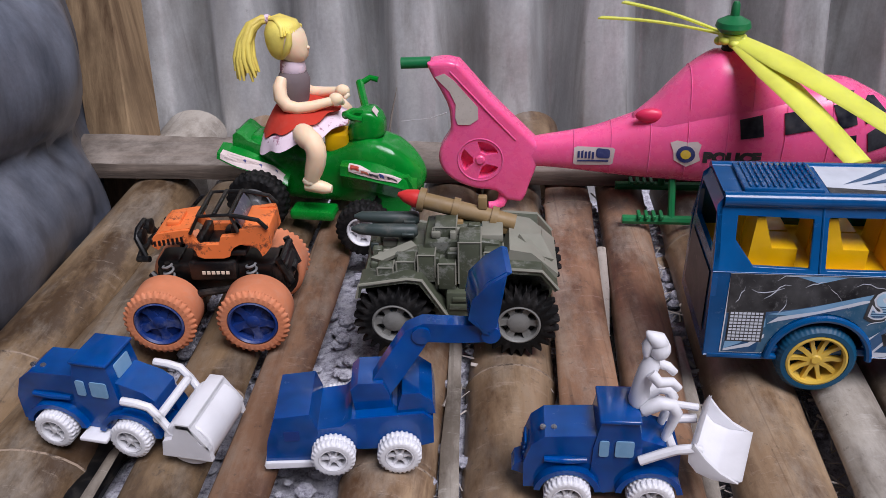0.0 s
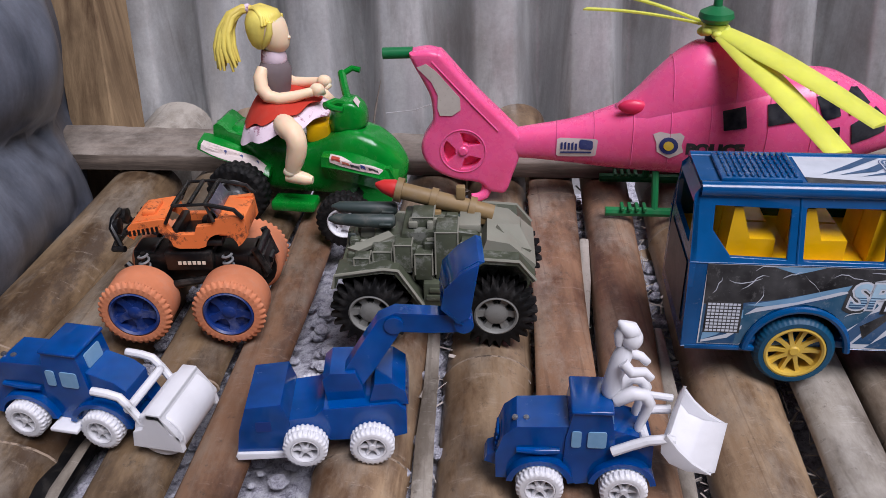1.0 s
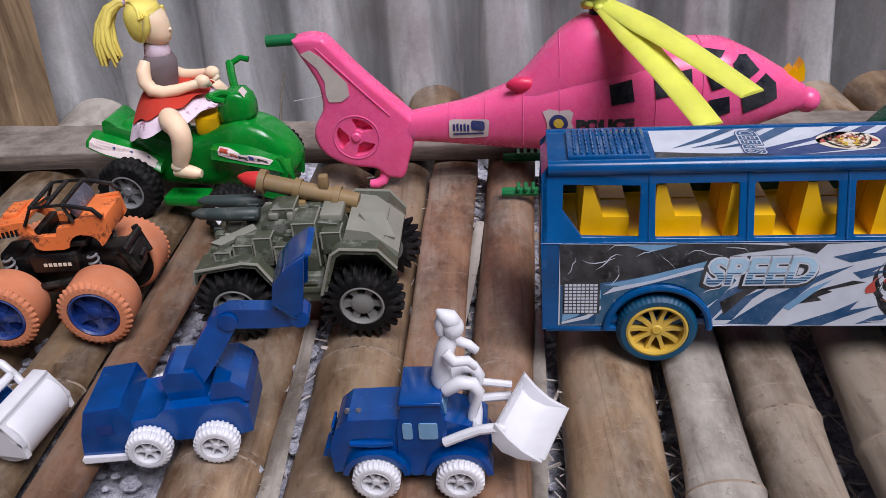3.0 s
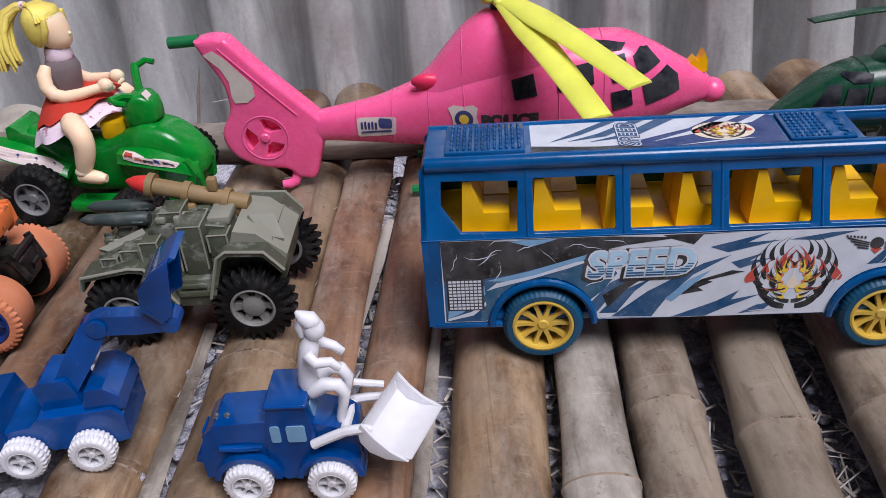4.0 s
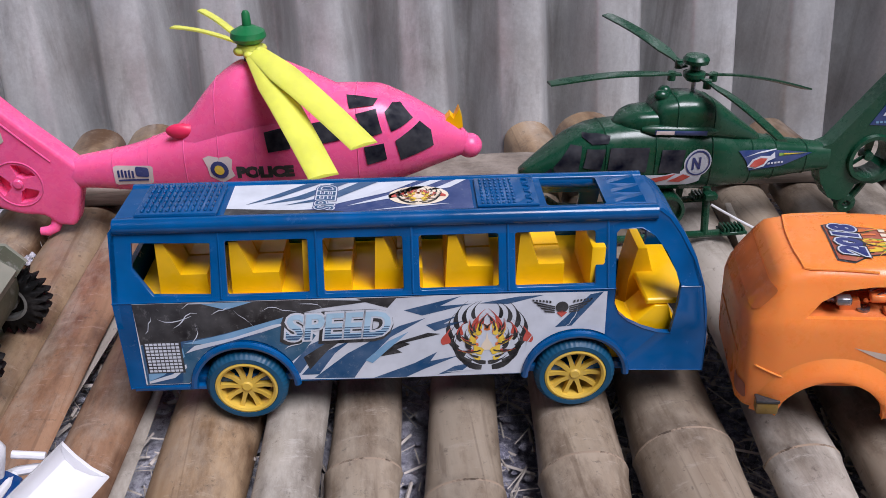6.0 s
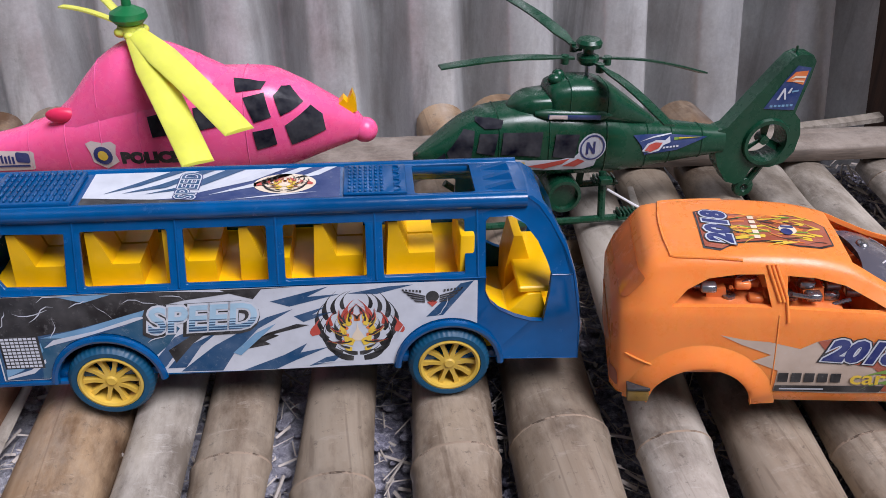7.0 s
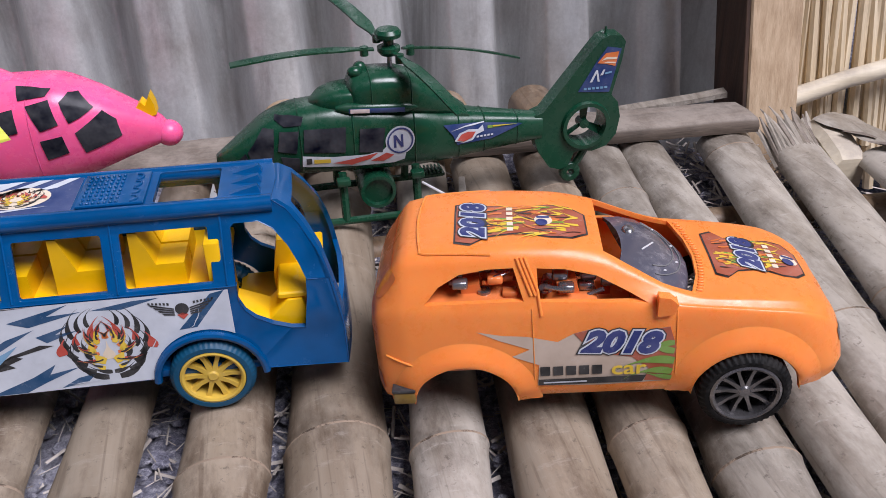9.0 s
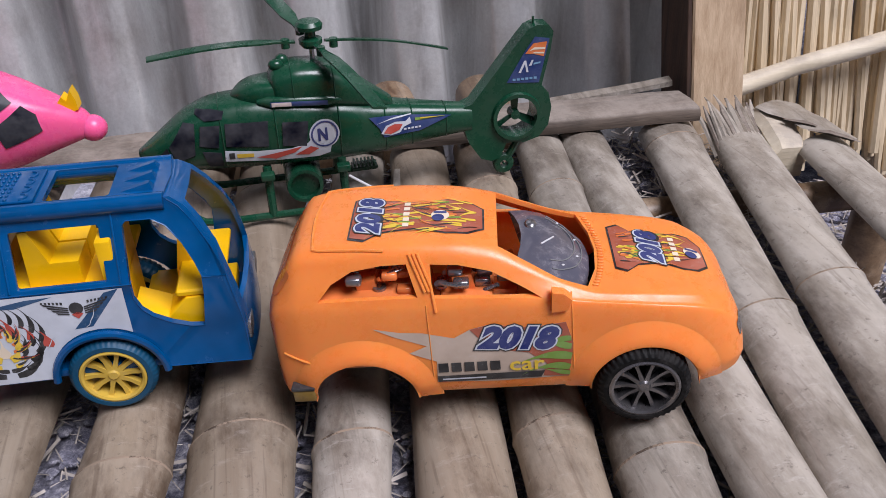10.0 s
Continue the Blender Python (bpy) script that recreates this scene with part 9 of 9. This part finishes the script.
def roller_tractor():
    e = thing("toy_tractor", pose(-0.199, 0.380, 0.0, 0, 0, -11), "blue toy tractor with a white front roller and white wheels", "toy tractor", "small blue work vehicles")
    w0, w1 = 0.006, 0.034
    tractor_body(e, w0, w1, 1.04, 0.89)
    small_wheels(e, (0.0, 0.0475), 0.003, 0.038)
    bm = B()
    box(bm, 0.017, 0.034, w0 - 0.009, w0 + 0.006, 0.009, 0.0115, 0.0008)
    part("step", bm, WHITE, e, "white plastic step")
    # arms and roller
    arms = B()
    for y in (0.002, 0.038):
        tube(arms, [(0.0470, y, 0.0385), (0.0560, y, 0.0380), (0.0630, y, 0.0365), (0.0680, y, 0.0300), (0.0730, y, 0.0210), (0.0800, y, 0.0180)], 0.0024, 8)
    tube(arms, [(0.0675, 0.000, 0.0300), (0.0675, 0.038, 0.0300)], 0.0025, 8)
    part("roller_arm", arms, WHITE, e, "white plastic lifting fork")
    bm = B()
    prism(bm, [(0.0730, 0.0085), (0.0750, 0.020), (0.0820, 0.0225), (0.0870, 0.0345), (0.0950, 0.0345), (0.1010, 0.0215), (0.1065, 0.0195), (0.1080, 0.0085)], -0.006, -0.002)
    prism(bm, [(0.0730, 0.0085), (0.0750, 0.020), (0.0820, 0.0225), (0.0870, 0.0345), (0.0950, 0.0345), (0.1010, 0.0215), (0.1065, 0.0195), (0.1080, 0.0085)], 0.041, 0.045)
    box(bm, 0.0855, 0.0965, -0.006, 0.045, 0.0305, 0.0355, 0.0012)
    loft(bm, [[Vector((0.0955, y, 0.0345)), Vector((0.1075, y, 0.0185)), Vector((0.1075, y, 0.016)), Vector((0.0935, y, 0.033))] for y in (-0.006, 0.045)])
    bm.transform(Matrix.Translation((0.0065, 0.002, 0.0)) @ Matrix.Diagonal((0.85, 0.88, 0.90, 1)))
    part("roller_frame", bm, WHITE, e, "white plastic roller frame")
    bm = B()
    lathe(bm, [(0.0001, -0.001), (0.0142, -0.001), (0.0150, 0.0), (0.0150, 0.037), (0.0142, 0.038), (0.0001, 0.038)], 30, Matrix.Translation((0.0835, 0.001, 0.0150)))
    part("roller_drum", bm, WHITE, e, "white plastic drum")


def excavator():
    e = thing("toy_excavator", pose(-0.0365, 0.357, 0.0, 0, 0, 3), "blue toy excavator truck with a raised boom and white wheels", "toy excavator", "small blue work vehicles")
    w0, w1 = 0.006, 0.044
    bm = B()
    prism(bm, [(-0.0425, 0.006), (-0.0400, 0.022), (-0.0345, 0.0395), (-0.0140, 0.0415), (-0.0105, 0.030), (-0.010, 0.010), (-0.014, 0.005)], w0, w1)
    bevelled(bm, 0.0022, 2)
    cab = part("cab", bm, BLUE_TOY, e)
    bm = B()
    plate(bm, [rrect(-0.0300, -0.0210, 0.0215, 0.0290, 0.001, 3)], lambda u, v, w: (u, w0 - 0.0003 + 0.0006 * w, v))
    part("side_window", bm, NAVY, cab, "small dark window")
    bm = B()
    prism(bm, [(-0.0425, 0.0015), (-0.0435, 0.0045), (-0.0425, 0.0062), (-0.0125, 0.0058), (-0.0120, 0.0020)], w0 - 0.002, w1 + 0.002)
    part("skirt", bm, WHITE, e, "white plastic base edge")
    bm = B()
    prism(bm, [(-0.012, 0.012), (-0.011, 0.0285), (0.004, 0.0305), (0.010, 0.0360), (0.052, 0.0385), (0.0575, 0.0330), (0.0575, 0.0150), (0.050, 0.013), (0.046, 0.020), (0.040, 0.0225), (0.034, 0.020), (0.029, 0.012), (0.012, 0.012), (0.008, 0.0195), (0.001, 0.0215), (-0.006, 0.018)], w0 + 0.001, w1 - 0.001)
    bevelled(bm, 0.002, 2)
    part("engine_cover", bm, BLUE_TOY, e)
    bm = B()
    prism(bm, [(0.012, 0.034), (0.010, 0.0515), (0.0145, 0.0560), (0.0290, 0.0560), (0.0325, 0.0470), (0.034, 0.036)], w0 + 0.008, w1 - 0.006)
    bevelled(bm, 0.002, 2)
    part("turret", bm, BLUE_TOY, e)
    bm = B()
    prism(bm, [(0.036, 0.036), (0.040, 0.0515), (0.050, 0.0520), (0.0575, 0.0455), (0.0590, 0.036)], w0 + 0.003, w1 - 0.002)
    bevelled(bm, 0.002, 2)
    part("rear_cover", bm, BLUE_TOY, e)
    reshape(e, Matrix.Translation((0.002, 0, 0)) @ Matrix.Diagonal((0.93, 1, 0.9, 1)))
    # boom, stick and bucket lean over the far side
    bm = B()
    loft(bm, [[c + Vector((0, -0.0045, 0)) + q, c + Vector((0, 0.0045, 0)) + q, c + Vector((0, 0.0045, 0)) - q, c + Vector((0, -0.0045, 0)) - q] for c, q in ((Vector((0.0256, 0.0203, 0.042)), Vector((-0.005, 0, 0.004))), (Vector((0.0360, 0.0229, 0.057)), Vector((-0.0055, 0, 0.0045))), (Vector((0.0476, 0.0263, 0.0735)), Vector((-0.005, 0, 0.005))), (Vector((0.0527, 0.0266, 0.0765)), Vector((-0.001, 0, 0.006))), (Vector((0.0709, 0.0271, 0.0745)), Vector((0, 0, 0.0058))), (Vector((0.0890, 0.0266, 0.0740)), Vector((0, 0, 0.0050))))])
    bevelled(bm, 0.0012, 2)
    part("boom", bm, BLUE_TOY, e)
    for c in ((0.0507, 0.0264, 0.0755), (0.0876, 0.0268, 0.0740)):
        bm = B()
        lathe(bm, [(0.0001, -0.0062), (0.0052, -0.006), (0.0052, 0.006), (0.0001, 0.0062)], 16, Matrix.Translation(c))
        part("boom_pin", bm, BLUE_TOY, e)
    bm = B()
    rings = []
    for u, x, yy, z, hw in ((0, 0.0842, 0.0283, 0.076, 0.0085), (0.25, 0.0755, 0.0314, 0.086, 0.0125), (0.55, 0.0775, 0.0342, 0.0975, 0.0135), (0.8, 0.0858, 0.0361, 0.1065, 0.0135), (1, 0.0955, 0.0368, 0.1120, 0.0135)):
        rings.append([Vector((x, yy - hw, z)), Vector((x, yy + hw, z)), Vector((x + 0.003, yy + hw, z - 0.001)), Vector((x + 0.003, yy - hw, z - 0.001))])
    loft(bm, rings)
    side = [(0.0842, 0.076), (0.0755, 0.086), (0.0775, 0.0975), (0.0858, 0.1065), (0.0955, 0.112), (0.0930, 0.096), (0.0905, 0.080)]
    prism(bm, side, 0.0195, 0.0220)
    prism(bm, side, 0.0470, 0.0495)
    part("bucket", bm, BLUE_TOY, e)
    small_wheels(e, (0.0005, 0.0365), 0.002, 0.046)


def loader():
    e = thing("toy_tractor", pose(0.0875, 0.329, 0.0, 0, 0, -3), "blue toy loader tractor with a white front bucket and white wheels", "toy tractor", "small blue work vehicles")
    w0, w1 = 0.005, 0.033
    tractor_body(e, w0, w1, 0.93, 0.88)
    small_wheels(e, (0.0, 0.0420), 0.002, 0.036)
    bm = B()
    prism(bm, [(-0.021, 0.014), (-0.0285, 0.017), (-0.027, 0.021), (-0.021, 0.024)], 0.012, 0.024)
    part("tow_hook", bm, BLUE_TOY, e)
    arms = B()
    for y, up in ((0.004, 0.0065), (0.034, 0.0)):
        tube(arms, [(0.035, y, 0.0270 + up), (0.044, y, 0.0315 + up), (0.052, y, 0.0350 + up), (0.060, y, 0.0362 + up), (0.0645 if up else 0.068, y, 0.0365 + up * 0.8)], 0.0025, 8)
    tube(arms, [(0.051, 0.004, 0.0405), (0.051, 0.034, 0.0340)], 0.0025, 8)
    tube(arms, [(0.053, 0.033, 0.047), (0.068, 0.034, 0.044)], 0.002, 8)
    part("loader_arm", arms, WHITE, e, "white plastic lifting fork")
    bm = B()
    prof = [(0.0725, 0.0540), (0.0700, 0.0470), (0.0705, 0.0380), (0.0760, 0.0310), (0.0860, 0.0285), (0.1000, 0.0310)]
    rings = []
    for y in (-0.004, 0.040):
        rings.append([Vector((x, y, z)) for x, z in prof] + [Vector((x + 0.0018, y, z + 0.0016)) for x, z in reversed(prof)])
    loft(bm, rings)
    for y0, y1 in ((-0.0055, -0.0035), (0.0395, 0.0415)):
        prism(bm, [(0.0725, 0.0540), (0.0700, 0.0470), (0.0705, 0.0380), (0.0760, 0.0310), (0.0860, 0.0285), (0.1000, 0.0310), (0.0890, 0.0360), (0.0800, 0.0440)], y0, y1)
    weld(bm)
    bm.transform(Matrix.Translation((0.0755, 0.0180, 0.0365)) @ Matrix.Rotation(radians(-21), 4, "Z") @ Matrix.Diagonal((0.84, 0.88, 0.74, 1)) @ Matrix.Translation((-0.0830, -0.0180, -0.0395)))
    part("bucket", bm, WHITE, e, "white plastic bucket")
    return e


def driver_figure(tractor):
    """One plain mesh, leaning on the tractor's bonnet."""
    bm = B()
    y = 0.020
    blob(bm, (0.0466, y, 0.0940), (0.0052, 0.0050, 0.0060), 18, 12)
    tube(bm, [(0.0478, y, 0.0960), (0.0450, y, 0.0990), (0.0415, y, 0.1015), (0.0395, y, 0.1040)], [0.0036, 0.0046, 0.0030, 0.0008], 14)
    tube(bm, [(0.0420, y, 0.1010), (0.0405, y, 0.0960), (0.0405, y, 0.0900)], [0.0022, 0.0030, 0.0018], 10)
    tube(bm, [(0.0440, y, 0.0900), (0.0432, y, 0.0850), (0.0415, y, 0.0790), (0.0398, y, 0.0720), (0.0392, y, 0.0640), (0.0410, y, 0.0560)], [0.0026, 0.0046, 0.0048, 0.0044, 0.0052, 0.0052], 16)
    for s in (-1, 1):
        yo = y + s * 0.0062
        tube(bm, [(0.0425, yo, 0.0840), (0.0465, yo + s * 0.002, 0.0800), (0.0530, yo, 0.0790), (0.0562, yo, 0.0755), (0.0555, yo, 0.0740)], [0.0028, 0.0028, 0.0024, 0.0022, 0.0012], 12)
        tube(bm, [(0.0415, y + s * 0.004, 0.0595), (0.0490, yo, 0.0660), (0.0545, yo, 0.0650), (0.0572, yo, 0.0600), (0.0555, yo, 0.0520), (0.0535, yo, 0.0450), (0.0530, yo, 0.0405), (0.0575, yo, 0.0392)], [0.0036, 0.0038, 0.0034, 0.0031, 0.0025, 0.0022, 0.0021, 0.0016], 14)
    bmesh.ops.translate(bm, verts=bm.verts[:], vec=(-0.005, 0, -0.003))
    ob = part("toy_figure", bm, WHITE, None, sharp=60)
    ob.matrix_basis = tractor.matrix_basis
    tagged(ob, "plain white plastic toy driver figure on the blue tractor", "toy figure")


bike = quad_bike()
doll(bike)
monster_truck()
army_truck()
roller_tractor()
excavator()
loader_e = loader()
driver_figure(loader_e)
